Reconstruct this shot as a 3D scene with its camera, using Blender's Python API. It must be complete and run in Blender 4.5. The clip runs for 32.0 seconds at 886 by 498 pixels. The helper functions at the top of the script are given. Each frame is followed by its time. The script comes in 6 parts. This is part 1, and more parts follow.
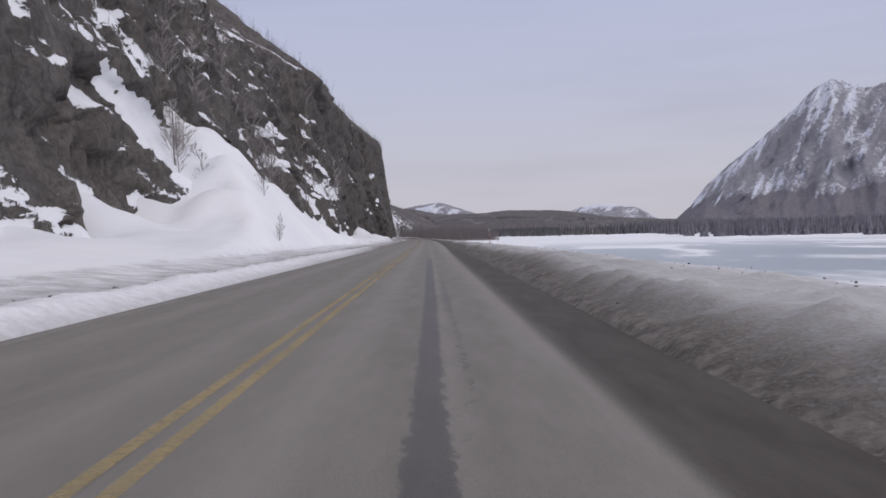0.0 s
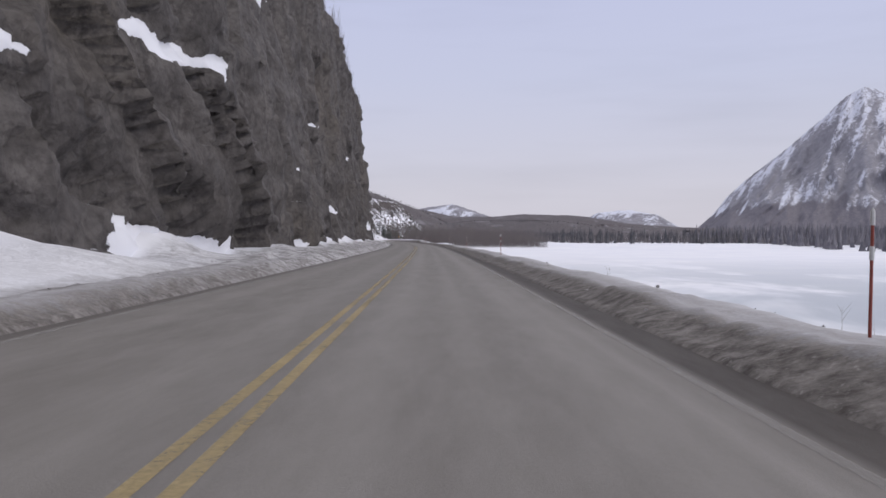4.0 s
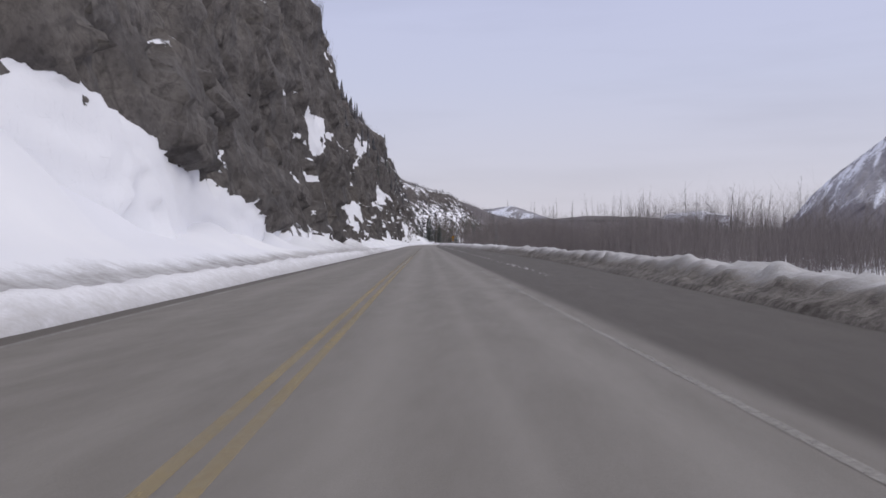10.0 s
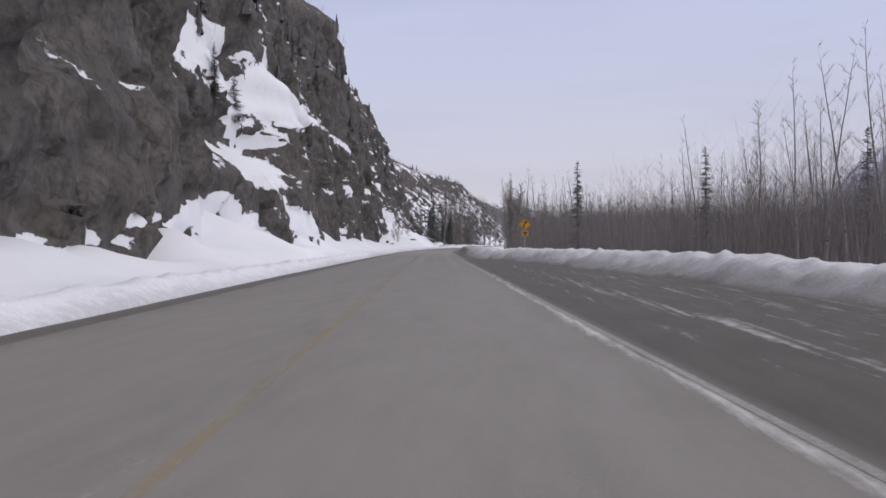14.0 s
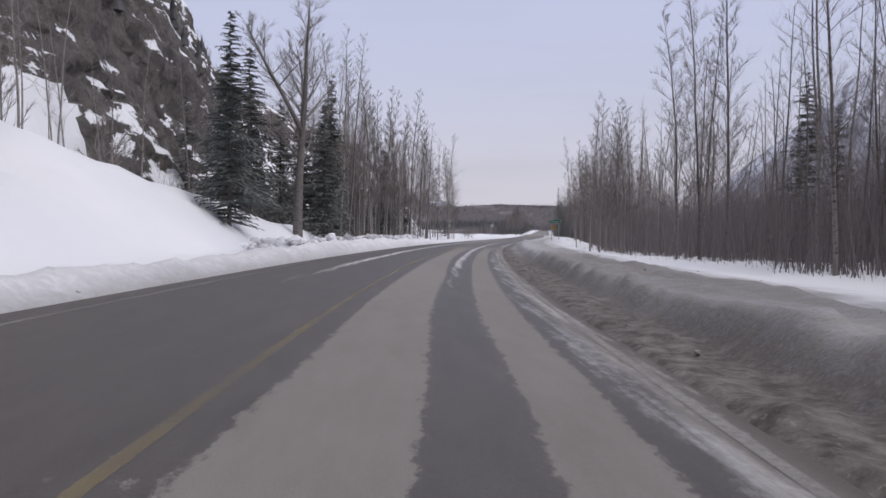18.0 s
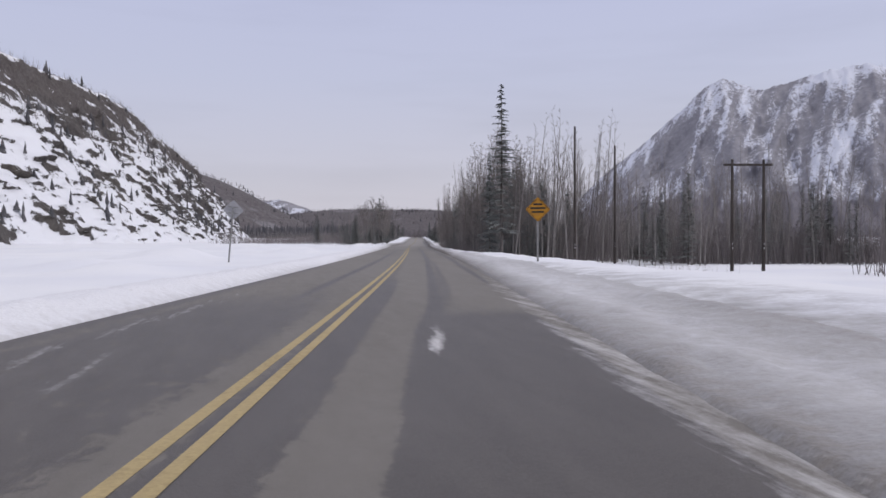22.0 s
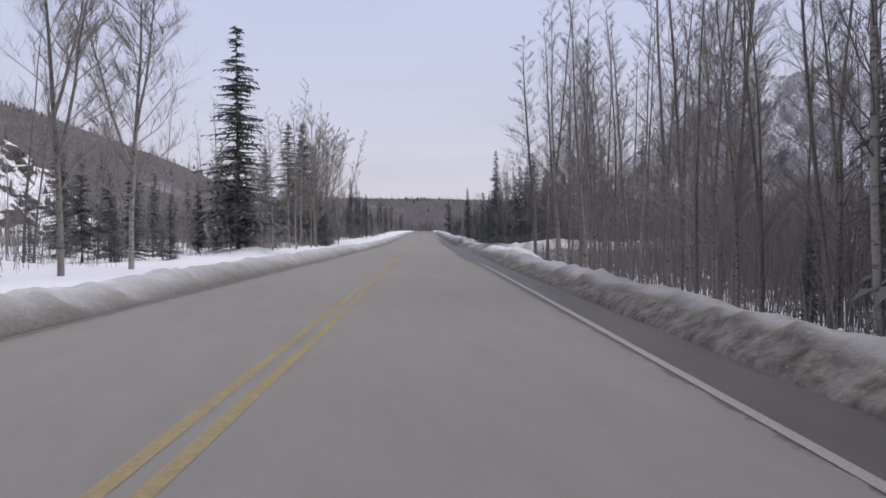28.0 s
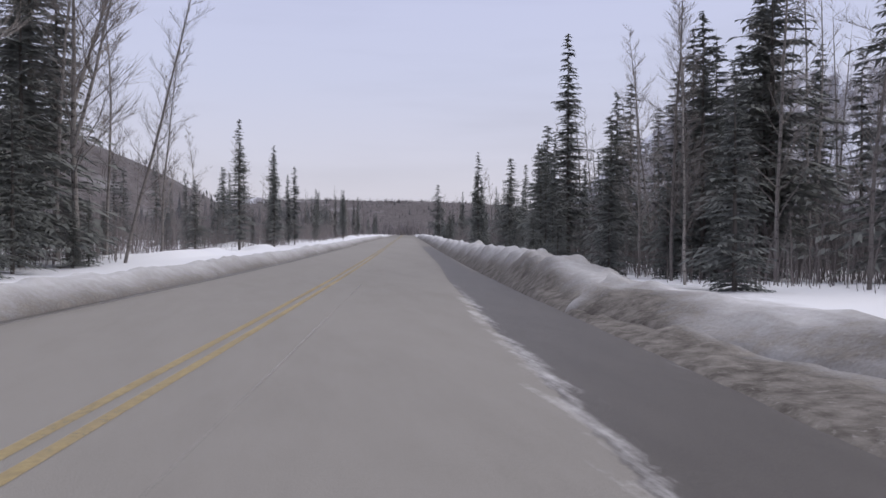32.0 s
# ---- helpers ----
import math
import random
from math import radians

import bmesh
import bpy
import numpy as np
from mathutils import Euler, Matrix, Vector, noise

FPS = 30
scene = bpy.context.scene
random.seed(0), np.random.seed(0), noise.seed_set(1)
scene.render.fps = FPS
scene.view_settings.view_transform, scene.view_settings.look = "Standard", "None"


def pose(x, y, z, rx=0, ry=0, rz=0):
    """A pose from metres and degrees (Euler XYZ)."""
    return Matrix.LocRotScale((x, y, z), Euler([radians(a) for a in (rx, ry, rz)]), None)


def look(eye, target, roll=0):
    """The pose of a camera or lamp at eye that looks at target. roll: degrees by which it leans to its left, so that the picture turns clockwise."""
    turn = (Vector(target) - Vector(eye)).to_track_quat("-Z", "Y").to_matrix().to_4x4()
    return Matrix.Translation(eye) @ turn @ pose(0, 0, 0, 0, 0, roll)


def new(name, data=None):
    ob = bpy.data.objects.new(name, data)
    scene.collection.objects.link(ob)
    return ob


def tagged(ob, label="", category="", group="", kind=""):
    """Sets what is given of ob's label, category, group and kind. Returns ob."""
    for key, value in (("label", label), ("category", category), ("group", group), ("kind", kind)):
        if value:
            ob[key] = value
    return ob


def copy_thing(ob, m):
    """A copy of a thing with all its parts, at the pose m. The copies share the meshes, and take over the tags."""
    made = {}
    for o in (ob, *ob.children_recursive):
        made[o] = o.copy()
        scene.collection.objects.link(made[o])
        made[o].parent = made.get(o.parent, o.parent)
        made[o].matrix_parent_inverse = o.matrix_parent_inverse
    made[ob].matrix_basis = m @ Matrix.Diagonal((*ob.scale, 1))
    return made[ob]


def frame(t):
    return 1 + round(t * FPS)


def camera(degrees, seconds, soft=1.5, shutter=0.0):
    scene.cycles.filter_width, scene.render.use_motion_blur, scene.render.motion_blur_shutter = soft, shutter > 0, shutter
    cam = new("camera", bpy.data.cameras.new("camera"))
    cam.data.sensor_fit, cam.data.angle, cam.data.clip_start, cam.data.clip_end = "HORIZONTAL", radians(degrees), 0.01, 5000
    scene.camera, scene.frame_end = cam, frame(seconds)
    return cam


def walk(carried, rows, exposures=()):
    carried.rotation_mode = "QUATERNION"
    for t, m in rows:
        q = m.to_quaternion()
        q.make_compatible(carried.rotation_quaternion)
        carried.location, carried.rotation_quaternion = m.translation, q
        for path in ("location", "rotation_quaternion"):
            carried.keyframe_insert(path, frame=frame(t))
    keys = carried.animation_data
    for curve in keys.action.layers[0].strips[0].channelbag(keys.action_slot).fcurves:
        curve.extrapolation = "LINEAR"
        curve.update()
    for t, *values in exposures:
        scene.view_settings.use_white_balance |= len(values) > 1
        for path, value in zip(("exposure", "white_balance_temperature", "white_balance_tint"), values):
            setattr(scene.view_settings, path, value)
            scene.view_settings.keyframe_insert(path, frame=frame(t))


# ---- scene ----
cam = camera(59.0, 32.0, soft=1.6)

# seconds, place, yaw to the left, pitch up, lean
PATH = [
    (0.0, 0.000, 0.000, 1.040, 0.000, -0.956, -1.489),
    (0.5, -0.299, 18.349, 1.040, -0.047, -0.884, -1.177),
    (1.0, -0.588, 36.762, 1.040, -0.071, -0.727, -0.836),
    (1.5, -0.904, 55.238, 1.040, 0.116, -0.651, -0.926),
    (2.0, -1.260, 73.760, 1.040, 0.174, -0.818, -0.900),
    (2.5, -1.653, 92.315, 1.040, 0.339, -0.881, -0.552),
    (3.0, -2.100, 110.911, 1.040, 0.500, -0.813, -0.254),
    (3.5, -2.601, 129.566, 1.040, 0.665, -0.768, -0.043),
    (4.0, -3.160, 148.284, 1.040, 0.844, -0.743, 0.154),
    (4.5, -3.784, 167.053, 1.040, 1.047, -0.740, 0.404),
    (5.0, -4.480, 185.854, 1.040, 1.282, -0.705, 1.038),
    (5.5, -5.248, 204.652, 1.040, 1.484, -0.537, 1.268),
    (6.0, -6.093, 223.402, 1.040, 1.763, -0.607, 1.686),
    (6.5, -7.072, 242.081, 1.040, 2.320, -0.565, 1.526),
    (7.0, -8.264, 260.725, 1.040, 3.081, -0.642, 1.331),
    (7.5, -9.675, 279.390, 1.040, 3.650, -0.674, 1.377),
    (8.0, -11.241, 298.098, 1.040, 4.008, -0.579, 1.543),
    (8.5, -12.927, 316.829, 1.040, 4.364, -0.447, 1.355),
    (9.0, -14.716, 335.547, 1.040, 4.640, -0.425, 0.943),
    (9.5, -16.581, 354.233, 1.040, 4.848, -0.410, 0.402),
    (10.0, -18.502, 372.902, 1.040, 4.989, -0.490, 0.034),
    (10.5, -20.457, 391.572, 1.040, 5.050, -0.621, -0.447),
    (11.0, -22.421, 410.249, 1.040, 5.041, -0.624, -0.488),
    (11.5, -24.397, 428.910, 1.040, 5.139, -0.550, -0.541),
    (12.0, -26.394, 447.525, 1.040, 5.194, -0.498, -0.578),
    (12.5, -28.410, 466.083, 1.040, 5.287, -0.387, -0.535),
    (13.0, -30.446, 484.608, 1.040, 5.345, -0.390, -0.212),
    (13.5, -32.481, 503.120, 1.040, 5.285, -0.300, -0.238),
    (14.0, -34.486, 521.628, 1.040, 5.167, -0.389, -0.472),
    (14.5, -36.433, 540.148, 1.040, 4.924, -0.222, -0.247),
    (15.0, -38.323, 558.700, 1.040, 4.796, -0.551, -0.248),
    (15.5, -40.163, 577.288, 1.040, 4.595, -0.894, -0.333),
    (16.0, -41.896, 595.889, 1.040, 4.136, -1.263, -0.532),
    (16.5, -43.403, 614.455, 1.040, 3.234, -1.667, -0.911),
    (17.0, -44.509, 632.916, 1.040, 1.703, -1.459, -0.980),
    (17.5, -45.091, 651.205, 1.040, 0.028, -1.342, 0.271),
    (18.0, -45.031, 669.300, 1.040, -2.328, -1.250, 0.658),
    (18.5, -44.224, 687.188, 1.040, -4.755, -0.990, 0.304),
    (19.0, -42.680, 704.843, 1.040, -7.159, -0.922, 0.004),
    (19.5, -40.480, 722.251, 1.040, -9.163, -0.678, -0.245),
    (20.0, -37.746, 739.423, 1.040, -10.846, -0.552, -0.693),
    (20.5, -34.622, 756.403, 1.040, -11.916, -0.483, -0.621),
    (21.0, -31.282, 773.265, 1.040, -12.405, -0.454, -0.455),
    (21.5, -27.896, 790.070, 1.040, -12.295, -0.571, -0.134),
    (22.0, -24.598, 806.820, 1.040, -11.896, -0.632, -0.116),
    (22.5, -21.462, 823.459, 1.040, -11.365, -0.566, 0.519),
    (23.0, -18.488, 839.913, 1.040, -11.038, -0.774, 0.445),
    (23.5, -15.636, 856.120, 1.040, -10.833, -0.714, 0.743),
    (24.0, -12.893, 872.020, 1.040, -10.662, -0.992, 0.702),
    (24.5, -10.256, 887.552, 1.040, -10.520, -1.141, 0.714),
    (25.0, -7.721, 902.640, 1.040, -10.470, -1.307, 0.503),
    (25.5, -5.276, 917.206, 1.040, -10.501, -1.228, 0.047),
    (26.0, -2.898, 931.201, 1.040, -10.702, -1.123, 0.039),
    (26.5, -0.564, 944.598, 1.040, -10.977, -1.050, 0.043),
    (27.0, 1.721, 957.363, 1.040, -11.240, -1.005, 0.063),
    (27.5, 3.931, 969.442, 1.040, -11.408, -0.989, 0.104),
    (28.0, 6.016, 980.748, 1.040, -11.404, -0.984, -0.384),
    (28.5, 7.943, 991.176, 1.040, -11.453, -0.972, -0.429),
    (29.0, 9.705, 1000.650, 1.040, -11.531, -0.991, -0.343),
    (29.5, 11.297, 1009.136, 1.040, -11.628, -1.003, -0.221),
    (30.0, 12.706, 1016.598, 1.040, -11.675, -1.011, -0.363),
    (30.5, 13.926, 1022.998, 1.040, -11.842, -0.930, -0.302),
    (31.0, 14.970, 1028.370, 1.040, -12.075, -0.916, -0.164),
    (31.5, 15.868, 1032.838, 1.040, -12.562, -0.740, 0.152),
    (32.0, 16.640, 1036.569, 1.040, -12.744, -0.597, 0.041),
]


def aimed(x, y, z, yaw, pitch, lean):
    a, p = radians(yaw), radians(pitch)
    ahead = Vector((-math.sin(a) * math.cos(p), math.cos(a) * math.cos(p), math.sin(p)))
    return look((x, y, z), Vector((x, y, z)) + ahead, lean)


walk(cam, [(t, aimed(*row)) for t, *row in PATH], exposures=((0, -.13), (2, -.05), (5, .08), (9, .04), (12, .07), (17, .05), (20, .03), (22, -.03), (25, .04), (28, .14), (32, .13)))

# ---- light: a bright, thinly overcast winter sky ----
SUN_ELEV, SUN_TURN = radians(38), radians(110)
world = bpy.data.worlds.new("winter_sky")
scene.world = world
world.use_nodes = True
wn, wl = world.node_tree.nodes, world.node_tree.links
wn.clear()
w_out = wn.new("ShaderNodeOutputWorld")
w_bg = wn.new("ShaderNodeBackground")
w_sky = wn.new("ShaderNodeTexSky")
w_sky.sky_type, w_sky.sun_disc = "NISHITA", False
w_sky.sun_elevation, w_sky.sun_rotation = SUN_ELEV, SUN_TURN
w_sky.air_density, w_sky.dust_density = 1.0, 3.0
w_scale = wn.new("ShaderNodeVectorMath")
w_scale.operation = "SCALE"
w_scale.inputs["Scale"].default_value = 0.10
wl.new(w_sky.outputs[0], w_scale.inputs[0])
# high veil of cloud, paler towards the horizon
w_co = wn.new("ShaderNodeTexCoord")
w_sep = wn.new("ShaderNodeSeparateXYZ")
wl.new(w_co.outputs["Generated"], w_sep.inputs[0])
w_ramp = wn.new("ShaderNodeValToRGB")
ramp = w_ramp.color_ramp
for pos in (0.06, 0.2, 0.38):
    ramp.elements.new(pos)
for e, col in zip(ramp.elements, [(0.665, 0.64, 0.715), (0.645, 0.63, 0.725), (0.585, 0.605, 0.775), (0.545, 0.575, 0.81), (1.16, 1.13, 1.16)]):
    e.color = (*col, 1)
wl.new(w_sep.outputs["Z"], w_ramp.inputs[0])
w_map = wn.new("ShaderNodeMapping")
w_map.inputs["Scale"].default_value = (1.2, 1.2, 9.0)
wl.new(w_co.outputs["Generated"], w_map.inputs[0])
w_noise = wn.new("ShaderNodeTexNoise")
w_noise.inputs["Scale"].default_value = 2.2
w_noise.inputs["Detail"].default_value = 5
wl.new(w_map.outputs[0], w_noise.inputs[0])
w_cl = wn.new("ShaderNodeMapRange")
w_cl.inputs[1].default_value, w_cl.inputs[2].default_value = 0.42, 0.7
w_cl.inputs[3].default_value, w_cl.inputs[4].default_value = 1.0, 0.92
wl.new(w_noise.outputs[0], w_cl.inputs[0])
w_dim = wn.new("ShaderNodeVectorMath")
w_dim.operation = "SCALE"
wl.new(w_ramp.outputs[0], w_dim.inputs[0])
wl.new(w_cl.outputs[0], w_dim.inputs["Scale"])
w_mix = wn.new("ShaderNodeMix")
w_mix.data_type = "RGBA"
w_mix.inputs[0].default_value = 0.88
wl.new(w_scale.outputs[0], w_mix.inputs[6])
wl.new(w_dim.outputs[0], w_mix.inputs[7])
wl.new(w_mix.outputs[2], w_bg.inputs[0])
w_bg.inputs[1].default_value = 1.0
wl.new(w_bg.outputs[0], w_out.inputs[0])

sun_data = bpy.data.lights.new("sun", "SUN")
sun_data.energy, sun_data.angle, sun_data.color = 1.0, radians(24), (1.0, 0.95, 0.88)
sun = new("sun", sun_data)
sun.matrix_world = look((0, 0, 80), (-math.sin(SUN_TURN) * math.cos(SUN_ELEV), -math.cos(SUN_TURN) * math.cos(SUN_ELEV), 80 - math.sin(SUN_ELEV)))
scene.view_settings.exposure = 0.0

# ---- materials ----


class Mat:
    """A node material with a Principled surface and short ways to make its nodes."""

    def __init__(self, name, rough=0.8, spec=0.3):
        self.m = bpy.data.materials.new(name)
        self.m.use_nodes = True
        self.n, self.l = self.m.node_tree.nodes, self.m.node_tree.links
        self.p = self.n["Principled BSDF"]
        self.p.inputs["Roughness"].default_value = rough
        self.p.inputs["Specular IOR Level"].default_value = spec
        self.geo = None

    def place(self):
        if not self.geo:
            self.geo = self.n.new("ShaderNodeNewGeometry")
        return self.geo.outputs["Position"]

    def local(self):
        return self.n.new("ShaderNodeTexCoord").outputs["Object"]

    def noise(self, scale, detail=4, rough=0.55, at=None, stretch=None, distort=0.0):
        v = at or self.place()
        if stretch:
            mp = self.n.new("ShaderNodeMapping")
            mp.inputs["Scale"].default_value = stretch
            self.l.new(v, mp.inputs[0])
            v = mp.outputs[0]
        t = self.n.new("ShaderNodeTexNoise")
        t.inputs["Scale"].default_value, t.inputs["Detail"].default_value, t.inputs["Roughness"].default_value = scale, detail, rough
        t.inputs["Distortion"].default_value = distort
        self.l.new(v, t.inputs["Vector"])
        return t.outputs["Fac"]

    def voronoi(self, scale, stretch=None, feature="F1", out="Distance"):
        v = self.place()
        if stretch:
            mp = self.n.new("ShaderNodeMapping")
            mp.inputs["Scale"].default_value = stretch
            self.l.new(v, mp.inputs[0])
            v = mp.outputs[0]
        t = self.n.new("ShaderNodeTexVoronoi")
        t.feature = feature
        t.inputs["Scale"].default_value = scale
        self.l.new(v, t.inputs["Vector"])
        return t.outputs[out]

    def facet(self, size, stretch):
        """Height of tilted planes, one to each scattered cell about size metres wide."""
        warp = self.n.new("ShaderNodeTexNoise")
        warp.inputs["Scale"].default_value, warp.inputs["Detail"].default_value = 0.8 / size, 3
        self.l.new(self.place(), warp.inputs["Vector"])
        add, mul = self.n.new("ShaderNodeVectorMath"), self.n.new("ShaderNodeVectorMath")
        add.operation, mul.operation = "MULTIPLY_ADD", "MULTIPLY"
        add.inputs[1].default_value = (size * 0.28,) * 3
        self.l.new(warp.outputs["Color"], add.inputs[0])
        self.l.new(self.place(), add.inputs[2])
        mul.inputs[1].default_value = tuple(k / size for k in stretch)
        self.l.new(add.outputs[0], mul.inputs[0])
        t = self.n.new("ShaderNodeTexVoronoi")
        t.inputs["Scale"].default_value = 1.0
        self.l.new(mul.outputs[0], t.inputs["Vector"])
        away, tilt, dot = (self.n.new("ShaderNodeVectorMath") for _ in range(3))
        away.operation, tilt.operation, dot.operation = "SUBTRACT", "SUBTRACT", "DOT_PRODUCT"
        self.l.new(mul.outputs[0], away.inputs[0])
        self.l.new(t.outputs["Position"], away.inputs[1])
        self.l.new(t.outputs["Color"], tilt.inputs[0])
        tilt.inputs[1].default_value = (0.5, 0.5, 0.5)
        self.l.new(away.outputs[0], dot.inputs[0])
        self.l.new(tilt.outputs[0], dot.inputs[1])
        return self.math("MULTIPLY", dot.outputs["Value"], size)

    def attr(self, name):
        a = self.n.new("ShaderNodeAttribute")
        a.attribute_name = name
        return a.outputs["Fac"]

    def span(self, v, a, b, c=0.0, d=1.0):
        r = self.n.new("ShaderNodeMapRange")
        for i, x in enumerate((a, b, c, d)):
            r.inputs[i + 1].default_value = x
        self.l.new(v, r.inputs[0])
        return r.outputs[0]

    def math(self, op, a, b=0.5):
        t = self.n.new("ShaderNodeMath")
        t.operation = op
        for i, x in enumerate((a, b)):
            if isinstance(x, (int, float)):
                t.inputs[i].default_value = x
            else:
                self.l.new(x, t.inputs[i])
        return t.outputs[0]

    def mix(self, f, a, b):
        t = self.n.new("ShaderNodeMix")
        t.data_type = "RGBA"
        if isinstance(f, (int, float)):
            t.inputs[0].default_value = f
        else:
            self.l.new(f, t.inputs[0])
        for i, x in ((6, a), (7, b)):
            if isinstance(x, tuple):
                t.inputs[i].default_value = (*x, 1)
            else:
                self.l.new(x, t.inputs[i])
        return t.outputs[2]

    def colour(self, c):
        if isinstance(c, tuple):
            self.p.inputs["Base Color"].default_value = (*c, 1)
        else:
            self.l.new(c, self.p.inputs["Base Color"])
        return self

    def rough(self, v):
        self.l.new(v, self.p.inputs["Roughness"])
        return self

    def bump(self, h, strength=0.5, depth=0.05):
        b = self.n.new("ShaderNodeBump")
        b.inputs["Strength"].default_value, b.inputs["Distance"].default_value = strength, depth
        self.l.new(h, b.inputs["Height"])
        self.l.new(b.outputs[0], self.p.inputs["Normal"])
        return self

    def normal_z(self):
        self.place()
        s = self.n.new("ShaderNodeSeparateXYZ")
        self.l.new(self.geo.outputs["Normal"], s.inputs[0])
        return s.outputs["Z"]


SNOW = (0.80, 0.81, 0.86)


def crusted(m):
    """Broken plates of old snow and ice, each of its own grey, with dirt between them: the colour, and the relief."""
    v = m.n.new("ShaderNodeVectorMath")
    v.operation = "ADD"
    warp = m.n.new("ShaderNodeTexNoise")
    warp.inputs["Scale"].default_value, warp.inputs["Detail"].default_value = 3.0, 4
    m.l.new(m.place(), warp.inputs["Vector"])
    m.l.new(m.place(), v.inputs[0])
    m.l.new(warp.outputs["Color"], v.inputs[1])
    mp = m.n.new("ShaderNodeMapping")
    mp.inputs["Scale"].default_value = (1.5, 0.8, 1.5)
    m.l.new(v.outputs[0], mp.inputs[0])
    tones = []
    for scale in (2.6, 8.0):
        t = m.n.new("ShaderNodeTexVoronoi")
        t.inputs["Scale"].default_value = scale
        m.l.new(mp.outputs[0], t.inputs["Vector"])
        sep = m.n.new("ShaderNodeSeparateColor")
        m.l.new(t.outputs["Color"], sep.inputs[0])
        tones.append((sep.outputs[0], t.outputs["Distance"]))
    both = m.math("ADD", m.math("MULTIPLY", tones[0][0], 0.45), m.math("MULTIPLY", tones[1][0], 0.55))
    both = m.math("ADD", both, m.math("MULTIPLY", m.math("SUBTRACT", m.noise(0.6, 4, 0.6), 0.5), 0.9))
    grit = m.noise(30, 4, 0.7)
    col = m.mix(m.span(both, 0.25, 0.85), (0.115, 0.104, 0.099), (0.60, 0.595, 0.61))
    return m.mix(m.span(grit, 0.55, 0.7, 0.0, 0.5), col, (0.16, 0.145, 0.138)), m.math("SUBTRACT", 1.0, m.math("ADD", tones[0][1], m.math("MULTIPLY", tones[1][1], 0.5)))


def make_ground():
    m = Mat("snow_ground", 0.75, 0.2)
    dirt = m.attr("dirt")
    ice = m.attr("ice")
    fine, mid, wide = m.noise(9, 6), m.noise(1.3, 5), m.noise(0.12, 4)
    cover = m.math("ADD", dirt, m.math("MULTIPLY", m.math("SUBTRACT", m.math("ADD", mid, m.math("MULTIPLY", fine, 0.6)), 0.8), m.span(dirt, 0.02, 0.3, 0.0, 0.9)))
    snow = m.mix(m.span(wide, 0.35, 0.65), (0.71, 0.72, 0.775), (0.77, 0.775, 0.81))
    grime = m.mix(m.span(fine, 0.3, 0.7), (0.085, 0.074, 0.067), (0.20, 0.182, 0.168))
    col = m.mix(m.span(cover, 0.15, 0.95), snow, grime)
    streak = m.noise(0.05, 5, 0.6, stretch=(1.0, 0.35, 1.0), distort=0.6)
    icef = m.math("MULTIPLY", ice, m.span(streak, 0.41, 0.50))
    col = m.mix(icef, col, (0.33, 0.37, 0.415))
    crust = m.attr("crust")
    plates, gaps = crusted(m)
    m.colour(m.mix(m.math("MULTIPLY", crust, 0.85), col, plates))
    m.rough(m.span(icef, 0, 1, 0.8, 0.35))
    m.bump(m.math("ADD", m.math("MULTIPLY", gaps, m.math("MULTIPLY", crust, 0.9)), m.math("ADD", m.math("MULTIPLY", mid, 0.7), m.math("MULTIPLY", fine, 0.35))), 0.55, 0.05)
    return m.m


def make_berm():
    m = Mat("ploughed_snow", 0.8, 0.2)
    dirt = m.attr("dirt")
    fine, mid, grit = m.noise(26, 4, 0.65), m.noise(4.5, 5, 0.65), m.voronoi(17)
    crust = m.attr("crust")
    cover = m.math("ADD", dirt, m.math("MULTIPLY", m.math("SUBTRACT", m.math("ADD", mid, m.math("MULTIPLY", fine, 0.5)), 0.75), 0.6))
    snow = m.mix(m.span(fine, 0.3, 0.7), (0.64, 0.64, 0.68), (0.77, 0.775, 0.815))
    grime = m.mix(m.span(mid, 0.35, 0.68), (0.070, 0.061, 0.055), (0.22, 0.203, 0.19))
    flecks = m.span(m.noise(15, 4, 0.65), 0.60, 0.68, 0.0, 0.34)
    col = m.mix(flecks, m.mix(m.span(cover, 0.15, 0.85), snow, grime), (0.40, 0.385, 0.375))
    plates, gaps = crusted(m)
    m.colour(m.mix(m.math("MULTIPLY", crust, 0.85), col, plates))
    m.bump(m.math("ADD", m.math("ADD", mid, m.math("MULTIPLY", fine, 0.25)), m.math("ADD", m.math("MULTIPLY", grit, 0.4), m.math("MULTIPLY", gaps, m.math("MULTIPLY", crust, 0.8)))), 0.6, 0.024)
    return m.m


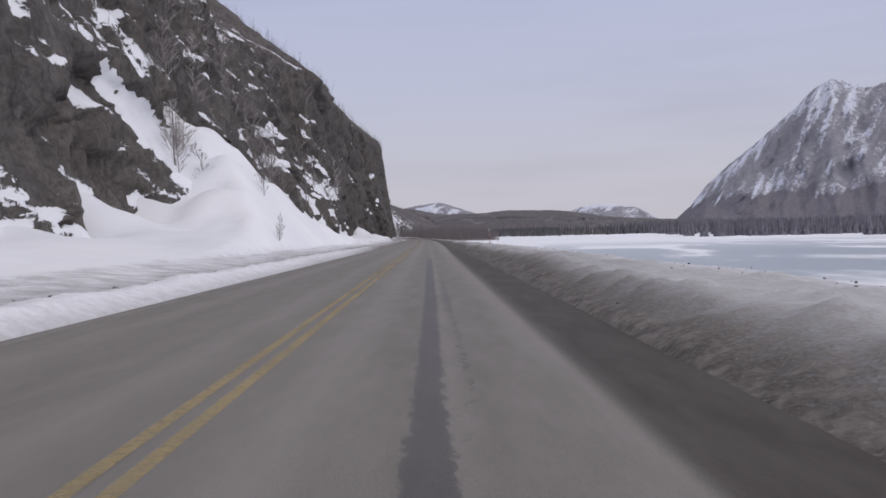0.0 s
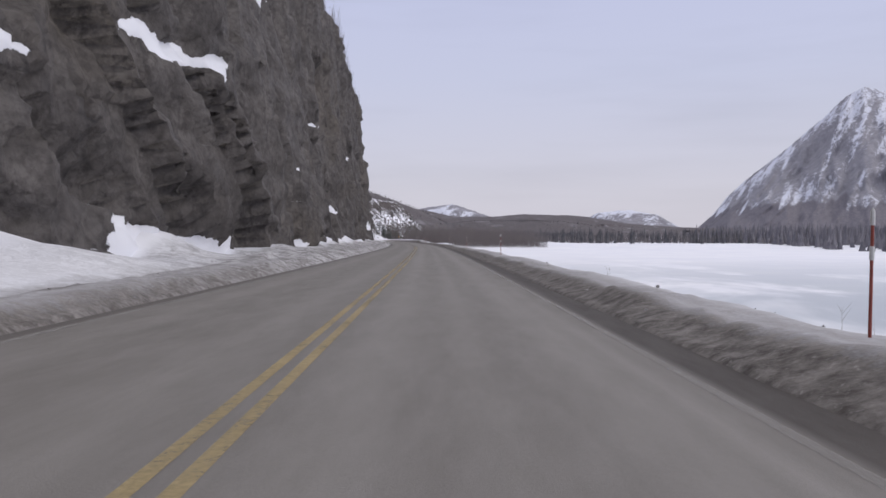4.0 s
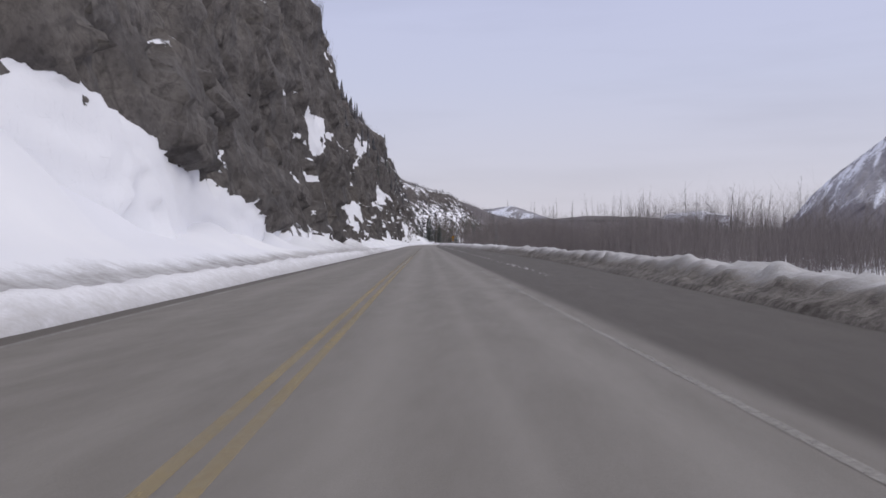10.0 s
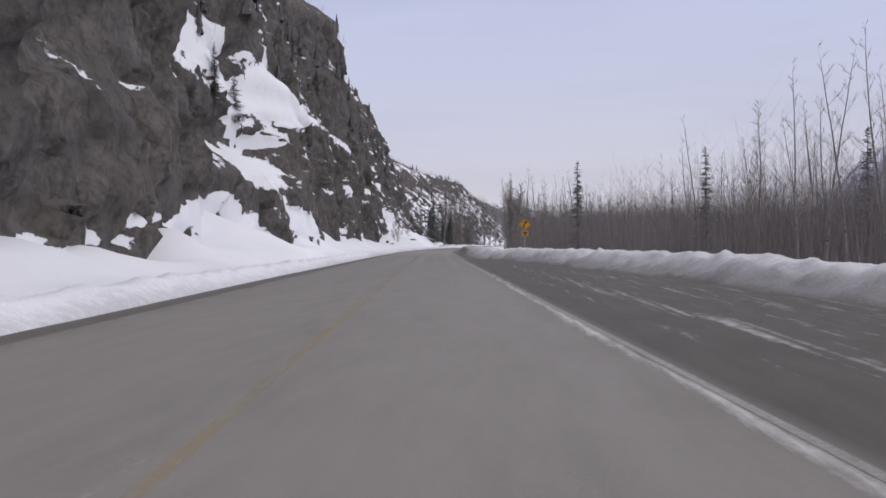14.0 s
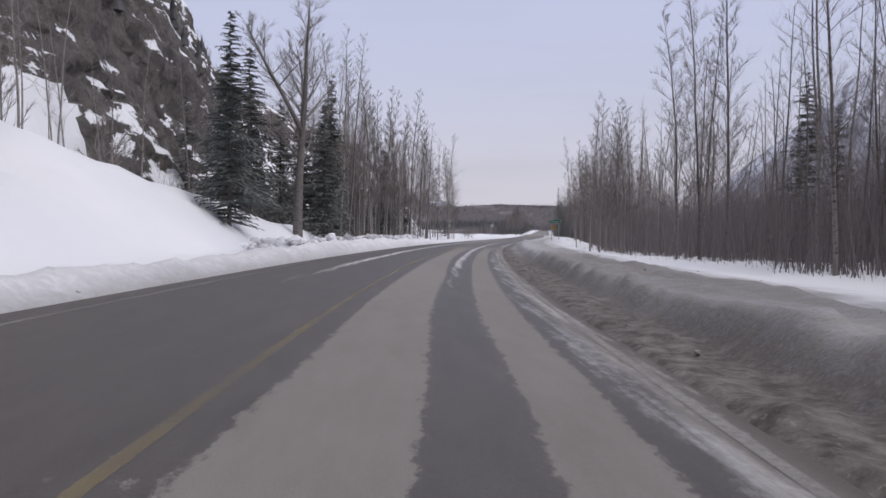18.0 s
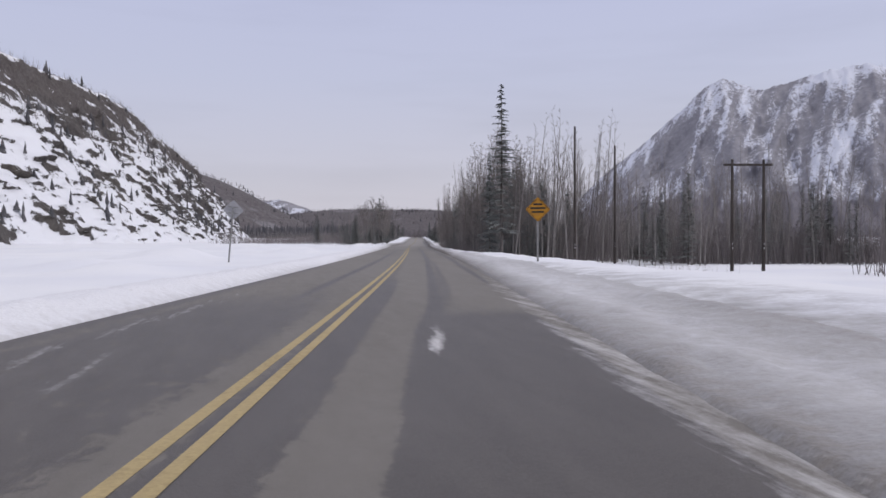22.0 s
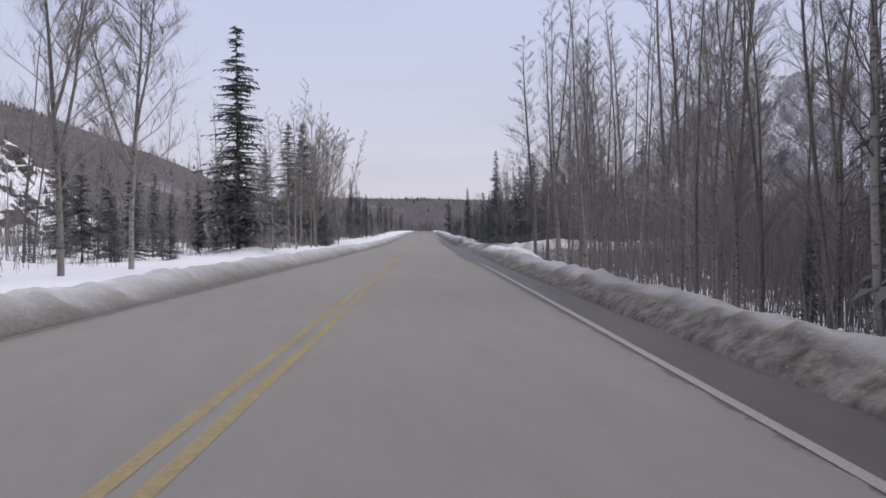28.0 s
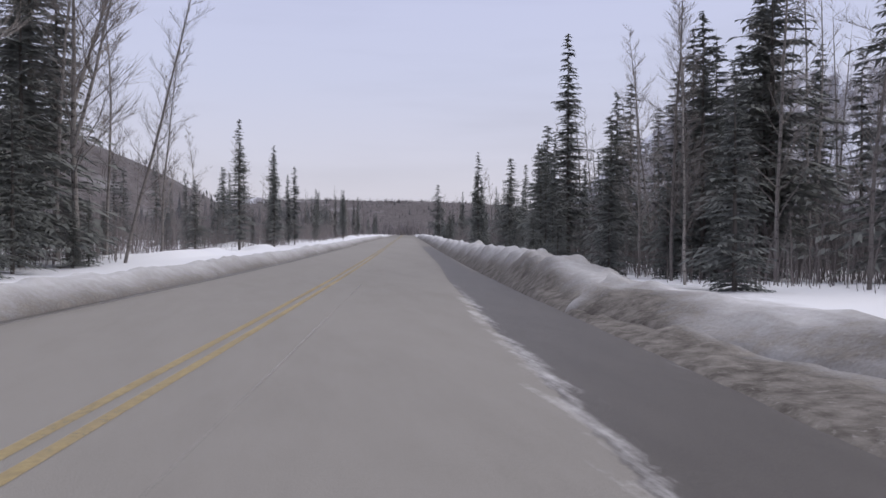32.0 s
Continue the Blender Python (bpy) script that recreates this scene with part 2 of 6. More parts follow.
def make_road():
    m = Mat("salted_asphalt", 0.7, 0.35)
    wet, powder, grime, salt = m.attr("wet"), m.attr("powder"), m.attr("grime"), m.attr("salt")
    fine, mid, wide = m.noise(70, 4, 0.7), m.noise(3.0, 6, 0.65, stretch=(1.0, 0.22, 1.0)), m.noise(0.5, 5, 0.6, stretch=(1.0, 0.12, 1.0))
    edge = m.noise(7, 6, 0.75, stretch=(1.0, 0.5, 1.0))
    drift = m.noise(6.0, 5, 0.6, stretch=(1.0, 0.045, 1.0))
    base = m.mix(m.span(wide, 0.35, 0.65), (0.143, 0.132, 0.121), (0.172, 0.160, 0.148))
    base = m.mix(m.span(m.math("ADD", mid, m.math("MULTIPLY", fine, 0.5)), 0.55, 0.95), base, (0.200, 0.187, 0.176))
    base = m.mix(m.math("MULTIPLY", salt, m.span(m.math("ADD", wide, m.math("MULTIPLY", fine, 0.4)), 0.45, 0.8, 0.7, 1.0)), base, (0.300, 0.284, 0.270))
    gf = m.span(m.math("ADD", grime, m.math("MULTIPLY", m.math("SUBTRACT", edge, 0.5), 0.5)), 0.05, 0.5)
    base = m.mix(m.math("MULTIPLY", m.math("MULTIPLY", gf, grime), m.span(mid, 0.35, 0.6, 0.8, 1.0)), base, (0.050, 0.042, 0.037))
    wf = m.span(m.math("ADD", wet, m.math("MULTIPLY", m.math("SUBTRACT", edge, 0.5), 1.25)), 0.42, 0.54)
    base = m.mix(wf, base, m.mix(m.span(m.math("ADD", fine, m.math("MULTIPLY", mid, 0.6)), 0.6, 1.0), (0.064, 0.057, 0.054), (0.105, 0.095, 0.089)))
    pf = m.span(m.math("ADD", powder, m.math("MULTIPLY", m.math("SUBTRACT", m.math("ADD", drift, m.math("MULTIPLY", edge, 0.6)), 0.8), 1.3)), 0.3, 0.85)
    base = m.mix(pf, base, m.mix(m.span(mid, 0.35, 0.65), (0.42, 0.405, 0.40), (0.64, 0.63, 0.65)))
    m.colour(base)
    m.rough(m.span(wf, 0, 1, 0.8, 0.55))
    m.bump(m.math("ADD", fine, m.math("MULTIPLY", pf, 1.2)), 0.35, 0.012)
    return m.m


def make_paint(name, colour):
    m = Mat(name, 0.65, 0.3)
    worn = m.math("MULTIPLY", m.math("ADD", m.noise(14, 5, 0.7), m.noise(0.5, 3)), 0.5)
    thick = m.attr("paint")
    m.colour(m.mix(m.span(m.noise(30, 4, 0.7), 0.35, 0.7), tuple(c * 0.8 for c in colour), colour))
    m.l.new(m.span(m.math("ADD", worn, thick), 0.48, 1.2, 0.0, 0.92), m.p.inputs["Alpha"])
    return m.m


def make_rock():
    m = Mat("cliff_rock", 0.85, 0.25)
    fine, mid, wide = m.noise(2.4, 6, 0.65), m.noise(0.55, 6, 0.65), m.noise(0.09, 4)
    joints = m.span(m.voronoi(0.42, (1, 1, 0.5), "DISTANCE_TO_EDGE", "Distance"), 0.0, 0.035)
    chips = m.span(m.voronoi(1.25, (1, 1, 0.7), "DISTANCE_TO_EDGE", "Distance"), 0.0, 0.05)
    tone = m.voronoi(0.42, (1, 1, 0.5), "F1", "Color")
    sep = m.n.new("ShaderNodeSeparateColor")
    m.l.new(tone, sep.inputs[0])
    col = m.mix(m.span(mid, 0.35, 0.65), (0.066, 0.0605, 0.060), (0.132, 0.122, 0.119))
    col = m.mix(m.span(wide, 0.5, 0.68, 0.0, 0.36), col, (0.158, 0.136, 0.112))
    col = m.mix(m.math("MULTIPLY", sep.outputs[0], 0.20), col, (0.19, 0.173, 0.162))
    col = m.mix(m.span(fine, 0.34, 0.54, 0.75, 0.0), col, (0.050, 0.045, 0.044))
    # crevice darkness is put into the colour here, with no hollow under it
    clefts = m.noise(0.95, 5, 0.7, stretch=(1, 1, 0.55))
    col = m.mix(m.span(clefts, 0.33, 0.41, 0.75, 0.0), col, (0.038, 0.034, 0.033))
    streaks = m.noise(0.9, 5, 0.6, stretch=(1, 1, 0.12))
    col = m.mix(m.span(streaks, 0.55, 0.75, 0.0, 0.5), col, (0.085, 0.075, 0.07))
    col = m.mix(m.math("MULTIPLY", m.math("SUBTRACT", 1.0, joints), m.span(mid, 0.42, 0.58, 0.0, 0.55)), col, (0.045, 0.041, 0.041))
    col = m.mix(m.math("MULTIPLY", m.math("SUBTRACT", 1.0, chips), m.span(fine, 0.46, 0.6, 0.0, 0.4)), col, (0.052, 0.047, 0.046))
    scrub = m.math("ADD", m.attr("scrub"), m.math("MULTIPLY", m.math("SUBTRACT", fine, 0.5), 0.8))
    col = m.mix(m.span(scrub, 0.35, 0.65), col, m.mix(m.span(fine, 0.35, 0.65), (0.075, 0.066, 0.065), (0.145, 0.129, 0.124)))
    # snow lodged on whatever is flat enough
    nz, load = m.normal_z(), m.attr("snow")
    lodge = m.math("ADD", m.math("ADD", m.math("MULTIPLY", nz, 0.6), load), m.math("MULTIPLY", m.math("SUBTRACT", m.math("ADD", m.noise(0.4, 6, 0.65, distort=0.4), m.math("MULTIPLY", m.noise(2.6, 6, 0.7), 0.55)), 0.775), 0.9))
    sf = m.span(lodge, 0.40, 0.43)
    m.colour(m.mix(sf, col, (0.74, 0.75, 0.80)))
    # broken faces: tilted planes at three sizes, and a little grain
    relief = m.math("ADD", m.math("MULTIPLY", mid, 0.35), m.math("MULTIPLY", fine, 0.12))
    for size, weight in ((1.6, 0.9), (0.62, 0.8), (0.24, 0.6)):
        relief = m.math("ADD", relief, m.math("MULTIPLY", m.facet(size, (1, 1, 0.7)), weight))
    m.bump(m.math("MULTIPLY", relief, m.span(sf, 0, 1, 1.0, 0.10)), 0.9, 0.75)
    return m.m


def make_mountain():
    m = Mat("hazed_mountain_rock_and_snow", 0.9, 0.1)
    snow, rise, woods = m.attr("snow"), m.attr("rise"), m.attr("woods")
    b = m.noise(0.03, 8, 0.75)
    # distance haze is put into these paler, bluish rock, snow and woods colours
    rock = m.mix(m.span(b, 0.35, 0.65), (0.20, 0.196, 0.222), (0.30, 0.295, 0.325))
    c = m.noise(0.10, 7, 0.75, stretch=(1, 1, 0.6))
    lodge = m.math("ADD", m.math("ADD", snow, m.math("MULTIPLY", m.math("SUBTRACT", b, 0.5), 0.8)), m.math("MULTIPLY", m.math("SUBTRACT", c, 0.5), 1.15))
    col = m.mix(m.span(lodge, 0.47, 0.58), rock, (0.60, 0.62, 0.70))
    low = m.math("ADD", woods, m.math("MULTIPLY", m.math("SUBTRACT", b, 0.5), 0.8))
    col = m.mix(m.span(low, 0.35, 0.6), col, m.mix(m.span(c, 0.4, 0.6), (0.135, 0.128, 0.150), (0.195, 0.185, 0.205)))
    m.colour(col)
    return m.m


def make_hill():
    m = Mat("bare_wooded_hill", 0.95, 0.1)
    a, b = m.noise(0.02, 5, 0.6), m.noise(0.35, 5, 0.75, stretch=(1, 1, 0.3))
    col = m.mix(m.span(b, 0.35, 0.68), (0.075, 0.068, 0.074), (0.170, 0.155, 0.160))
    col = m.mix(m.span(a, 0.58, 0.72, 0.0, 0.35), col, (0.5, 0.5, 0.54))
    m.colour(col)
    return m.m


def make_plain(name, c1, c2, scale=6.0, rough=0.8, spec=0.25, bump=0.0, stretch=None, local=False):
    m = Mat(name, rough, spec)
    f = m.noise(scale, 5, 0.65, at=m.local() if local else None, stretch=stretch)
    m.colour(m.mix(m.span(f, 0.32, 0.68), c1, c2))
    if bump:
        m.bump(f, 0.7, bump)
    return m.m


def make_twigs(name, c1, c2):
    m = Mat(name, 0.9, 0.1)
    info = m.n.new("ShaderNodeObjectInfo")
    m.colour(m.mix(info.outputs["Random"], c1, c2))
    return m.m


def make_isles(name, c1, c2, rough=0.9):
    m = Mat(name, rough, 0.1)
    m.place()
    m.colour(m.mix(m.geo.outputs["Random Per Island"], c1, c2))
    return m.m


def make_birch_bark():
    m = Mat("birch_bark", 0.8, 0.2)
    v = m.local()
    f = m.noise(3.0, 6, 0.7, at=v, stretch=(2, 2, 5))
    g = m.noise(1.0, 4, 0.6, at=v)
    info = m.n.new("ShaderNodeObjectInfo")
    pale = m.mix(info.outputs["Random"], (0.145, 0.132, 0.127), (0.31, 0.29, 0.275))
    col = m.mix(m.span(f, 0.52, 0.62), pale, (0.07, 0.062, 0.06))
    m.colour(m.mix(m.span(g, 0.5, 0.7, 0.0, 0.5), col, (0.11, 0.09, 0.08)))
    m.bump(f, 0.5, 0.02)
    return m.m


M_GROUND, M_BERM, M_ROAD, M_ROCK = make_ground(), make_berm(), make_road(), make_rock()
M_MOUNT, M_HILL = make_mountain(), make_hill()
M_YELLOW, M_WHITE = make_paint("yellow_road_paint", (0.475, 0.37, 0.185)), make_paint("white_road_paint", (0.37, 0.355, 0.34))
M_SALT = make_paint("dried_road_salt", (0.46, 0.445, 0.43))
M_BARK = make_birch_bark()
M_TWIG = make_twigs("bare_twigs", (0.15, 0.134, 0.128), (0.27, 0.247, 0.236))
M_FROST = make_twigs("frosted_twigs", (0.27, 0.25, 0.245), (0.40, 0.375, 0.365))
M_SBARK = make_plain("spruce_bark", (0.10, 0.09, 0.085), (0.17, 0.155, 0.145), 5, 0.9, 0.1, 0.02, (1, 1, 0.3), True)
M_NEEDLE = make_twigs("spruce_needles", (0.150, 0.160, 0.157), (0.195, 0.203, 0.195))
M_BRUSH = make_isles("winter_brush", (0.135, 0.120, 0.120), (0.235, 0.212, 0.208))
M_FARTREE = make_isles("distant_spruce", (0.075, 0.077, 0.084), (0.125, 0.121, 0.128))
# the valley's haze is mixed into these paler, bluish needle colours
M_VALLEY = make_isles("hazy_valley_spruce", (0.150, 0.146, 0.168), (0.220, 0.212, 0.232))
M_FARBARE = make_isles("distant_bare_wood", (0.115, 0.104, 0.108), (0.215, 0.197, 0.200))
M_BLOCK = make_isles("ploughed_snow_blocks", (0.45, 0.45, 0.47), (0.80, 0.80, 0.85))
M_CHUNK = make_isles("dirty_ice_chunks", (0.10, 0.092, 0.088), (0.42, 0.41, 0.42))
M_STONE = make_plain("boulder_stone", (0.06, 0.055, 0.052), (0.17, 0.155, 0.145), 2.2, 0.85, 0.2, 0.08)
M_GREEN = make_plain("green_sign_sheet", (0.010, 0.085, 0.062), (0.014, 0.105, 0.076), 3, 0.45, 0.4)
M_LETTER = make_plain("pale_sign_legend", (0.50, 0.54, 0.53), (0.58, 0.62, 0.61), 8, 0.5, 0.3)
M_AMBER = make_plain("amber_sign_sheet", (0.44, 0.20, 0.012), (0.52, 0.25, 0.02), 3, 0.45, 0.4)
M_BLACK = make_plain("black_sign_legend", (0.02, 0.02, 0.02), (0.035, 0.033, 0.03), 8, 0.6, 0.3)
M_ALU = make_plain("bare_aluminium_sheet", (0.30, 0.30, 0.315), (0.38, 0.38, 0.395), 5, 0.5, 0.4)
M_STEEL = make_plain("galvanised_post", (0.20, 0.195, 0.195), (0.32, 0.315, 0.31), 9, 0.6, 0.4)
M_POLE = make_plain("creosoted_timber", (0.040, 0.034, 0.032), (0.085, 0.073, 0.066), 4, 0.85, 0.15, 0.01, (1, 1, 0.15))
M_RED = make_plain("faded_red_stake", (0.20, 0.045, 0.035), (0.28, 0.075, 0.06), 6, 0.6, 0.3)
M_PALE = make_plain("pale_reflector_band", (0.5, 0.5, 0.5), (0.62, 0.62, 0.62), 6, 0.5, 0.3)
M_GRASS = make_isles("dry_weed_stems", (0.13, 0.105, 0.08), (0.27, 0.23, 0.18))

# ---- numbers: smooth noise, tables and the road's line ----


def hashed(ix, iy, seed):
    h = (ix.astype(np.int64) * 374761393 + iy.astype(np.int64) * 668265263 + seed * 974634777) & 0x7FFFFFFF
    h = ((h ^ (h >> 13)) * 1274126177) & 0x7FFFFFFF
    return ((h ^ (h >> 16)) & 0xFFFFFF) / 0xFFFFFF


def vnoise(x, y, seed=0):
    """Value noise from 0 to 1 on arrays."""
    ix, iy = np.floor(x), np.floor(y)
    fx, fy = x - ix, y - iy
    fx, fy = fx * fx * (3 - 2 * fx), fy * fy * (3 - 2 * fy)
    a, b = hashed(ix, iy, seed), hashed(ix + 1, iy, seed)
    c, d = hashed(ix, iy + 1, seed), hashed(ix + 1, iy + 1, seed)
    return (a + (b - a) * fx) * (1 - fy) + (c + (d - c) * fx) * fy


def fbm(x, y, octaves=4, seed=0, gain=0.5):
    total, amp, norm = 0.0, 1.0, 0.0
    for k in range(octaves):
        total = total + amp * vnoise(x * 2**k + 17.3 * k, y * 2**k - 9.1 * k, seed + k)
        norm += amp
        amp *= gain
    return total / norm


def cells(x, y, seed=0):
    """Distance to the nearest of scattered points, and that point's own random value."""
    ix, iy = np.floor(x), np.floor(y)
    best, val = np.full(np.shape(x), 9.0), np.zeros(np.shape(x))
    for dx in (-1, 0, 1):
        for dy in (-1, 0, 1):
            jx, jy = ix + dx, iy + dy
            d = np.hypot(jx + hashed(jx, jy, seed) - x, jy + hashed(jx, jy, seed + 5) - y)
            near = d < best
            best, val = np.where(near, d, best), np.where(near, hashed(jx, jy, seed + 9), val)
    return best, val


def facets(x, y, seed=0):
    """Tilted planes, one to each scattered cell, with a step between neighbours: broken rock faces."""
    ix, iy = np.floor(x), np.floor(y)
    best, val = np.full(np.shape(x), 9.0), np.zeros(np.shape(x))
    for dx in (-1, 0, 1):
        for dy in (-1, 0, 1):
            jx, jy = ix + dx, iy + dy
            ex, ey = x - jx - hashed(jx, jy, seed), y - jy - hashed(jx, jy, seed + 5)
            d = np.maximum(np.abs(ex), np.abs(ey)) * .6 + np.hypot(ex, ey) * .4
            plane = hashed(jx, jy, seed + 9) - .5 + (hashed(jx, jy, seed + 11) - .5) * 1.5 * ex + (hashed(jx, jy, seed + 13) - .5) * 1.5 * ey
            near = d < best
            best, val = np.where(near, d, best), np.where(near, plane, val)
    return val


def table(s, *pairs):
    """Straight lines through (s, value) pairs."""
    return np.interp(s, [p[0] for p in pairs], [p[1] for p in pairs])


def step(x, a, b):
    t = np.clip((x - a) / (b - a), 0, 1)
    return t * t * (3 - 2 * t)


# the centre line, every 40 m
LINE = np.array([
    (-1.43, -0.02), (-2.10, 39.97), (-2.81, 79.96), (-3.61, 119.96), (-4.62, 159.94), (-5.95, 199.92),
    (-7.71, 239.88), (-10.37, 279.79), (-13.97, 319.63), (-18.11, 359.41), (-22.43, 399.18), (-26.76, 438.94),
    (-31.10, 478.71), (-35.47, 518.47), (-39.64, 558.25), (-43.48, 598.07), (-46.15, 637.97), (-46.21, 677.96),
    (-42.54, 717.78), (-35.80, 757.20), (-27.96, 796.43), (-20.48, 835.72), (-13.55, 875.11), (-6.88, 914.55),
    (-0.07, 953.97), (7.05, 993.33), (14.09, 1032.71), (21.17, 1072.07), (28.26, 1111.44),
])
GAP = 40.0


def road_at(s):
    """Place and way of the centre line at s metres along it, on arrays; straight beyond its ends."""
    s = np.asarray(s, float)
    last = (len(LINE) - 1) * GAP
    k = np.clip(s, 0, last - 1e-6) / GAP
    i = np.floor(k).astype(int)
    f = (k - i)[..., None]
    p = [LINE[np.clip(i + j, 0, len(LINE) - 1)] for j in (-1, 0, 1, 2)]
    m1, m2 = (p[2] - p[0]) / 2, (p[3] - p[1]) / 2
    place = (2 * f**3 - 3 * f**2 + 1) * p[1] + (f**3 - 2 * f**2 + f) * m1 + (-2 * f**3 + 3 * f**2) * p[2] + (f**3 - f**2) * m2
    way = (6 * f**2 - 6 * f) * p[1] + (3 * f**2 - 4 * f + 1) * m1 + (-6 * f**2 + 6 * f) * p[2] + (3 * f**2 - 2 * f) * m2
    way = way / np.linalg.norm(way, axis=-1, keepdims=True)
    over = s - np.clip(s, 0, last)
    return place + way * over[..., None], way


def lay(s, u):
    """World x, y at s along the road and u to the right of its centre line."""
    p, w = road_at(s)
    return p[..., 0] + w[..., 1] * u, p[..., 1] - w[..., 0] * u


def heading(s):
    _, w = road_at(s)
    return math.degrees(math.atan2(-w[..., 0], w[..., 1]))


def sheet(name, xyz, mat, attrs=None, smooth=True, parent=None):
    """A mesh from a grid of places (rows, columns, 3)."""
    r, c = xyz.shape[:2]
    idx = np.arange(r * c).reshape(r, c)
    quads = np.stack([idx[:-1, :-1], idx[:-1, 1:], idx[1:, 1:], idx[1:, :-1]], -1).reshape(-1, 4)
    me = bpy.data.meshes.new(name)
    me.vertices.add(r * c)
    me.vertices.foreach_set("co", xyz.reshape(-1).astype(np.float32))
    me.loops.add(quads.size)
    me.loops.foreach_set("vertex_index", quads.reshape(-1).astype(np.int32))
    me.polygons.add(len(quads))
    me.polygons.foreach_set("loop_start", np.arange(0, quads.size, 4, dtype=np.int32))
    me.polygons.foreach_set("use_smooth", np.full(len(quads), smooth))
    me.update(calc_edges=True)
    for key, val in (attrs or {}).items():
        a = me.attributes.new(key, "FLOAT", "POINT")
        a.data.foreach_set("value", np.broadcast_to(val, (r, c)).reshape(-1).astype(np.float32))
    me.materials.append(mat)
    ob = new(name, me)
    ob.parent = parent
    return ob


def raw_mesh(name, verts, faces, mat, smooth=False):
    me = bpy.data.meshes.new(name)
    me.from_pydata([tuple(v) for v in verts], [], faces)
    me.materials.append(mat)
    if smooth:
        me.polygons.foreach_set("use_smooth", np.full(len(me.polygons), True))
    me.update()
    return me


# ---- how the land lies, in road terms ----
def climb(s):
    """The road's gentle rise past the drive."""
    t = np.clip(np.asarray(s, float) - 1046, 0, 420)
    return .012 * np.where(t < 40, t * t / 80, t - 20)


def edge_right(s):
    """Where the asphalt ends on the river's side."""
    return table(s, (0, 3.3), (30, 3.42), (110, 3.45), (165, 3.5), (335, 3.6), (350, 4.3), (372, 5.6), (393, 7.0), (420, 8.0), (545, 8.2), (566, 6.0), (582, 3.5), (640, 3.2), (700, 3.15), (830, 3.0), (940, 3.0), (975, 3.7), (1012, 3.7), (1028, 3.9), (1036, 3.95), (1046, 4.0), (1056, 4.0), (1066, 3.95), (1082, 3.9), (1200, 3.7))


def edge_left(s):
    return table(s, (0, -3.3), (90, -3.3), (150, -3.4), (330, -3.5), (500, -3.5), (545, -3.75), (600, -3.6), (680, -3.7), (720, -3.5), (790, -3.2), (830, -3.0), (940, -3.0), (1000, -3.25), (1044, -3.3))


def foot(s):
    """How far left of the centre line the rock begins."""
    return table(s, (-80, 20), (0, 17), (30, 16), (60, 14.5), (80, 13), (100, 15.5), (124, 11.0), (160, 9.8), (200, 9), (235, 7.6), (283, 7.4), (330, 7.8), (352, 9.6), (372, 10.4), (392, 9.2), (430, 8.6), (462, 7.6), (486, 7.4), (505, 9.2), (540, 8.6), (580, 10), (613, 10.6), (640, 11.5), (660, 11.8), (690, 15.8), (720, 19), (756, 26), (800, 40), (850, 52), (900, 57), (1000, 60), (1060, 66), (1120, 72), (1200, 80), (1222, 84), (1240, 100), (1300, 170), (1400, 250))


# snow fans below the gullies: s, depth into the rock, height, steepness
FANS = [(8, 2, 2.6, .8), (46, 3, 5.5, .8), (68, 4, 12, .7), (100, 3, 4.4, .85), (124, 2, 3.6, .9), (146, 2, 4.6, .9), (183, 1.4, 2.6, 1.1), (206, .8, 1.5, 1.2), (216, .6, 1.1, 1.2), (232, .8, 1.6, 1.4), (252, .6, 1.0, 1.2), (262, .6, 1.2, 1.3), (290, .7, 1.0, 1.3), (318, .9, 1.6, 1.1),
        (338, 2.0, 3.8, .9), (352, 2, 3.4, .9), (372, 2.0, 3.6, .7), (391, 4.0, 8.8, .85), (412, 1.0, 1.4, .8), (430, 1.0, 1.5, .8), (456, 1.0, 1.6, .9), (478, 2.0, 3.4, .9), (494, 2.0, 3.6, .9), (514, 3.0, 4.6, .9), (530, 1.0, 1.5, 1.0), (548, 1.0, 1.3, 1.0), (567, 2.4, 4.4, 1.1), (580, 1.6, 3.2, .95), (604, 1.6, 3.6, 1.0), (632, 1.6, 3.0, .9), (652, 1.8, 3.4, .9), (672, 1.4, 2.2, .9), (688, 1.6, 2.0, .8), (702, 7, 9, .62), (716, 10, 7, .6), (734, 12, 5, .5)]


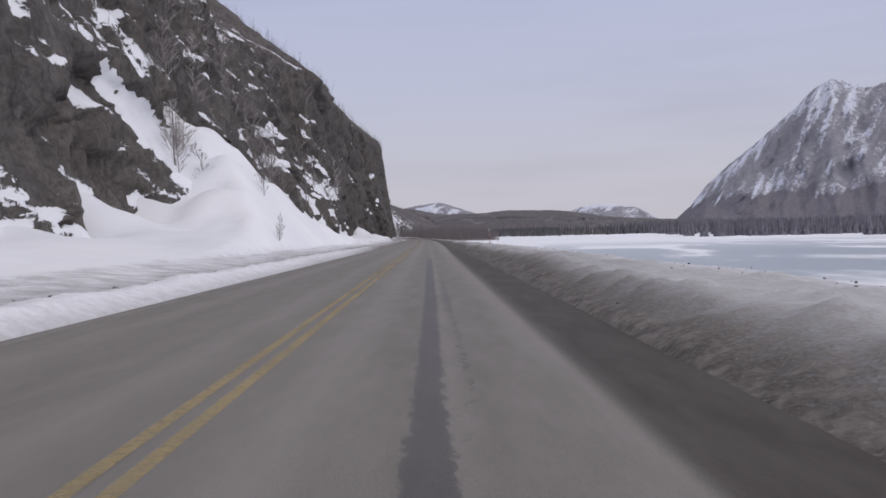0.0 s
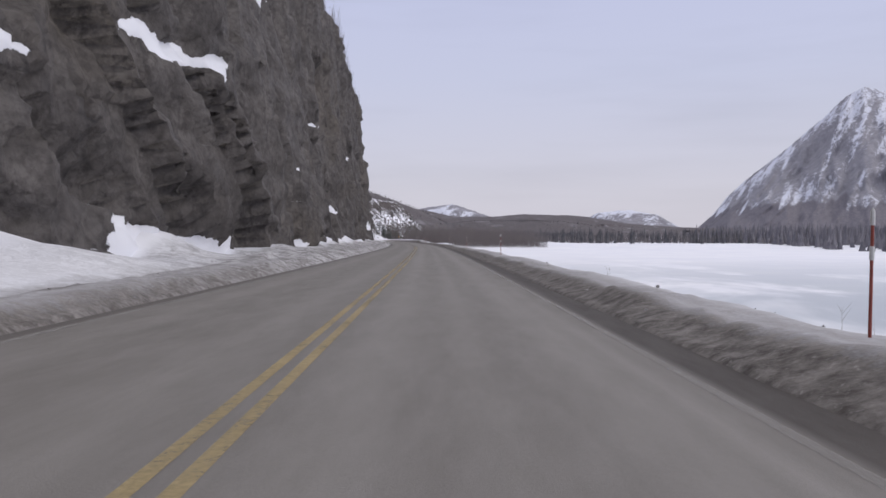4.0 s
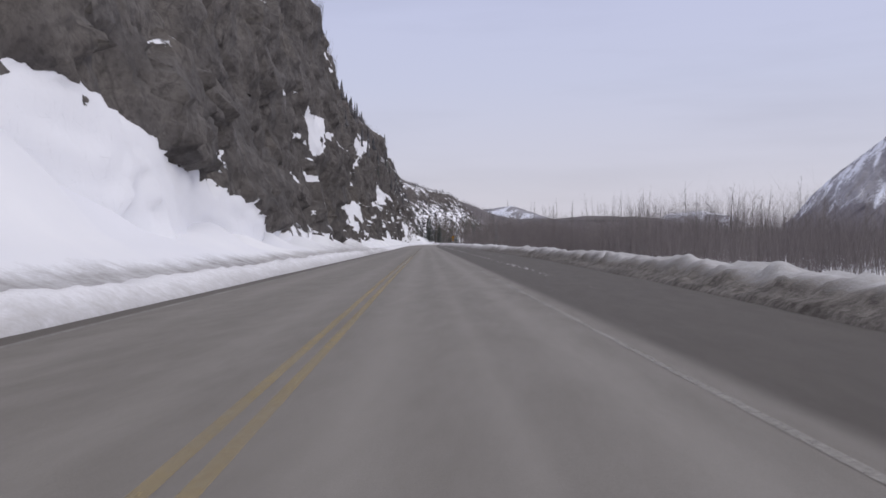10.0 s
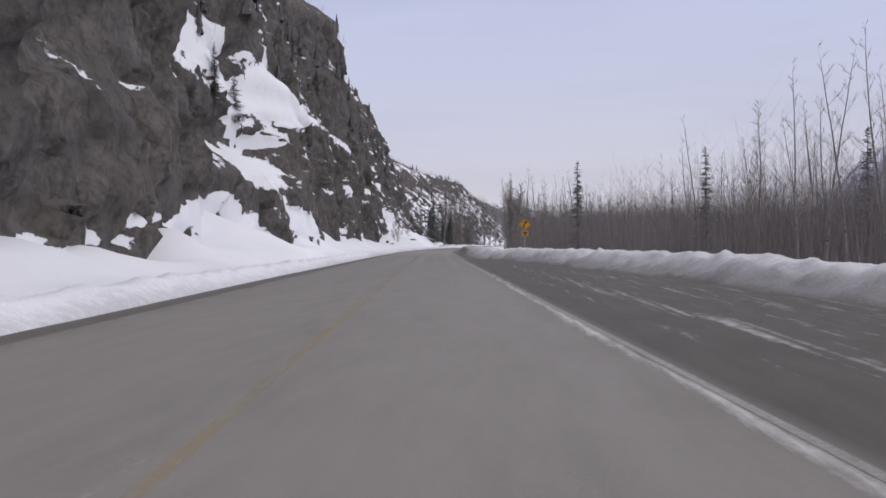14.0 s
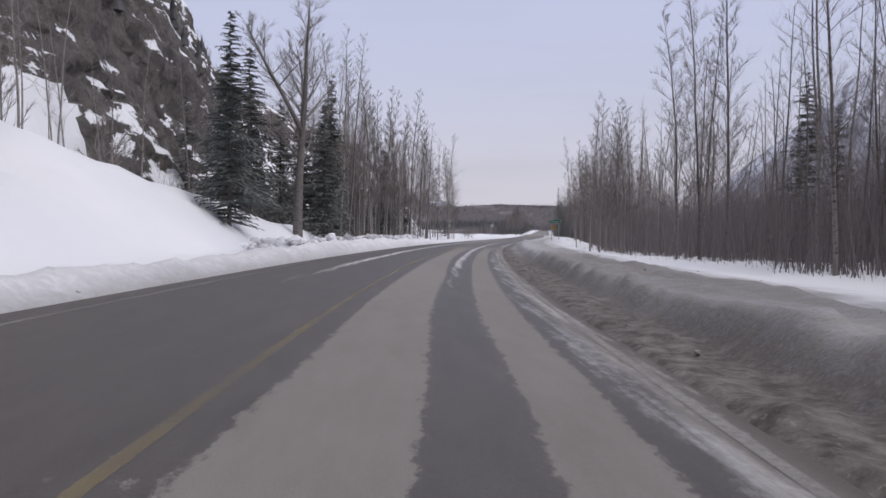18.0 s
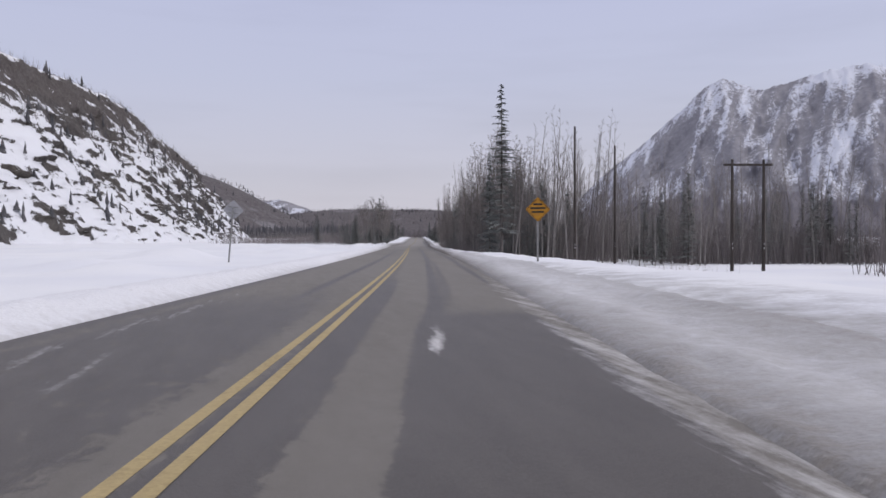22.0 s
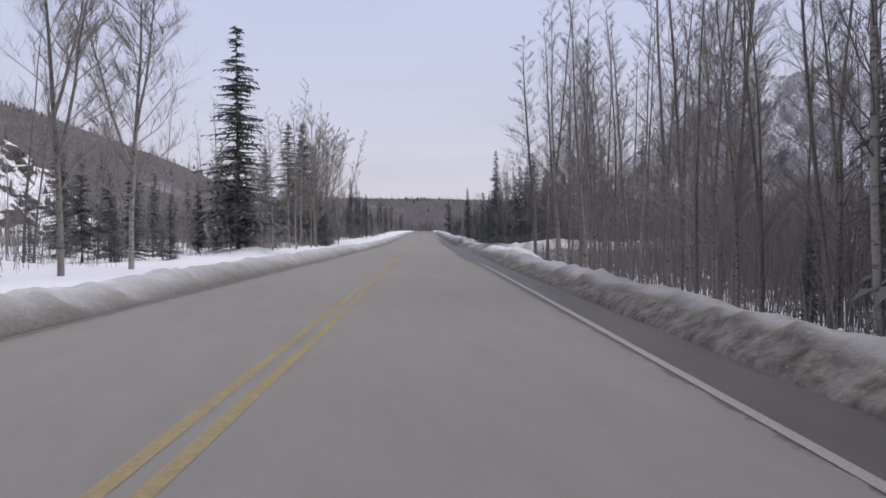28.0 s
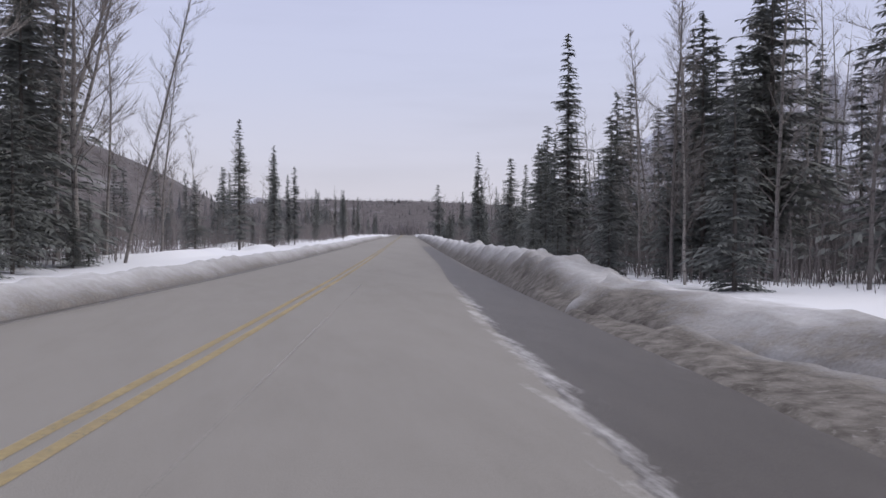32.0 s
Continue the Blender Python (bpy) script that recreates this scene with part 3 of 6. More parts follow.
def land(s, u):
    """Height of the snowy ground."""
    er, el = edge_right(s), edge_left(s)
    n = fbm(s / 6.0, u / 4.0, 4, 3) - 0.5
    nf = fbm(s / 1.2, u / 0.9, 3, 8) - 0.5
    right = u - er
    crest = table(s, (0, .27), (60, .25), (120, .2), (165, .15), (322, .15), (345, .3), (560, .5), (590, .45), (640, .44), (656, .42), (668, .28), (706, .25), (720, .2), (820, .2), (840, .18), (890, .13), (960, .12), (985, .16), (1028, .2), (1035, .22), (1038, .03), (1054, .03), (1060, .46), (1300, .4))
    lean = table(s, (0, 1.15), (50, 1.0), (75, .8), (165, .75), (322, .75), (350, 1.1), (580, 1.3), (604, .7), (656, .7), (668, .4), (736, .5), (750, 4.0), (820, 3.6), (868, 2.4), (892, .6), (1000, .6), (1018, .7), (1028, 1.7), (1050, 1.6), (1060, .8), (1300, .8))
    top = table(s, (0, 4.2), (50, 3.4), (75, 2.2), (165, 1.5), (322, 1.3), (350, 2.4), (580, 2.6), (700, 3.0), (736, 3.0), (750, 6.0), (820, 6.0), (868, 3.4), (892, .85), (1000, .85), (1018, 1.0), (1028, 2.6), (1050, 2.6), (1060, 1.0), (1300, 1.0))
    low = table(s, (-80, -3.0), (420, -3.0), (475, -.8), (600, -.1), (640, .12), (700, .05), (730, -.3), (820, -.4), (850, -1.0), (880, -1.2), (980, -1.2), (1030, -1.1), (1038, -1.0), (1047, .05), (1060, .1), (1080, -.4), (1200, -.4))
    fall = table(s, (0, 6), (165, 5), (430, 7), (480, 3), (700, 3), (890, 2.2), (1300, 2.4))
    gut = table(s, (0, .1), (590, .1), (606, .5), (656, .5), (668, .85), (736, .85), (748, .05), (1300, .05))
    z_r = crest * step(right, gut, gut + lean) + (low - crest) * step(right, top, top + fall)
    z_r = z_r + np.where(u > 0, (n * table(s, (0, .25), (330, .25), (350, .4), (640, .4), (665, .25), (1030, .22), (1060, .4)) * step(right, .3, 1.5) * np.where(low < -2, 1 - 0.9 * step(right, top + 2, top + fall), 1.0) + nf * .12 * step(right, .1, .6)), 0)
    left = el - u
    f = foot(s)
    rise = table(s, (0, 1.3), (60, 1.5), (130, 1.0), (180, .55), (325, .8), (340, 2.2), (366, 2.3), (384, 1.8), (420, 1.0), (500, 1.2), (545, .8), (562, 1.2), (625, 1.5), (640, 1.0), (665, 1.0), (690, 1.0), (740, .6), (800, .4), (1300, .4))
    lb = table(s, (0, .16), (150, .14), (330, .2), (690, .22), (745, .2), (900, .18), (960, .22), (1300, .24))
    z_l = lb * step(left, .05, .7) * (1 - .6 * step(left, 1.0, 2.2)) + rise * step(-u, np.abs(el) + 1.2, np.maximum(f, 7) + .5)
    jag = fbm(s / 3.2, u / 7.0, 3, 14) - .5
    for fs, fd, fh, fk in FANS:
        fa = float(foot(np.array(float(fs))))
        d = np.hypot((s - fs) * 1.25, np.minimum(0, -u - (fa + fd + 1.2)))
        cone = fh * (.9 + .5 * jag) * np.exp(-(d * fk * .95 / fh) ** 1.2) + jag * .5 + n * 1.2
        cone = np.minimum(cone, np.where(s < 106, 1.2, fk + .15) * (-u - np.abs(el) - table(s, (0, 4.6), (92, 4.2), (112, 1.6), (328, 1.6), (340, 3.4), (440, 3.2), (465, 1.6), (675, 1.6), (700, 4.2))))
        z_l = np.where(u < 0, np.maximum(z_l, np.where(-u > np.abs(el) + .8, cone, z_l)), z_l)
    z_l = z_l + np.where(u < 0, (fbm(s / 1.9, u / 9, 3, 15) - .5) * 2.4 * step(-u, f - 2.2, f + .3), 0)
    z_l = z_l + np.where(u < 0, n * .35 * step(left, .6, 3) + nf * .10 * step(left, .1, .5), 0)
    return np.where(u > 0, np.where(right > 0, z_r, -0.05), np.where(left > 0, z_l, -0.05)) + climb(s)


def grime(s, u):
    """How dirty the ground is, from 0 to 1."""
    right, left = u - edge_right(s), edge_left(s) - u
    dr = table(s, (0, .60), (60, .66), (120, .72), (165, .74), (325, .74), (350, .66), (440, .58), (480, .46), (580, .46), (600, .74), (690, .74), (722, .6), (745, .52), (770, .54), (805, .52), (840, .5), (868, .5), (885, .53), (912, .5), (960, .7), (1000, .7), (1020, .66), (1030, .5), (1036.5, .5), (1039, .92), (1048, .92), (1054, .6), (1062, .6), (1090, .45), (1200, .4))
    reach = table(s, (0, 4.5), (165, 2.0), (330, 2.2), (350, 4.5), (460, 4), (480, 2.4), (600, 4), (700, 4), (720, 4.6), (826, 4.4), (845, 2.4), (880, 1.4), (1028, 1.5), (1036.8, 1.6), (1039, 16), (1047, 16), (1050, 3), (1062, 4), (1080, 1.6))
    dl = table(s, (0, .24), (46, .3), (74, .6), (150, .6), (190, .72), (325, .62), (340, .16), (430, .22), (500, .12), (600, .22), (690, .3), (740, .12), (900, .16), (960, .56), (1100, .56))
    rl = table(s, (0, 3.0), (150, 2.5), (190, 3.6), (320, 3.4), (345, 2.5), (430, 3), (520, 1.8), (690, 2), (740, .8), (960, 1.4))
    g = fbm(s / 9, u / 2.5, 3, 21)
    # dusty strip behind the left bank
    dust = table(s, (-60, .42), (95, .42), (112, .1), (325, .1), (340, .5), (440, .45), (470, .1), (1300, 0)) * step(left, 1.2, 1.6) * (1 - step(left, table(s, (0, 4.5), (100, 3.5), (330, 2.4), (470, 2.4)), table(s, (0, 6.0), (100, 5.0), (330, 3.4), (470, 3.4))))
    return np.clip(np.where(u > 0, 0, dust) + np.where(u > 0, dr * (1 - step(right, reach * .5, reach * 1.4)), dl * (1 - step(left, rl * .5, rl * 1.3))) + (g - .5) * .25 * np.where(u > 0, 1 - step(right, reach, reach * 2), 1 - step(left, rl, rl * 2)), 0, 1)


def crust_at(s, u):
    """Where old broken crust covers the strip between the asphalt and the rock."""
    return np.where(u < 0, step(s, 150, 190) * (1 - step(s, 325, 342)) * (1 - step(-u, foot(s) - 1.3, foot(s) - .3)) + .55 * step(s, 425, 440) * (1 - step(s, 462, 475)) * (1 - step(-u, 6.5, 8)), 0.0)


us = np.concatenate([np.arange(-260, -60, 14), np.arange(-60, -24, 2.4), np.arange(-24, -3.9, .5), np.arange(-3.9, -2.3, .2), [-1.5, 0, 1.5], np.arange(2.5, 7, .22), np.arange(7, 14, .5), np.arange(14, 40, 2), np.arange(40, 320, 14)])
ss = np.concatenate([np.arange(-110, 1120, 1.7), np.arange(1120, 1420, 6), [1700, 2200]])
S, U = np.meshgrid(ss, us, indexing="ij")
gx, gy = lay(S, U)
ice = np.where((U > 8) & (S < 520), 1.0, 0.0) * step(S, 330, 120)
under = np.where(U > 0, step(U - edge_right(S), -.3, 0) * (1 - step(U - edge_right(S), 1.5, 1.9)), step(edge_left(S) - U, -.3, 0) * (1 - step(edge_left(S) - U, 1.0, 1.4)))
ground = sheet("ground", np.stack([gx, gy, land(S, U) - .10 * under], -1), M_GROUND, {"dirt": grime(S, U), "ice": ice, "crust": crust_at(S, U)})
tagged(ground, "snow-covered roadside ground with dirty ploughed edges and a frozen river", "ground", kind="structure")

# the valley floor out to the horizon
ring = np.linspace(0, 2 * math.pi, 65)
rad = np.array([0, 150, 400, 900, 1800, 3200, 5600])
R, A = np.meshgrid(rad, ring, indexing="ij")
far = sheet("valley_ground", np.stack([R * np.sin(A), 500 + R * np.cos(A), np.full(R.shape, -3.6)], -1), M_GROUND, {"dirt": 0.0, "ice": 0.0, "crust": 0.0})
tagged(far, "flat snow-covered valley floor reaching to the horizon", "ground", kind="structure")

# ---- road surface ----
du = np.concatenate([np.arange(-4.3, 4.31, .15), np.arange(4.5, 8.7, .5)])
ds = np.concatenate([np.arange(-110, 1100, 1.2), np.arange(1100, 1500, 8)])
S, U = np.meshgrid(ds, du, indexing="ij")
SU = np.clip(U, edge_left(S) - .12, edge_right(S) + .12)
wob = (fbm(S / 14, SU * 0, 3, 31) - .5) * .35


def band(c, half, soft=.12):
    return 1 - step(np.abs(SU - c - wob * .5), half - soft, half + soft)


def run(a, b, soft=4.0):
    return step(S, a - soft, a + soft) * (1 - step(S, b - soft, b + soft))


wet = np.maximum.reduce([
    band(1.38, .11, .09) * run(-120, 36, 2), band(1.62, .06, .08) * run(-120, 33, 2) * .85,
    band(1.85, .22) * run(656, 668, 3), band(table(S, (664, 1.74), (690, 1.74), (704, 1.62)), table(S, (664, .3), (690, .3), (704, .44))) * run(664, 722, 6), band(-.35, .24) * run(640, 690, 10) * .9, band(-1.9, 1.7) * run(668, 735, 12) * .85, band(.1, .4) * run(672, 720, 8) * .9,
    band(-2.6, .4) * run(650, 700, 10) * .7, band(2.75, .2) * run(668, 720, 8) * .8,
    band(0, 3.0, .3) * run(726, 802, 10), band(2.0, .85, .15) * run(800, 822, 4), band(.35, .3, .2) * run(798, 832, 6) * .85, band(-1.5, 1.3, .4) * run(800, 828, 8) * .6, band(-1.2, 1.0, .4) * run(800, 815, 6) * .5,
    band(1.42, .13, .09) * run(818, 914, 5), band(-1.05, .12, .09) * run(822, 905, 12) * .9, band(1.75, .10, .1) * run(822, 850, 5) * .65, band(.25, .3, .3) * run(826, 850, 6) * .52, band(-3.0, .3, .2) * run(812, 850, 10) * .62,
    band(2.75, .13, .1) * run(828, 935, 12) * .95, band(3.4, .42, .12) * run(925, 1110, 16), band(-3.3, .22) * run(900, 1110, 20) * .7,
    step(SU, 2.74, 2.92) * run(1016, 1068, 6) * .9])
powder = np.maximum.reduce([
    band(table(S, (690, 1.62), (712, 1.6), (740, 1.38)), .12) * run(690, 752, 10) * .85, band(-1.75, .17) * run(690, 775, 12) * .85, band(-1.1, .25, .3) * run(735, 800, 12) * .5, band(1.3, .22, .3) * run(745, 800, 12) * .5, band(-1.6, .3, .3) * run(775, 815, 12) * .5, band(-2.3, .2, .3) * run(800, 830, 8) * .4, band(1.4, .08, .08) * run(818, 820, .8) * .9,
    step(SU, 2.55, 2.8) * run(722, 832, 12) * .46, band(2.95, .3) * run(650, 720, 20) * .4,
    band(3.22, .10) * run(505, 560, 8) * .6, step(SU, 4.2, 6.5) * run(470, 560, 20) * .22, (band(5.0, .08, .10) * .46 + band(4.2, .06, .1) * .36 + band(6.4, .10, .14) * .40) * run(395, 560, 15),
    band(2.85, .09, .10) * run(1030, 1062, 5) * .62, band(4.7, .5, .5) * run(1034, 1064, 5) * .30])
salt = np.maximum.reduce([run(655, 720, 12) * .5, run(826, 1200, 10) * .14, run(940, 1200, 30) * .52, run(500, 560, 30) * .3, run(600, 660, 20) * .5, (band(.62, .22, .25) * .30 + band(1.5, .10, .10) * .22 + band(2.4, .2, .2) * .30 + band(-.75, .2, .25) * .25 + band(-2.4, .2, .25) * .25) * run(-120, 620, 20), band(2.72, .1, .08) * run(30, 160, 15) * .55])
salt = salt * (1 - step(np.abs(SU), 2.7, 3.2) * .6)
dark = np.maximum.reduce([step(SU, 3.2, 3.5) * run(326, 580, 8) * .82, run(735, 905, 14) * .30, step(SU, table(S, (0, 2.5), (40, 2.55), (80, 2.9), (165, 3.1), (330, 3.15)), table(S, (0, 2.62), (40, 2.68), (80, 3.02), (165, 3.24), (330, 3.3))) * run(-140, 330, 8), step(SU, 2.75, 3.3) * run(600, 700, 12) * .6, band(-3.45, .3) * run(100, 700, 30) * .6, 0 * S])


def road_z(s, u):
    """Height of the asphalt, crowned and a little uneven."""
    return .02 - .006 * np.minimum(np.abs(u), 3.4) + climb(s) + (fbm(s / 5, u / 2, 3, 41) - .5) * .010


rx, ry = lay(S, SU)
road = sheet("road", np.stack([rx, ry, road_z(S, SU)], -1), M_ROAD, {"wet": wet, "powder": powder, "grime": dark, "salt": salt})
tagged(road, "two-lane asphalt road, grey with road salt, with wet wheel tracks and drifted snow", "road", kind="structure")


def painted(name, c, width, spans, mat, fade, label):
    """A worn line of road paint, a few millimetres proud of the asphalt."""
    for k, (a, b) in enumerate(spans):
        s = np.arange(a, b + .01, 1.0 if b - a > 6 else .5)
        u = np.array([-width / 2, width / 2])
        S2, U2 = np.meshgrid(s, u, indexing="ij")
        C2 = c(S2) if callable(c) else c
        x, y = lay(S2, C2 + U2)
        z = road_z(S2, C2 + U2) + .004
        ob = sheet(name, np.stack([x, y, z], -1), mat, {"paint": fade(S2)})
        tagged(ob, label, "road marking", kind="structure")


centre = lambda s: table(s, (700, 0), (735, .08), (830, .08), (900, .05), (940, .03), (960, 0))
yfade = lambda s: table(s, (0, .40), (60, .38), (150, .42), (200, .28), (260, .22), (300, .18), (340, .16), (372, .28), (400, .28), (430, .24), (520, .18), (600, .1), (660, .1), (690, .14), (715, .22), (745, .66), (800, .72), (880, .62), (950, .42), (1000, .44), (1100, .44))
painted("yellow_line", lambda s: centre(s) + .10, .095, [(-110, 1400)], M_YELLOW, yfade, "worn yellow centre line of the no-passing pair")
painted("yellow_line", lambda s: centre(s) - .10, .095, [(-110, 913)] + [(913 + 6.2 + 8.4 * k, 913 + 6.2 + 8.4 * k + 2.1) for k in range(4)] + [(955, 1400)], M_YELLOW, lambda s: yfade(s) - table(s, (400, 0), (440, .22), (700, .25), (740, .06), (800, 0)), "worn yellow centre line, broken where passing is allowed")
painted("edge_line", lambda s: table(s, (150, 3.05), (420, 3.05), (455, 3.1), (490, 3.28), (540, 3.3), (578, 3.1), (600, 3.05), (988, 3.06), (1008, 3.2)), .085, [(150, 578), (655, 708), (974, 1020)], M_WHITE, lambda s: table(s, (150, .2), (190, .36), (330, .38), (360, .42), (500, .5), (560, .6), (640, .5), (690, .5), (708, .1), (720, .1), (970, .5), (985, .75), (1012, .7), (1020, .3)), "worn white edge line beside the shoulder")
painted("edge_line", -3.12, .1, [(-60, 700), (960, 1120)], M_WHITE, lambda s: table(s, (-60, .5), (60, .45), (180, .42), (430, .5), (640, .4), (700, .2), (960, .25)), "worn white edge line beside the left shoulder")


painted("salt_streak", .77, .03, [(1004, 1062)], M_SALT, lambda s: .14 + .12 * np.sin(s * .7), "thin pale streak of dried road salt along the lane")

# sealed cracks across and along the asphalt
def tar_line(points, width, label):
    """A thin dark tar seam along a few (s, u) points."""
    pts = np.array(points, float)
    n = max(12, int(len(pts) * 16))
    q = np.linspace(0, len(pts) - 1, n)
    s, u = np.interp(q, range(len(pts)), pts[:, 0]), np.interp(q, range(len(pts)), pts[:, 1])
    s, u = s + (vnoise(q * 2.1, q * 0, 5) - .5) * .25, u + (fbm(q * 1.7, q * 0, 3, 6) - .5) * .34
    across = abs(pts[0, 0] - pts[-1, 0]) < abs(pts[0, 1] - pts[-1, 1])
    w = width * (.5 + vnoise(q * 3, q * 0, 7))
    rows = []
    for side in (-.5, .5):
        ss2, uu2 = (s + side * w, u) if across else (s, u + side * w)
        x, y = lay(ss2, uu2)
        rows.append(np.stack([x, y, road_z(ss2, uu2) + .003], -1))
    ob = sheet("tar_seam", np.stack(rows, 1), M_TAR)
    tagged(ob, label, "road crack", kind="structure")


M_TAR = make_plain("tar_seam", (0.085, 0.079, 0.076), (0.125, 0.118, 0.113), 8, 0.6, 0.3)
tar_line([(862, .9), (869, .35), (875, .55), (881, .75), (886, .95), (893, .9), (899, .75), (904, .55), (909, .6), (913, .35)], .014, "dark tar-sealed crack wandering along the lane")
tar_line([(884, -2.7), (894, -2.5), (903, -2.75), (915, -2.6), (925, -2.8)], .03, "dark tar-sealed crack along the far lane")

# ---- ploughed banks along both edges ----


def bank(name, side, s0, s1, label):
    """The ploughed ridge beside the asphalt, rough and lumpy."""
    s = np.concatenate([np.arange(s0, -10, .6), np.arange(-10, 115, .13), np.arange(115, s1, .34)])
    w = np.linspace(0, 1, 24)
    S3, W3 = np.meshgrid(s, w, indexing="ij")
    if side > 0:
        wide = table(S3, (0, 4.2), (50, 3.6), (80, 2.6), (165, 2.0), (322, 1.9), (350, 2.6), (580, 2.8), (700, 3.2), (720, 3.0), (830, 2.4), (880, 1.9), (895, 1.35), (1000, 1.35), (1018, 1.5), (1028, 3.0), (1050, 3.0), (1060, 2.0), (1300, 2.0))
        hump = table(S3, (0, .09), (165, .055), (325, .055), (340, .14), (470, .14), (598, .10), (656, .07), (668, .06), (706, .08), (735, .12), (750, .03), (830, .05), (850, .06), (890, .07), (1028, .08), (1035, .09), (1038, .0), (1054, .0), (1060, .18), (1300, .14))
        U3 = edge_right(S3) + .02 + W3 * wide
    else:
        wide = table(S3, (0, 1.5), (150, 1.8), (190, 3.4), (320, 3.4), (340, 1.8), (690, 1.6), (715, 2.4), (740, 1.4), (960, 1.5))
        hump = table(S3, (0, .07), (60, .06), (150, .08), (190, .14), (320, .14), (338, .09), (690, .08), (704, .2), (735, .2), (745, .03), (900, .05), (960, .10), (1300, .10))
        U3 = edge_left(S3) - .02 - W3 * wide
    shape = np.sin(np.pi * np.clip(W3, 0, 1) ** .75)
    d1, v1 = cells(S3 / .75, U3 / .55, 51)
    lump = (v1 - .3) * np.clip(1 - d1 * 1.1, 0, 1) * 1.2
    if side > 0:
        hump = hump * np.where((S3 > 604) & (S3 < 742), step(W3 * wide, .8, 1.1), 1.0)
    z = land(S3, U3) + shape * hump * (.9 + lump * table(S3, (0, .5), (120, .6), (150, .5), (330, .5), (350, 1.3), (600, 1.6), (720, 1.4), (860, .7), (960, 1.4))) + shape ** .5 * (hump > .04) * (fbm(S3 / .7, U3 / .5, 3, 66) - .5) * table(S3, (0, .05), (130, .06), (165, .05), (330, .05), (350, .14), (600, .17), (700, .15), (850, .07), (940, .08), (980, .16)) * (1 if side > 0 else .9) + shape * (fbm(S3 / 3, U3 / 2, 3, 71) - .5) * table(S3, (0, .4), (150, .5), (330, .6), (350, 1.3), (850, .9), (960, 1.3)) * hump
    # clods and ice lumps the size of a hand to a foot
    d2, v2 = cells(S3 / .34, U3 / .3, 57)
    d3, v3 = cells(S3 / .8, U3 / .6, 59)
    clod = np.clip(1 - d2 * 1.5, 0, 1) * v2 ** 2 * .085 + np.clip(1 - d3 * 1.4, 0, 1) * v3 ** 3 * .13
    z = z + shape ** .4 * clod * table(S3, (0, 1.0), (130, .9), (165, .35), (330, .4), (350, .9), (720, 1.2), (740, .9), (860, .5), (960, 1.0)) * (1 if side > 0 else table(S3, (0, .6), (150, 1.0), (330, 1.0), (350, .6), (1300, .6)))
    z = np.where(W3 == 1, land(S3, U3) - .10, np.where(W3 == 0, -.03 + climb(S3), z + .02))
    x, y = lay(S3, U3)
    foul = np.clip(grime(S3, U3) + table(S3, (0, .26), (60, .34), (165, .5), (330, .5), (460, .45), (480, .3), (580, .3), (600, .5), (690, .36), (735, .3), (760, .15), (850, .2), (870, .4), (920, .45), (980, .45), (1000, .4)) * np.clip(1.35 - W3 * 3.4, 0, 1) * (1 if side > 0 else .5) + (.22 - .5 * shape) * .3, 0, 1)
    ob = sheet(name, np.stack([x, y, z], -1), M_BERM, {"dirt": foul, "crust": crust_at(S3, U3)})
    return tagged(ob, label, "snow bank", kind="structure")


bank("snow_bank", 1, -60, 1210, "low ploughed snow bank, grey with road dirt, beside the river-side shoulder")
def drive_bank():
    """The heap ploughed up along the far side of the side drive."""
    a, w = np.meshgrid(np.arange(4.9, 26, .11), np.linspace(-1, 1, 22), indexing="ij")
    line = table(a, (4.9, 1056.2), (5.4, 1053.6), (6.2, 1049.8), (7.4, 1048.6), (9, 1048.2), (14, 1048.0), (26, 1049.5))
    half = table(a, (4.9, 1.0), (6.5, 1.3), (10, 1.7), (26, 2.2))
    tall = table(a, (4.9, .26), (6.2, .32), (8.5, .34), (9.6, .52), (11, .62), (14, .46), (26, .5))
    s = line + w * half * table(a, (4.9, .9), (6.2, 1.0), (26, 1.0))
    u = a + w * table(a, (4.9, .9), (6.2, .8), (7.6, .25), (9, 0), (26, 0))
    shape = np.clip(1 - np.abs(w) ** 1.7, 0, 1)
    d, v = cells(s / .5, u / .45, 91)
    e, k = cells(s / .24, u / .24, 93)
    z = land(s, u) * (1 - shape) + shape * np.maximum(land(s, u), climb(s) - .05) + shape * tall * (.75 + .5 * fbm(s / 1.6, u / 1.4, 3, 95)) + shape ** .5 * (np.clip(1 - d * 1.4, 0, 1) * v ** 2 * .16 + np.clip(1 - e * 1.5, 0, 1) * k ** 2 * .06)
    z = np.where(np.abs(w) > .98, land(s, u) - .12, z)
    x, y = lay(s, u)
    foul = np.clip(table(a, (4.9, .85), (7, .72), (8.6, .5), (12, .4), (26, .3)) - .25 * step(w, -.5, .3) + (fbm(s / .9, u / .9, 3, 97) - .5) * .8, 0, 1)
    ob = sheet("snow_bank", np.stack([x, y, z], -1), M_BERM, {"dirt": foul, "crust": 0 * s})
    return tagged(ob, "lumpy grey-brown snow heap ploughed up beside the side drive", "snow bank", kind="structure")


drive_bank()
bank("snow_bank", -1, -60, 1210, "low ploughed snow bank along the foot of the cliffs")

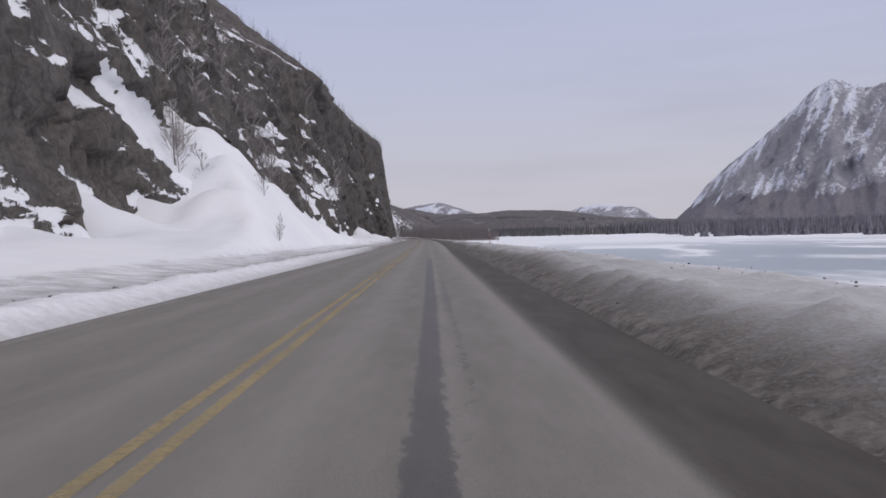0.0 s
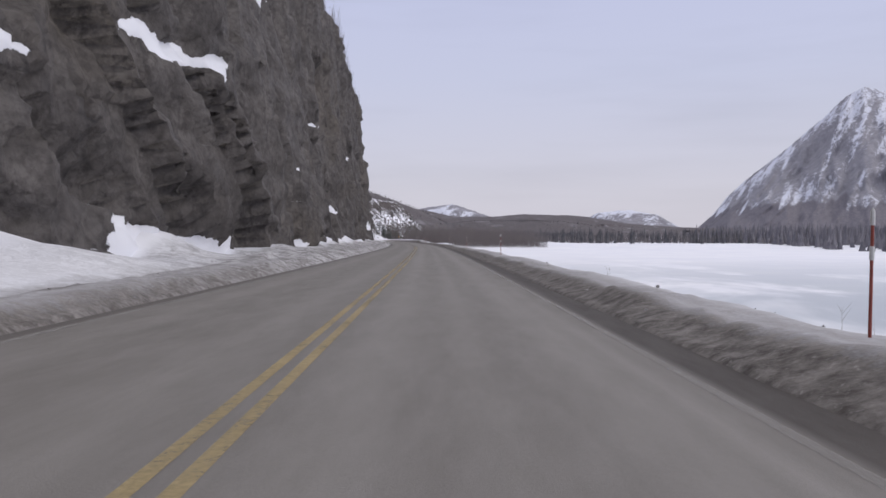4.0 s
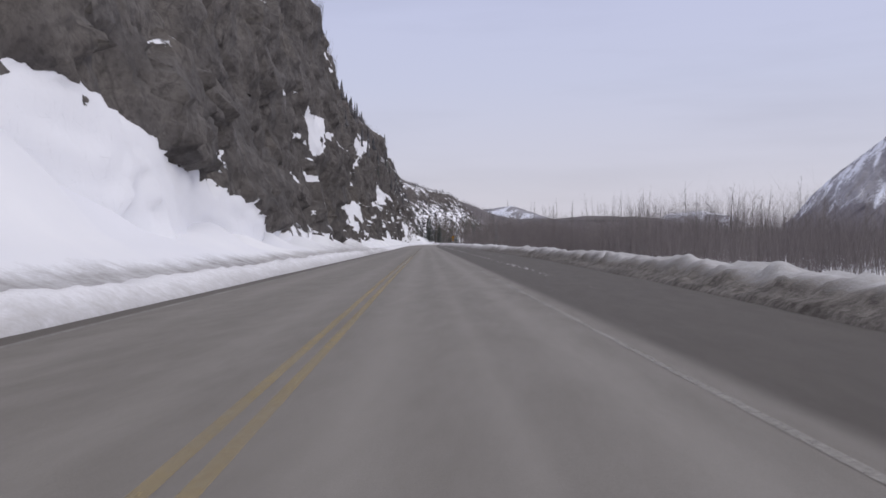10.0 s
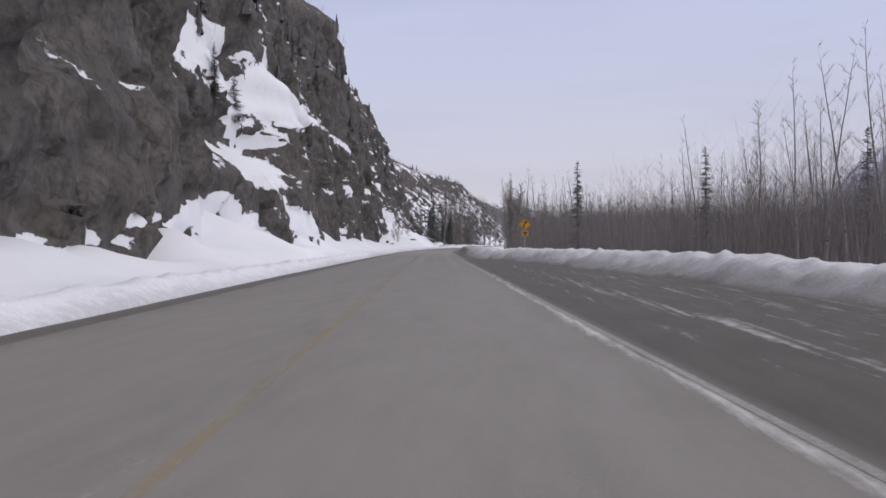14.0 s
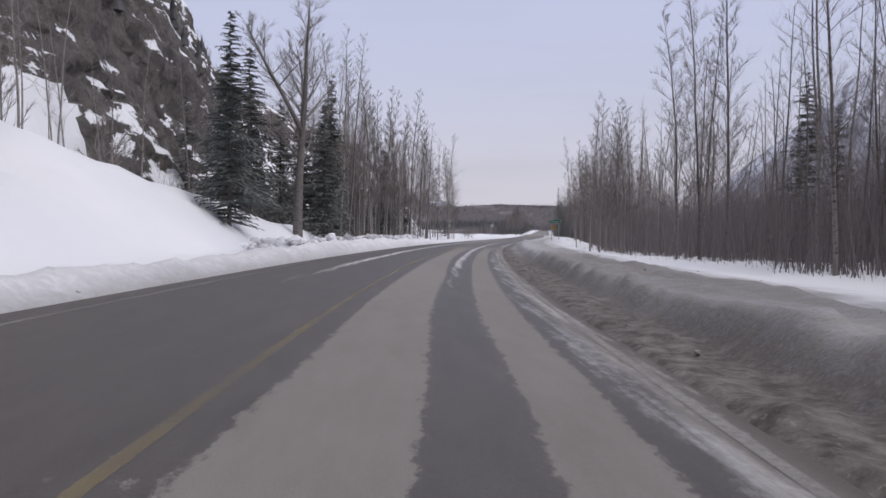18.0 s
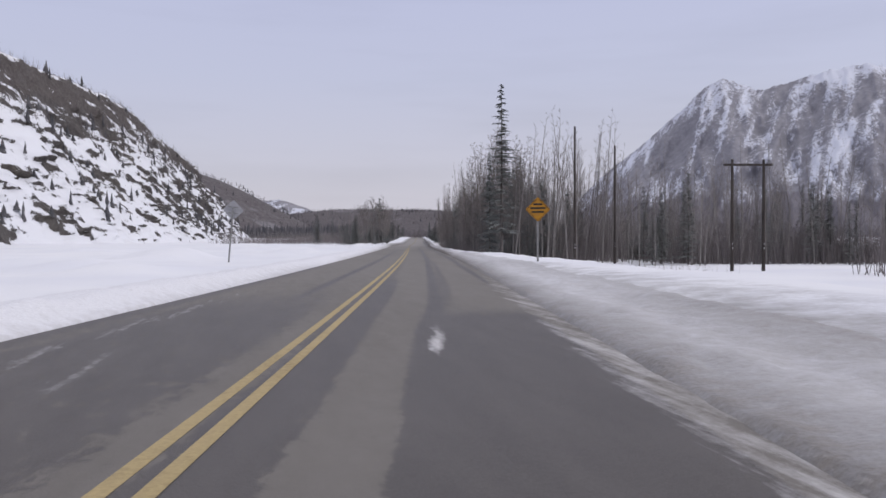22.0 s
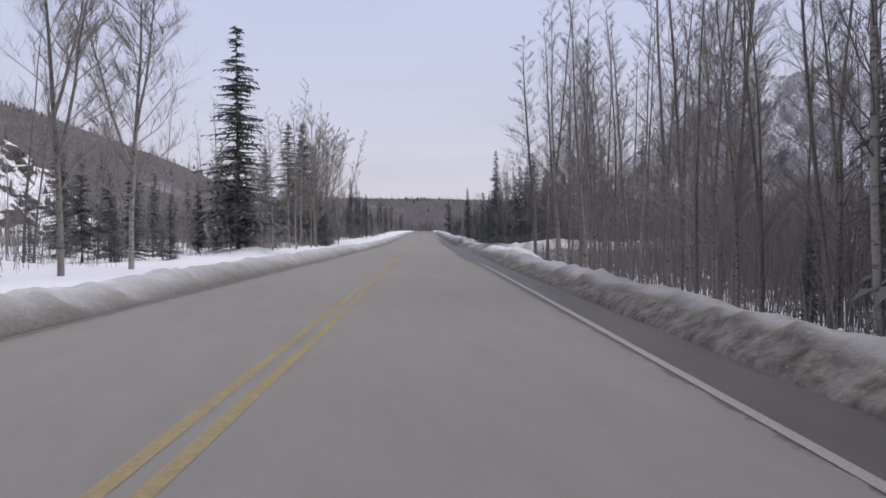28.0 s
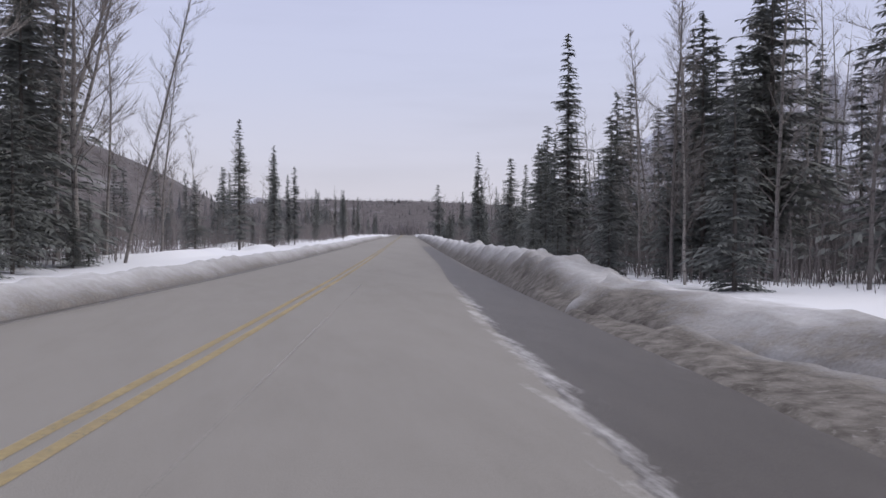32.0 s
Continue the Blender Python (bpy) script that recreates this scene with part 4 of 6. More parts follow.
# ---- the cliffs ----
cs = np.concatenate([np.arange(-90, 40, .8), np.arange(40, 700, .45), np.arange(700, 800, .8), np.arange(800, 1400, 1.6)])
cz = np.concatenate([np.arange(-1.5, 12, .31), np.arange(12, 34, .5), np.arange(34, 76, 1.4)])
S, Z = np.meshgrid(cs, cz, indexing="ij")
lean = table(S, (-90, .30), (0, .28), (60, .34), (100, .34), (124, .2), (160, .18), (200, .17), (235, .13), (283, .13), (330, .12), (360, .18), (400, .17), (430, .2), (462, .18), (500, .2), (540, .15), (580, .12), (613, .11), (650, .12), (690, .35), (720, .35), (760, .4), (800, .5), (850, .62), (900, .75), (1000, .7), (1060, .6), (1200, .5), (1270, .5), (1300, .8), (1400, 1.6))
brow = table(S, (-90, 46), (0, 40), (60, 34), (110, 27), (160, 24), (200, 25), (240, 30), (290, 31), (330, 31), (400, 31), (432, 28), (470, 28), (540, 26), (600, 31), (660, 39), (700, 42), (756, 41), (800, 36), (900, 40), (1000, 43), (1060, 44), (1100, 38), (1137, 29), (1165, 18), (1190, 6), (1205, 1), (1400, 1))
D = foot(S) + lean * np.maximum(Z, -1)
for fs, fd, fh, fk in FANS:
    if fs < 690:
        D = D + (.55 * fd + .10 * fh) * np.exp(-((S - fs) / (2.0 + .5 * fh)) ** 2) * np.exp(-np.maximum(Z, 0) / (fh * 1.6))
over = np.maximum(Z - brow, 0)
D = D + over * 1.0 + step(over, 14, 40) * over * .9
# a wooded shelf high on the rock
D = D + 5.0 * step(Z, 5.5, 9.5) * step(S, 563, 570) * (1 - step(S, 588, 596)) + 4.0 * step(Z, 15, 18) * step(S, 590, 600) * (1 - step(S, 640, 660))
rough = table(S, (-90, 1.0), (40, .9), (120, .8), (170, .7), (195, .42), (330, .42), (350, .62), (690, .62), (720, .9), (1300, .9))
# snow held on ledges and in clefts: from s, its lower and upper edge, to s, its lower and upper edge
held = np.full(S.shape, -1.0)
edge_run = (fbm((S + Z) / 2.2, (Z - S * .5) / .9, 4, 301, .6) - .5) * 2.0


def lodged(*rows):
    for s0, a0, b0, s1, a1, b1 in rows:
        f = np.clip((S - s0) / (s1 - s0), 0, 1)
        lo, hi = a0 + (a1 - a0) * f, b0 + (b1 - b0) * f
        ragged = edge_run * np.clip(.35 + .3 * (hi - lo), .25, 1)
        d = np.minimum(np.minimum(Z - lo, hi - Z), np.minimum(S - s0, s1 - S) * .8 + .2) + ragged - .08
        held[:] = np.maximum(held, np.clip(d / .6 + .15, -1, 1))


# the first gully and its chute
lodged((51, 10.6, 13.5, 54, 8.6, 12.4), (54, 8.6, 12.4, 57, 5.5, 11), (57, 5.5, 11, 67, 2.1, 9.6), (67, 2.1, 9.6, 93, 0.8, 6))
# ledges over the second fan
lodged((98, 13.2, 14.2, 108, 15.8, 17.5), (93, 8.7, 9.4, 101, 10.5, 12.4), (101, 10.5, 12.4, 106, 10.5, 11.8), (86, 1, 7.9, 92, 0.9, 7.2), (92, 0.9, 7.2, 101, 0.9, 6.1), (101, 0.9, 6.1, 107, 0.8, 4), (108, 0.8, 7.9, 110, 0.7, 6.4), (120, 0.6, 3.7, 141, 0.4, 0.7), (104, 6.7, 7.4, 108, 6.3, 8.5), (110, 9.8, 10.5, 114, 6.8, 9.1))
# broken ledges
lodged((119, 0.5, 3.2, 124, 0.4, 3.5), (124, 0.4, 3.4, 132, 0.1, 0.2), (114, 4.3, 5.1, 117, 4.2, 4.6), (114.4, 2.4, 3, 115.6, 2.5, 2.9), (114, 1.6, 2.5, 117, -0.4, 0.8), (118, 8.6, 9.6, 121, 9.2, 10.3), (116, 6.7, 8, 126, 8.3, 9.4), (119, 6.5, 7.1, 127, 8.3, 9.5), (136, 9.8, 10.3, 147, 11.7, 13.4), (119, 5.2, 5.9, 123, 5.6, 6.2), (139, 13.8, 15.1, 143, 15.4, 15.8), (148, 18.6, 18.9, 155, 19.8, 20.2), (128, 3.4, 3.9, 135, 2.9, 4.4), (139, 4.6, 5.1, 142, 3.8, 4.5))
lodged((163, 6.5, 7.3, 171, 5.3, 6.8), (175, 8, 8.9, 190, 9.2, 11.1), (181, 14.1, 15.6, 212, 19.4, 20.3), (152, 0.3, 1.9, 169, -0.2, 0.6), (174, -0, 2.1, 200, -0.9, -0.1))
# the sheer wall
lodged((204.4, 3.8, 4.2, 206.6, 3.4, 4), (205.4, 3.4, 4, 206.6, 3, 3.1), (203.4, 5, 5.3, 205.6, 4.7, 5), (207.4, 6.2, 6.5, 209.6, 6, 6.3), (223, 11.7, 12.1, 229, 12.2, 12.6), (247, 10.6, 11.7, 251, 10.8, 13.1), (212.4, 2.3, 2.9, 213.6, 2.4, 2.8), (229.4, 3.8, 4.9, 231.6, 3.5, 3.8), (232, 4.2, 4.4, 235, 2.9, 3.5), (235, 2.9, 3.5, 246, 0.4, 0.6), (205.4, 0.4, 0.8, 206.6, 0.5, 1.4), (206, 0.5, 1.4, 208, 0.5, 0.8), (212, 1, 1.6, 218, 0.5, 0.8), (219, 0.5, 1.6, 221, 0.6, 1.2))
lodged((227, 1.4, 1.9, 230, 0.4, 0.7))
# the sheer wall, further on
lodged((246.4, 1.6, 1.9, 248.6, 1.7, 2.1), (248.4, 1.8, 2.1, 250.6, 1, 1.3), (249, 0.6, 1.1, 252, 0.5, 0.6), (262, 3.6, 4, 266, 3.4, 4.2), (260.4, 0.7, 2, 262.6, 0.7, 2), (262, 0.7, 1.9, 266, 0.4, 0.5), (270, 3.1, 3.5, 273, 2.6, 2.9), (280, 2.7, 3.2, 283, 2.7, 4.2), (283, 2.3, 4.2, 293, 3.5, 4.1), (271, 0.7, 1.7, 276, 0.3, 0.6))
# the long shelf
lodged((277, 3, 3.3, 279, 2.6, 3.4), (278.4, 2.7, 3.4, 280.6, 3, 3.4), (279.4, 3.2, 3.5, 281.6, 2.3, 3.1), (281, 2.3, 3.1, 284, 2.3, 4.3), (284, 2.4, 4.3, 290, 3.5, 3.8), (287, 5.6, 5.9, 289, 5.2, 5.5), (288.4, 5.1, 5.4, 290.6, 4.2, 4.5), (290, 3.3, 3.7, 293, 1.7, 2), (290, 1.2, 1.7, 292, 0.7, 1), (304, 6.2, 6.9, 310, 5.7, 6.6))
# tongues below the brown face
lodged((315.4, 5.8, 6.1, 317.6, 4.7, 6.2), (316.4, 4.7, 6.2, 318.6, 5.1, 5.8), (318, 5.1, 5.8, 320, 5.1, 5.3), (314, 4.7, 5.2, 317, 4.6, 4.9), (315, 4.1, 4.4, 317, 3.8, 4.2), (317.4, 2.5, 2.8, 319.6, 1.6, 2.5), (318.4, 1.2, 2.5, 320.6, 1.3, 1.8), (322, 1.3, 2, 324, 1.3, 2.6), (323.4, 1.4, 2.6, 324.6, 1.3, 2.2), (317.4, 3.3, 3.6, 319.6, 2.7, 3), (324, 2.8, 3.1, 329, 1.4, 2.5), (329, 1.4, 2.5, 340, 1.4, 1.7), (340, 1.5, 3.2, 343, 1.4, 2.2), (347, 1.6, 2.6, 355, 1.3, 1.8))
lodged((392, 1.1, 6.5, 402, 1.2, 5.7), (402, 1.2, 5.7, 438, 0.3, 0.9), (393, 17.9, 19.6, 419, 19.2, 19.8))
# streaks beside the great fan
lodged((355.4, 0.3, 1.7, 357.6, 0.3, 2.3), (357, 0.3, 2.3, 364, 0.2, 2.3), (363.4, 0.4, 3.6, 365.6, 0.4, 3.6), (365, 0.4, 3.6, 369, 0.4, 2.8), (369, 0.4, 2.7, 375, 0.4, 2), (374, 0.4, 1.7, 388, 0.5, 1.4), (394.4, 7.4, 7.8, 395.6, 5.5, 5.9), (395, 0.4, 5.9, 402, 0.4, 5.7), (402, 0.4, 5.7, 409, 0.7, 3.7), (408, 0.7, 3.3, 432, 0.5, 0.9), (390, 17, 17.3, 396, 16.8, 18), (396, 16.8, 18, 420, 16.8, 18), (398, 19.2, 19.9, 400, 18.4, 18.9), (387, 13.8, 14.3, 393, 15, 15.4))
lodged((397, 12.5, 13.1, 401, 12.9, 13.8), (448, 9.8, 14.5, 455, 10.1, 13.9))
# the great fan
lodged((395.4, 0.4, 4.1, 397.6, 0.3, 3.8), (397, 0.3, 4.9, 401, 0.2, 5.5), (396.4, 5.8, 6.6, 398.6, 5.3, 6.4), (398, 5.3, 6.5, 402, 5.4, 6), (401, 0.4, 5.5, 404, 0.4, 5.2), (404, 0.4, 5.4, 407, 0.6, 4.4), (407, 0.6, 4.4, 415, 0.7, 2), (415, 0.7, 2, 423, 0.6, 1), (406, 5.1, 5.4, 408, 4.6, 4.8), (411, 4.8, 5.4, 417, 5.7, 6.2), (400, 8.3, 8.9, 403, 8.9, 9.2), (404, 8.3, 8.5, 409, 9.7, 10), (397.4, 7.2, 7.4, 399.6, 6.6, 6.9), (445, 10.6, 11.2, 453, 9.8, 10.9))
lodged((449, 10.8, 14, 458, 12.8, 14.2), (439, 13.4, 14.2, 447, 14.8, 15.3), (433, 12.4, 12.7, 438, 12.6, 13))
# high shelf and hollows
lodged((442, 10.1, 10.6, 446, 10.2, 10.9), (446, 9.9, 10.9, 451, 9.6, 10.8), (451, 9.6, 10.8, 455, 10.8, 13), (455, 11, 13, 463, 13.2, 13.5), (454, 13.4, 13.8, 459, 14.4, 14.7), (440, 7, 7.8, 443, 7.2, 7.4), (439.4, 6.2, 7, 441.6, 6.3, 6.9), (447, 8.7, 9.3, 453, 9, 9.4), (445.4, 7.1, 7.8, 446.6, 6.6, 7.1), (443.4, 3.6, 4.1, 444.6, 3, 4), (431, 0.5, 1.4, 433, 0.4, 1.3), (433, 0.4, 0.9, 436, 0.3, 1.2), (436, 0.3, 1.2, 441, 0.4, 1.7), (441, 0.6, 1.8, 443, 0.6, 1.3))
lodged((445, 0.8, 2.7, 447, 0.8, 1.9), (448, 1, 1.8, 468, 0.2, 0.6), (523, 18, 21.1, 550, 21.7, 23.8), (470, 3.9, 5.7, 483, 4.2, 7.3), (469, 3.1, 4.1, 485, 0.6, 1.2))
# the slanting chute
lodged((468, 4.6, 5.9, 470, 4.8, 5.8), (470, 5.3, 5.8, 472, 4.2, 4.6), (471, 1.1, 4.6, 473, 1.1, 4.2), (473, 2.8, 4.2, 478, 2.4, 3.4), (472, 1.1, 2.7, 481, 1.1, 1.8), (478, 2.4, 3.2, 485, 1.9, 2.3), (468.4, 3.9, 4.1, 470.6, 2.8, 3.2), (469.4, 3.1, 3.6, 471.6, 3.2, 3.6), (478, 3.8, 5.5, 482, 4, 7.1), (482, 4, 7.1, 485, 4.7, 6.7), (486, 6.3, 7.1, 498, 8.1, 8.6), (484, 10.8, 11.1, 490, 10.8, 11.3), (489, 10, 10.9, 499, 11.3, 12), (509, 12.6, 14.3, 524, 16.3, 17.4))
lodged((525, 16.9, 19.4, 549, 22.1, 23.7), (530, 21.5, 23, 538, 21.3, 23.5), (498, 7.9, 9, 516, 10, 11), (492, 2.2, 6.2, 506, 3.2, 6.5), (507, 1.1, 3.2, 519, 1.1, 1.6), (517, 8, 9, 525, 7.1, 7.7), (527, 8.2, 9.1, 537, 7.5, 10.2), (467, 0.6, 1.8, 469, 0.6, 1.3))
# blocks above the lay-by
lodged((508, 6.8, 7.3, 510, 7.1, 7.4), (510, 7.3, 7.4, 516, 7.8, 8.3), (506, 5.5, 6.1, 512, 5.6, 7.1), (509, 3.6, 6.2, 514, 4.1, 6.6), (507, 1.9, 4.3, 511, 1.6, 5.2), (512, 2.5, 4, 515, 2.4, 2.8), (515.4, 9.7, 10.3, 517.6, 9.8, 10.2), (514.4, 8.5, 9.2, 516.6, 7.9, 8.6), (517, 8.9, 9.4, 519, 8.7, 8.8), (519, 8.1, 8.5, 521, 7.6, 8.5), (521, 7.6, 8.5, 525, 7, 7.5), (524, 7.5, 8.2, 527, 6.3, 6.8), (526, 4.9, 6.6, 528, 5.3, 6.3), (528, 5.6, 6.5, 531, 6.7, 6.9))
lodged((528, 8.1, 8.7, 535, 8.3, 10.8), (530, 8.1, 8.8, 540, 8.7, 9.7), (527.4, 3.3, 5.3, 528.6, 5.4, 6.3), (515, 2.8, 3.4, 517, 1.8, 2.5), (517, 1.1, 2.5, 519, 1.1, 1.8), (519, 0.6, 1.6, 522, 0.9, 1.6), (529, 1.1, 2.5, 532, 0.8, 1.1), (570, 1.2, 3.9, 580, 1.2, 1.8))
# the wooded cleft
lodged((573, 13.2, 17.1, 590, 16.8, 20.2), (586, 10.7, 15.4, 588, 7.7, 15.6), (591, 11.3, 15.1, 606, 13.6, 23.9), (589, 8.9, 10.8, 592, 9.5, 10.7), (557, 0.2, 1.4, 563, 0.3, 3.4), (563, 0.6, 3.4, 569, 0.5, 4.4), (569, 0.5, 4.4, 574, 0.8, 2.3), (548.4, 1, 2, 550.6, 1, 1.6), (550, 1.8, 2.6, 556, 2, 2.7), (544, 0.6, 1.5, 548, 0.4, 1), (585, 1.7, 4.3, 595, 1.7, 3.7), (543.4, 2.8, 3.3, 544.6, 3.2, 3.3))
# the last buttress
lodged((668, 10.7, 10.9, 674, 11.7, 12.3), (681, 13.1, 13.4, 683, 12.4, 12.7), (670, 8.1, 8.5, 672, 7.8, 7.9), (672, 7.7, 8.2, 679, 8.9, 11.1), (679, 8.9, 11.1, 690, 9.7, 10.1), (684, 11.2, 12, 690, 12.3, 13.1), (684, 10, 10.6, 686, 7.8, 8.3), (678, 5.3, 5.7, 685, 5.6, 6), (670.4, 3.2, 4.7, 671.6, 2.6, 4.6), (688, 5.8, 7.5, 693, 5.8, 6.5), (682, 3.4, 4.3, 687, 2.7, 5.1), (689, 2.9, 3.8, 695, 0, 0.7), (668.4, 0.7, 2.1, 670.6, 0.7, 2.2), (670, 0.7, 2.2, 678, 0.9, 1.2))
lodged((659, 0.1, 1.3, 661, 0, 0.9), (694, -0.1, 8.9, 699, -0.2, 9.4), (701, 1.6, 9.4, 713, 0, 8.7), (701, 18.2, 18.9, 708, 18.2, 18.7), (693, 14.8, 15.5, 708, 16.9, 17.6))
bare = 1 - .85 * np.clip(held * 1.5, 0, 1)
warp = fbm(S / 11, Z / 9, 3, 81) - .5
ledge = fbm((S + Z * .5) / 16, (Z + S * .12) / 5.5, 4, 91)
sheer = step(S, 170, 200) * (1 - step(S, 320, 345))
big = facets((S + warp * 7) / 6.0, (Z * (1 - .5 * sheer) - S * .22 * (1 - sheer) + warp * 6) / 7.0, 101)
mid_f = facets((S + warp * 5 + Z * .15) / 2.7, (Z * (1 - .5 * sheer) + warp * 4) / 3.4, 111)
small_f = facets((S - Z * .2) / 1.35, (Z + warp * 3) / 1.5, 121)
D = D + rough * ((fbm(S / 22, Z / 36, 3, 131) - .5) * 4.6 + (ledge - .5) * table(S, (-90, 3.8), (180, 3.8), (210, 2.4), (320, 2.4), (350, 3.6), (1300, 3.8)))
D = D + table(S, (-90, 1.0), (180, .9), (210, .7), (330, .7), (360, .85), (1300, 1.0)) * (big * 1.3 * (.45 + .55 * bare) + (mid_f * .8 + small_f * .42) * bare + (fbm(S / 1.0, Z / 1.1, 2, 141) - .5) * .22)
D = np.maximum(D, np.abs(edge_left(S)) + 1.6)
cx, cy = lay(S, -D)
load = table(S, (-90, -.06), (40, -.05), (56, .0), (90, .02), (112, .0), (124, -.03), (150, .0), (185, -.02), (240, -.07), (330, -.03), (345, .03), (430, .03), (462, .04), (470, .12), (496, .11), (508, -.02), (530, -.08), (562, -.06), (572, .10), (590, .08), (600, .0), (650, .06), (690, .10), (720, .12), (800, .18), (900, .19), (1000, .19), (1300, .16))
streak = fbm((S * .78 - Z * .62) / 8, (S * .62 + Z * .78) / 2.0, 4, 155) - .5
load = load + (fbm(S / 30, Z / 16, 3, 151) - .5) * .4 + streak * table(S, (-90, .8), (170, .9), (190, .55), (330, .6), (350, .9), (1300, .9)) - .04 - step(Z - brow, -1, 6) * .22
known = step(S, 118, 132) * (1 - step(S, 560, 578)) + step(S, 655, 664) * (1 - step(S, 694, 706))
load = load - .17 * known + .95 * np.sqrt(np.clip(held, 0, 1))
# snow banked against the foot of the rock breaks up into tongues
clear = Z - land(S, -D)
load = load + .24 * np.exp(-np.maximum(clear, 0) / 1.3) + .16 * step(Z, 5, 8) * step(S, 563, 570) * (1 - step(S, 588, 596)) * (1 - step(Z, 16, 22)) + .2 * step(Z, 14, 16) * (1 - step(Z, 19, 22)) * step(S, 592, 600) * (1 - step(S, 640, 655))
# the last hill is rounded off above its brow
flat = over * .86 * step(S, 940, 1010)
scrub = step(Z - brow * table(S, (780, 1), (830, .70), (1150, .82), (1220, .8)) + (fbm(S / 12, Z / 8, 3, 191) - .5) * 9, -3, 5)
load = load - np.where(S > 800, .22 * scrub, 0)
CLIFF_GRID = np.stack([cx, cy, Z - flat + (fbm(S / 3, Z / 3, 2, 161) - .5) * .5], -1)
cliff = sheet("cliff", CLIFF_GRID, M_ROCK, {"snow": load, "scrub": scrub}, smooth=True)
tagged(cliff, "steep brown-grey rock cliff with snow lodged on its ledges and gullies", "cliff", kind="structure")

# the slopes that carry on above the brow
S4, W4 = np.meshgrid(np.arange(-90, 1330, 7.0), np.linspace(0, 1, 14), indexing="ij")
base_d = foot(S4) + 20
top_z = table(S4, (-90, 120), (500, 105), (650, 78), (760, 52), (900, 58), (1000, 48), (1060, 46), (1100, 34), (1150, 12), (1190, 2), (1330, 1))
D4 = base_d + table(S4, (-90, 40), (600, 36), (760, 22), (1000, 22), (1300, 30)) + W4 * 110
foot_z = np.minimum(24, top_z * .6)
Z4 = foot_z + (top_z - foot_z) * W4 + (fbm(S4 / 30, D4 / 30, 3, 171) - .5) * np.minimum(12, top_z * .25)
x4, y4 = lay(S4, -D4)
slope = sheet("hillside", np.stack([x4, y4, Z4], -1), M_HILL)
tagged(slope, "steep hillside of bare brush above the cliffs", "hillside", kind="structure")

# ---- far land ----


def massif(name, a0, a1, n, ridge, near, deep, mat, label, rows=46, rough=1.0, seed=201):
    """A mountain seen from the valley: its ridge as (bearing, rise) pairs, near its foot's distance, deep its depth."""
    az = np.linspace(a0, a1, n)
    v = np.linspace(0, 1.15, rows)
    AZ, V = np.meshgrid(az, v, indexing="ij")
    top = table(AZ, *ridge)
    prof = np.where(V <= 1, V ** 1.15, 1 - (V - 1) * 2)
    spur = fbm(AZ * .9 + V * .6, V * 2.2, 5, seed) - .5
    rill = np.abs(fbm(AZ * .7 - V * 5, V * 3, 4, seed + 7) - .5)
    r = near + deep * V + rough * (spur * deep * .42 + rill * deep * .35) * np.sin(np.pi * np.clip(V, 0, 1)) ** .6
    h = top * (near + deep) * prof * (1 + rough * (.20 * spur - .22 * rill + .1) * step(V, .1, .6) * (1 - .75 * step(V, .85, 1)))
    h = h + top * (near + deep) * .045 * rough * (fbm(AZ * 5, V * 8, 4, seed + 3) - .5) * step(V, .3, .9)
    xyz = np.stack([r * np.sin(np.radians(AZ)), r * np.cos(np.radians(AZ)), h - 4], -1)
    lines = fbm(AZ * .4 - V * 3, V * 4.0, 5, seed + 11) * .5 + fbm(AZ * 2.6 - V * 9, V * 5, 4, seed + 13) * .5
    rise = np.clip(prof * top / max(p[1] for p in ridge), 0, 1)
    ob = sheet(name, xyz, mat, {"rise": rise, "snow": (lines - .5) * 1.5 + .47 + (rise - .5) * .3 - .35 * rill, "woods": 1 - step(rise + (lines - .5) * .3, .14, .28)})
    return tagged(ob, label, "mountain", kind="structure")


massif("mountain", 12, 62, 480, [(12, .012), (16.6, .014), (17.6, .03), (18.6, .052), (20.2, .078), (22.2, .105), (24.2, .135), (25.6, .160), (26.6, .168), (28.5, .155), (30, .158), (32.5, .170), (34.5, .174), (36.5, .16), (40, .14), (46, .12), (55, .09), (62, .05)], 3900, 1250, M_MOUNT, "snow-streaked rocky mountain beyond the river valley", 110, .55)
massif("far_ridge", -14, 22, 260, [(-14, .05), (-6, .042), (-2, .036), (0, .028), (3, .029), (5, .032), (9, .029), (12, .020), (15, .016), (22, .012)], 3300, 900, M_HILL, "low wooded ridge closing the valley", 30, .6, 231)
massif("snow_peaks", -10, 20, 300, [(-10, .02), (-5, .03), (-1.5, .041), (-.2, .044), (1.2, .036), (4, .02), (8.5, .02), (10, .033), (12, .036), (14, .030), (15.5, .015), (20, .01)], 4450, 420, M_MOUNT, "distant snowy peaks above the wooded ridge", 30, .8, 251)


def mound(name, s0, u0, ls, lu, h, label, seed, turn=0.0):
    """A wooded hill by its middle, half lengths and height."""
    a, r = np.meshgrid(np.linspace(0, 2 * math.pi, 97), np.linspace(0, 1, 26), indexing="ij")
    px, py = lay(np.array(float(s0)), np.array(float(u0)))
    c, si = math.cos(radians(turn)), math.sin(radians(turn))
    ex, ey = r * lu * np.cos(a), r * ls * np.sin(a)
    z = h * (1 - r**2) ** 1.3 * (1 + .35 * (fbm(ex / lu * 3 + 9, ey / ls * 3 + 4, 4, seed) - .5)) - 4
    ob = sheet(name, np.stack([px + ex * c - ey * si, py + ex * si + ey * c, z], -1), M_HILL)
    return tagged(ob, label, "hill", kind="structure")


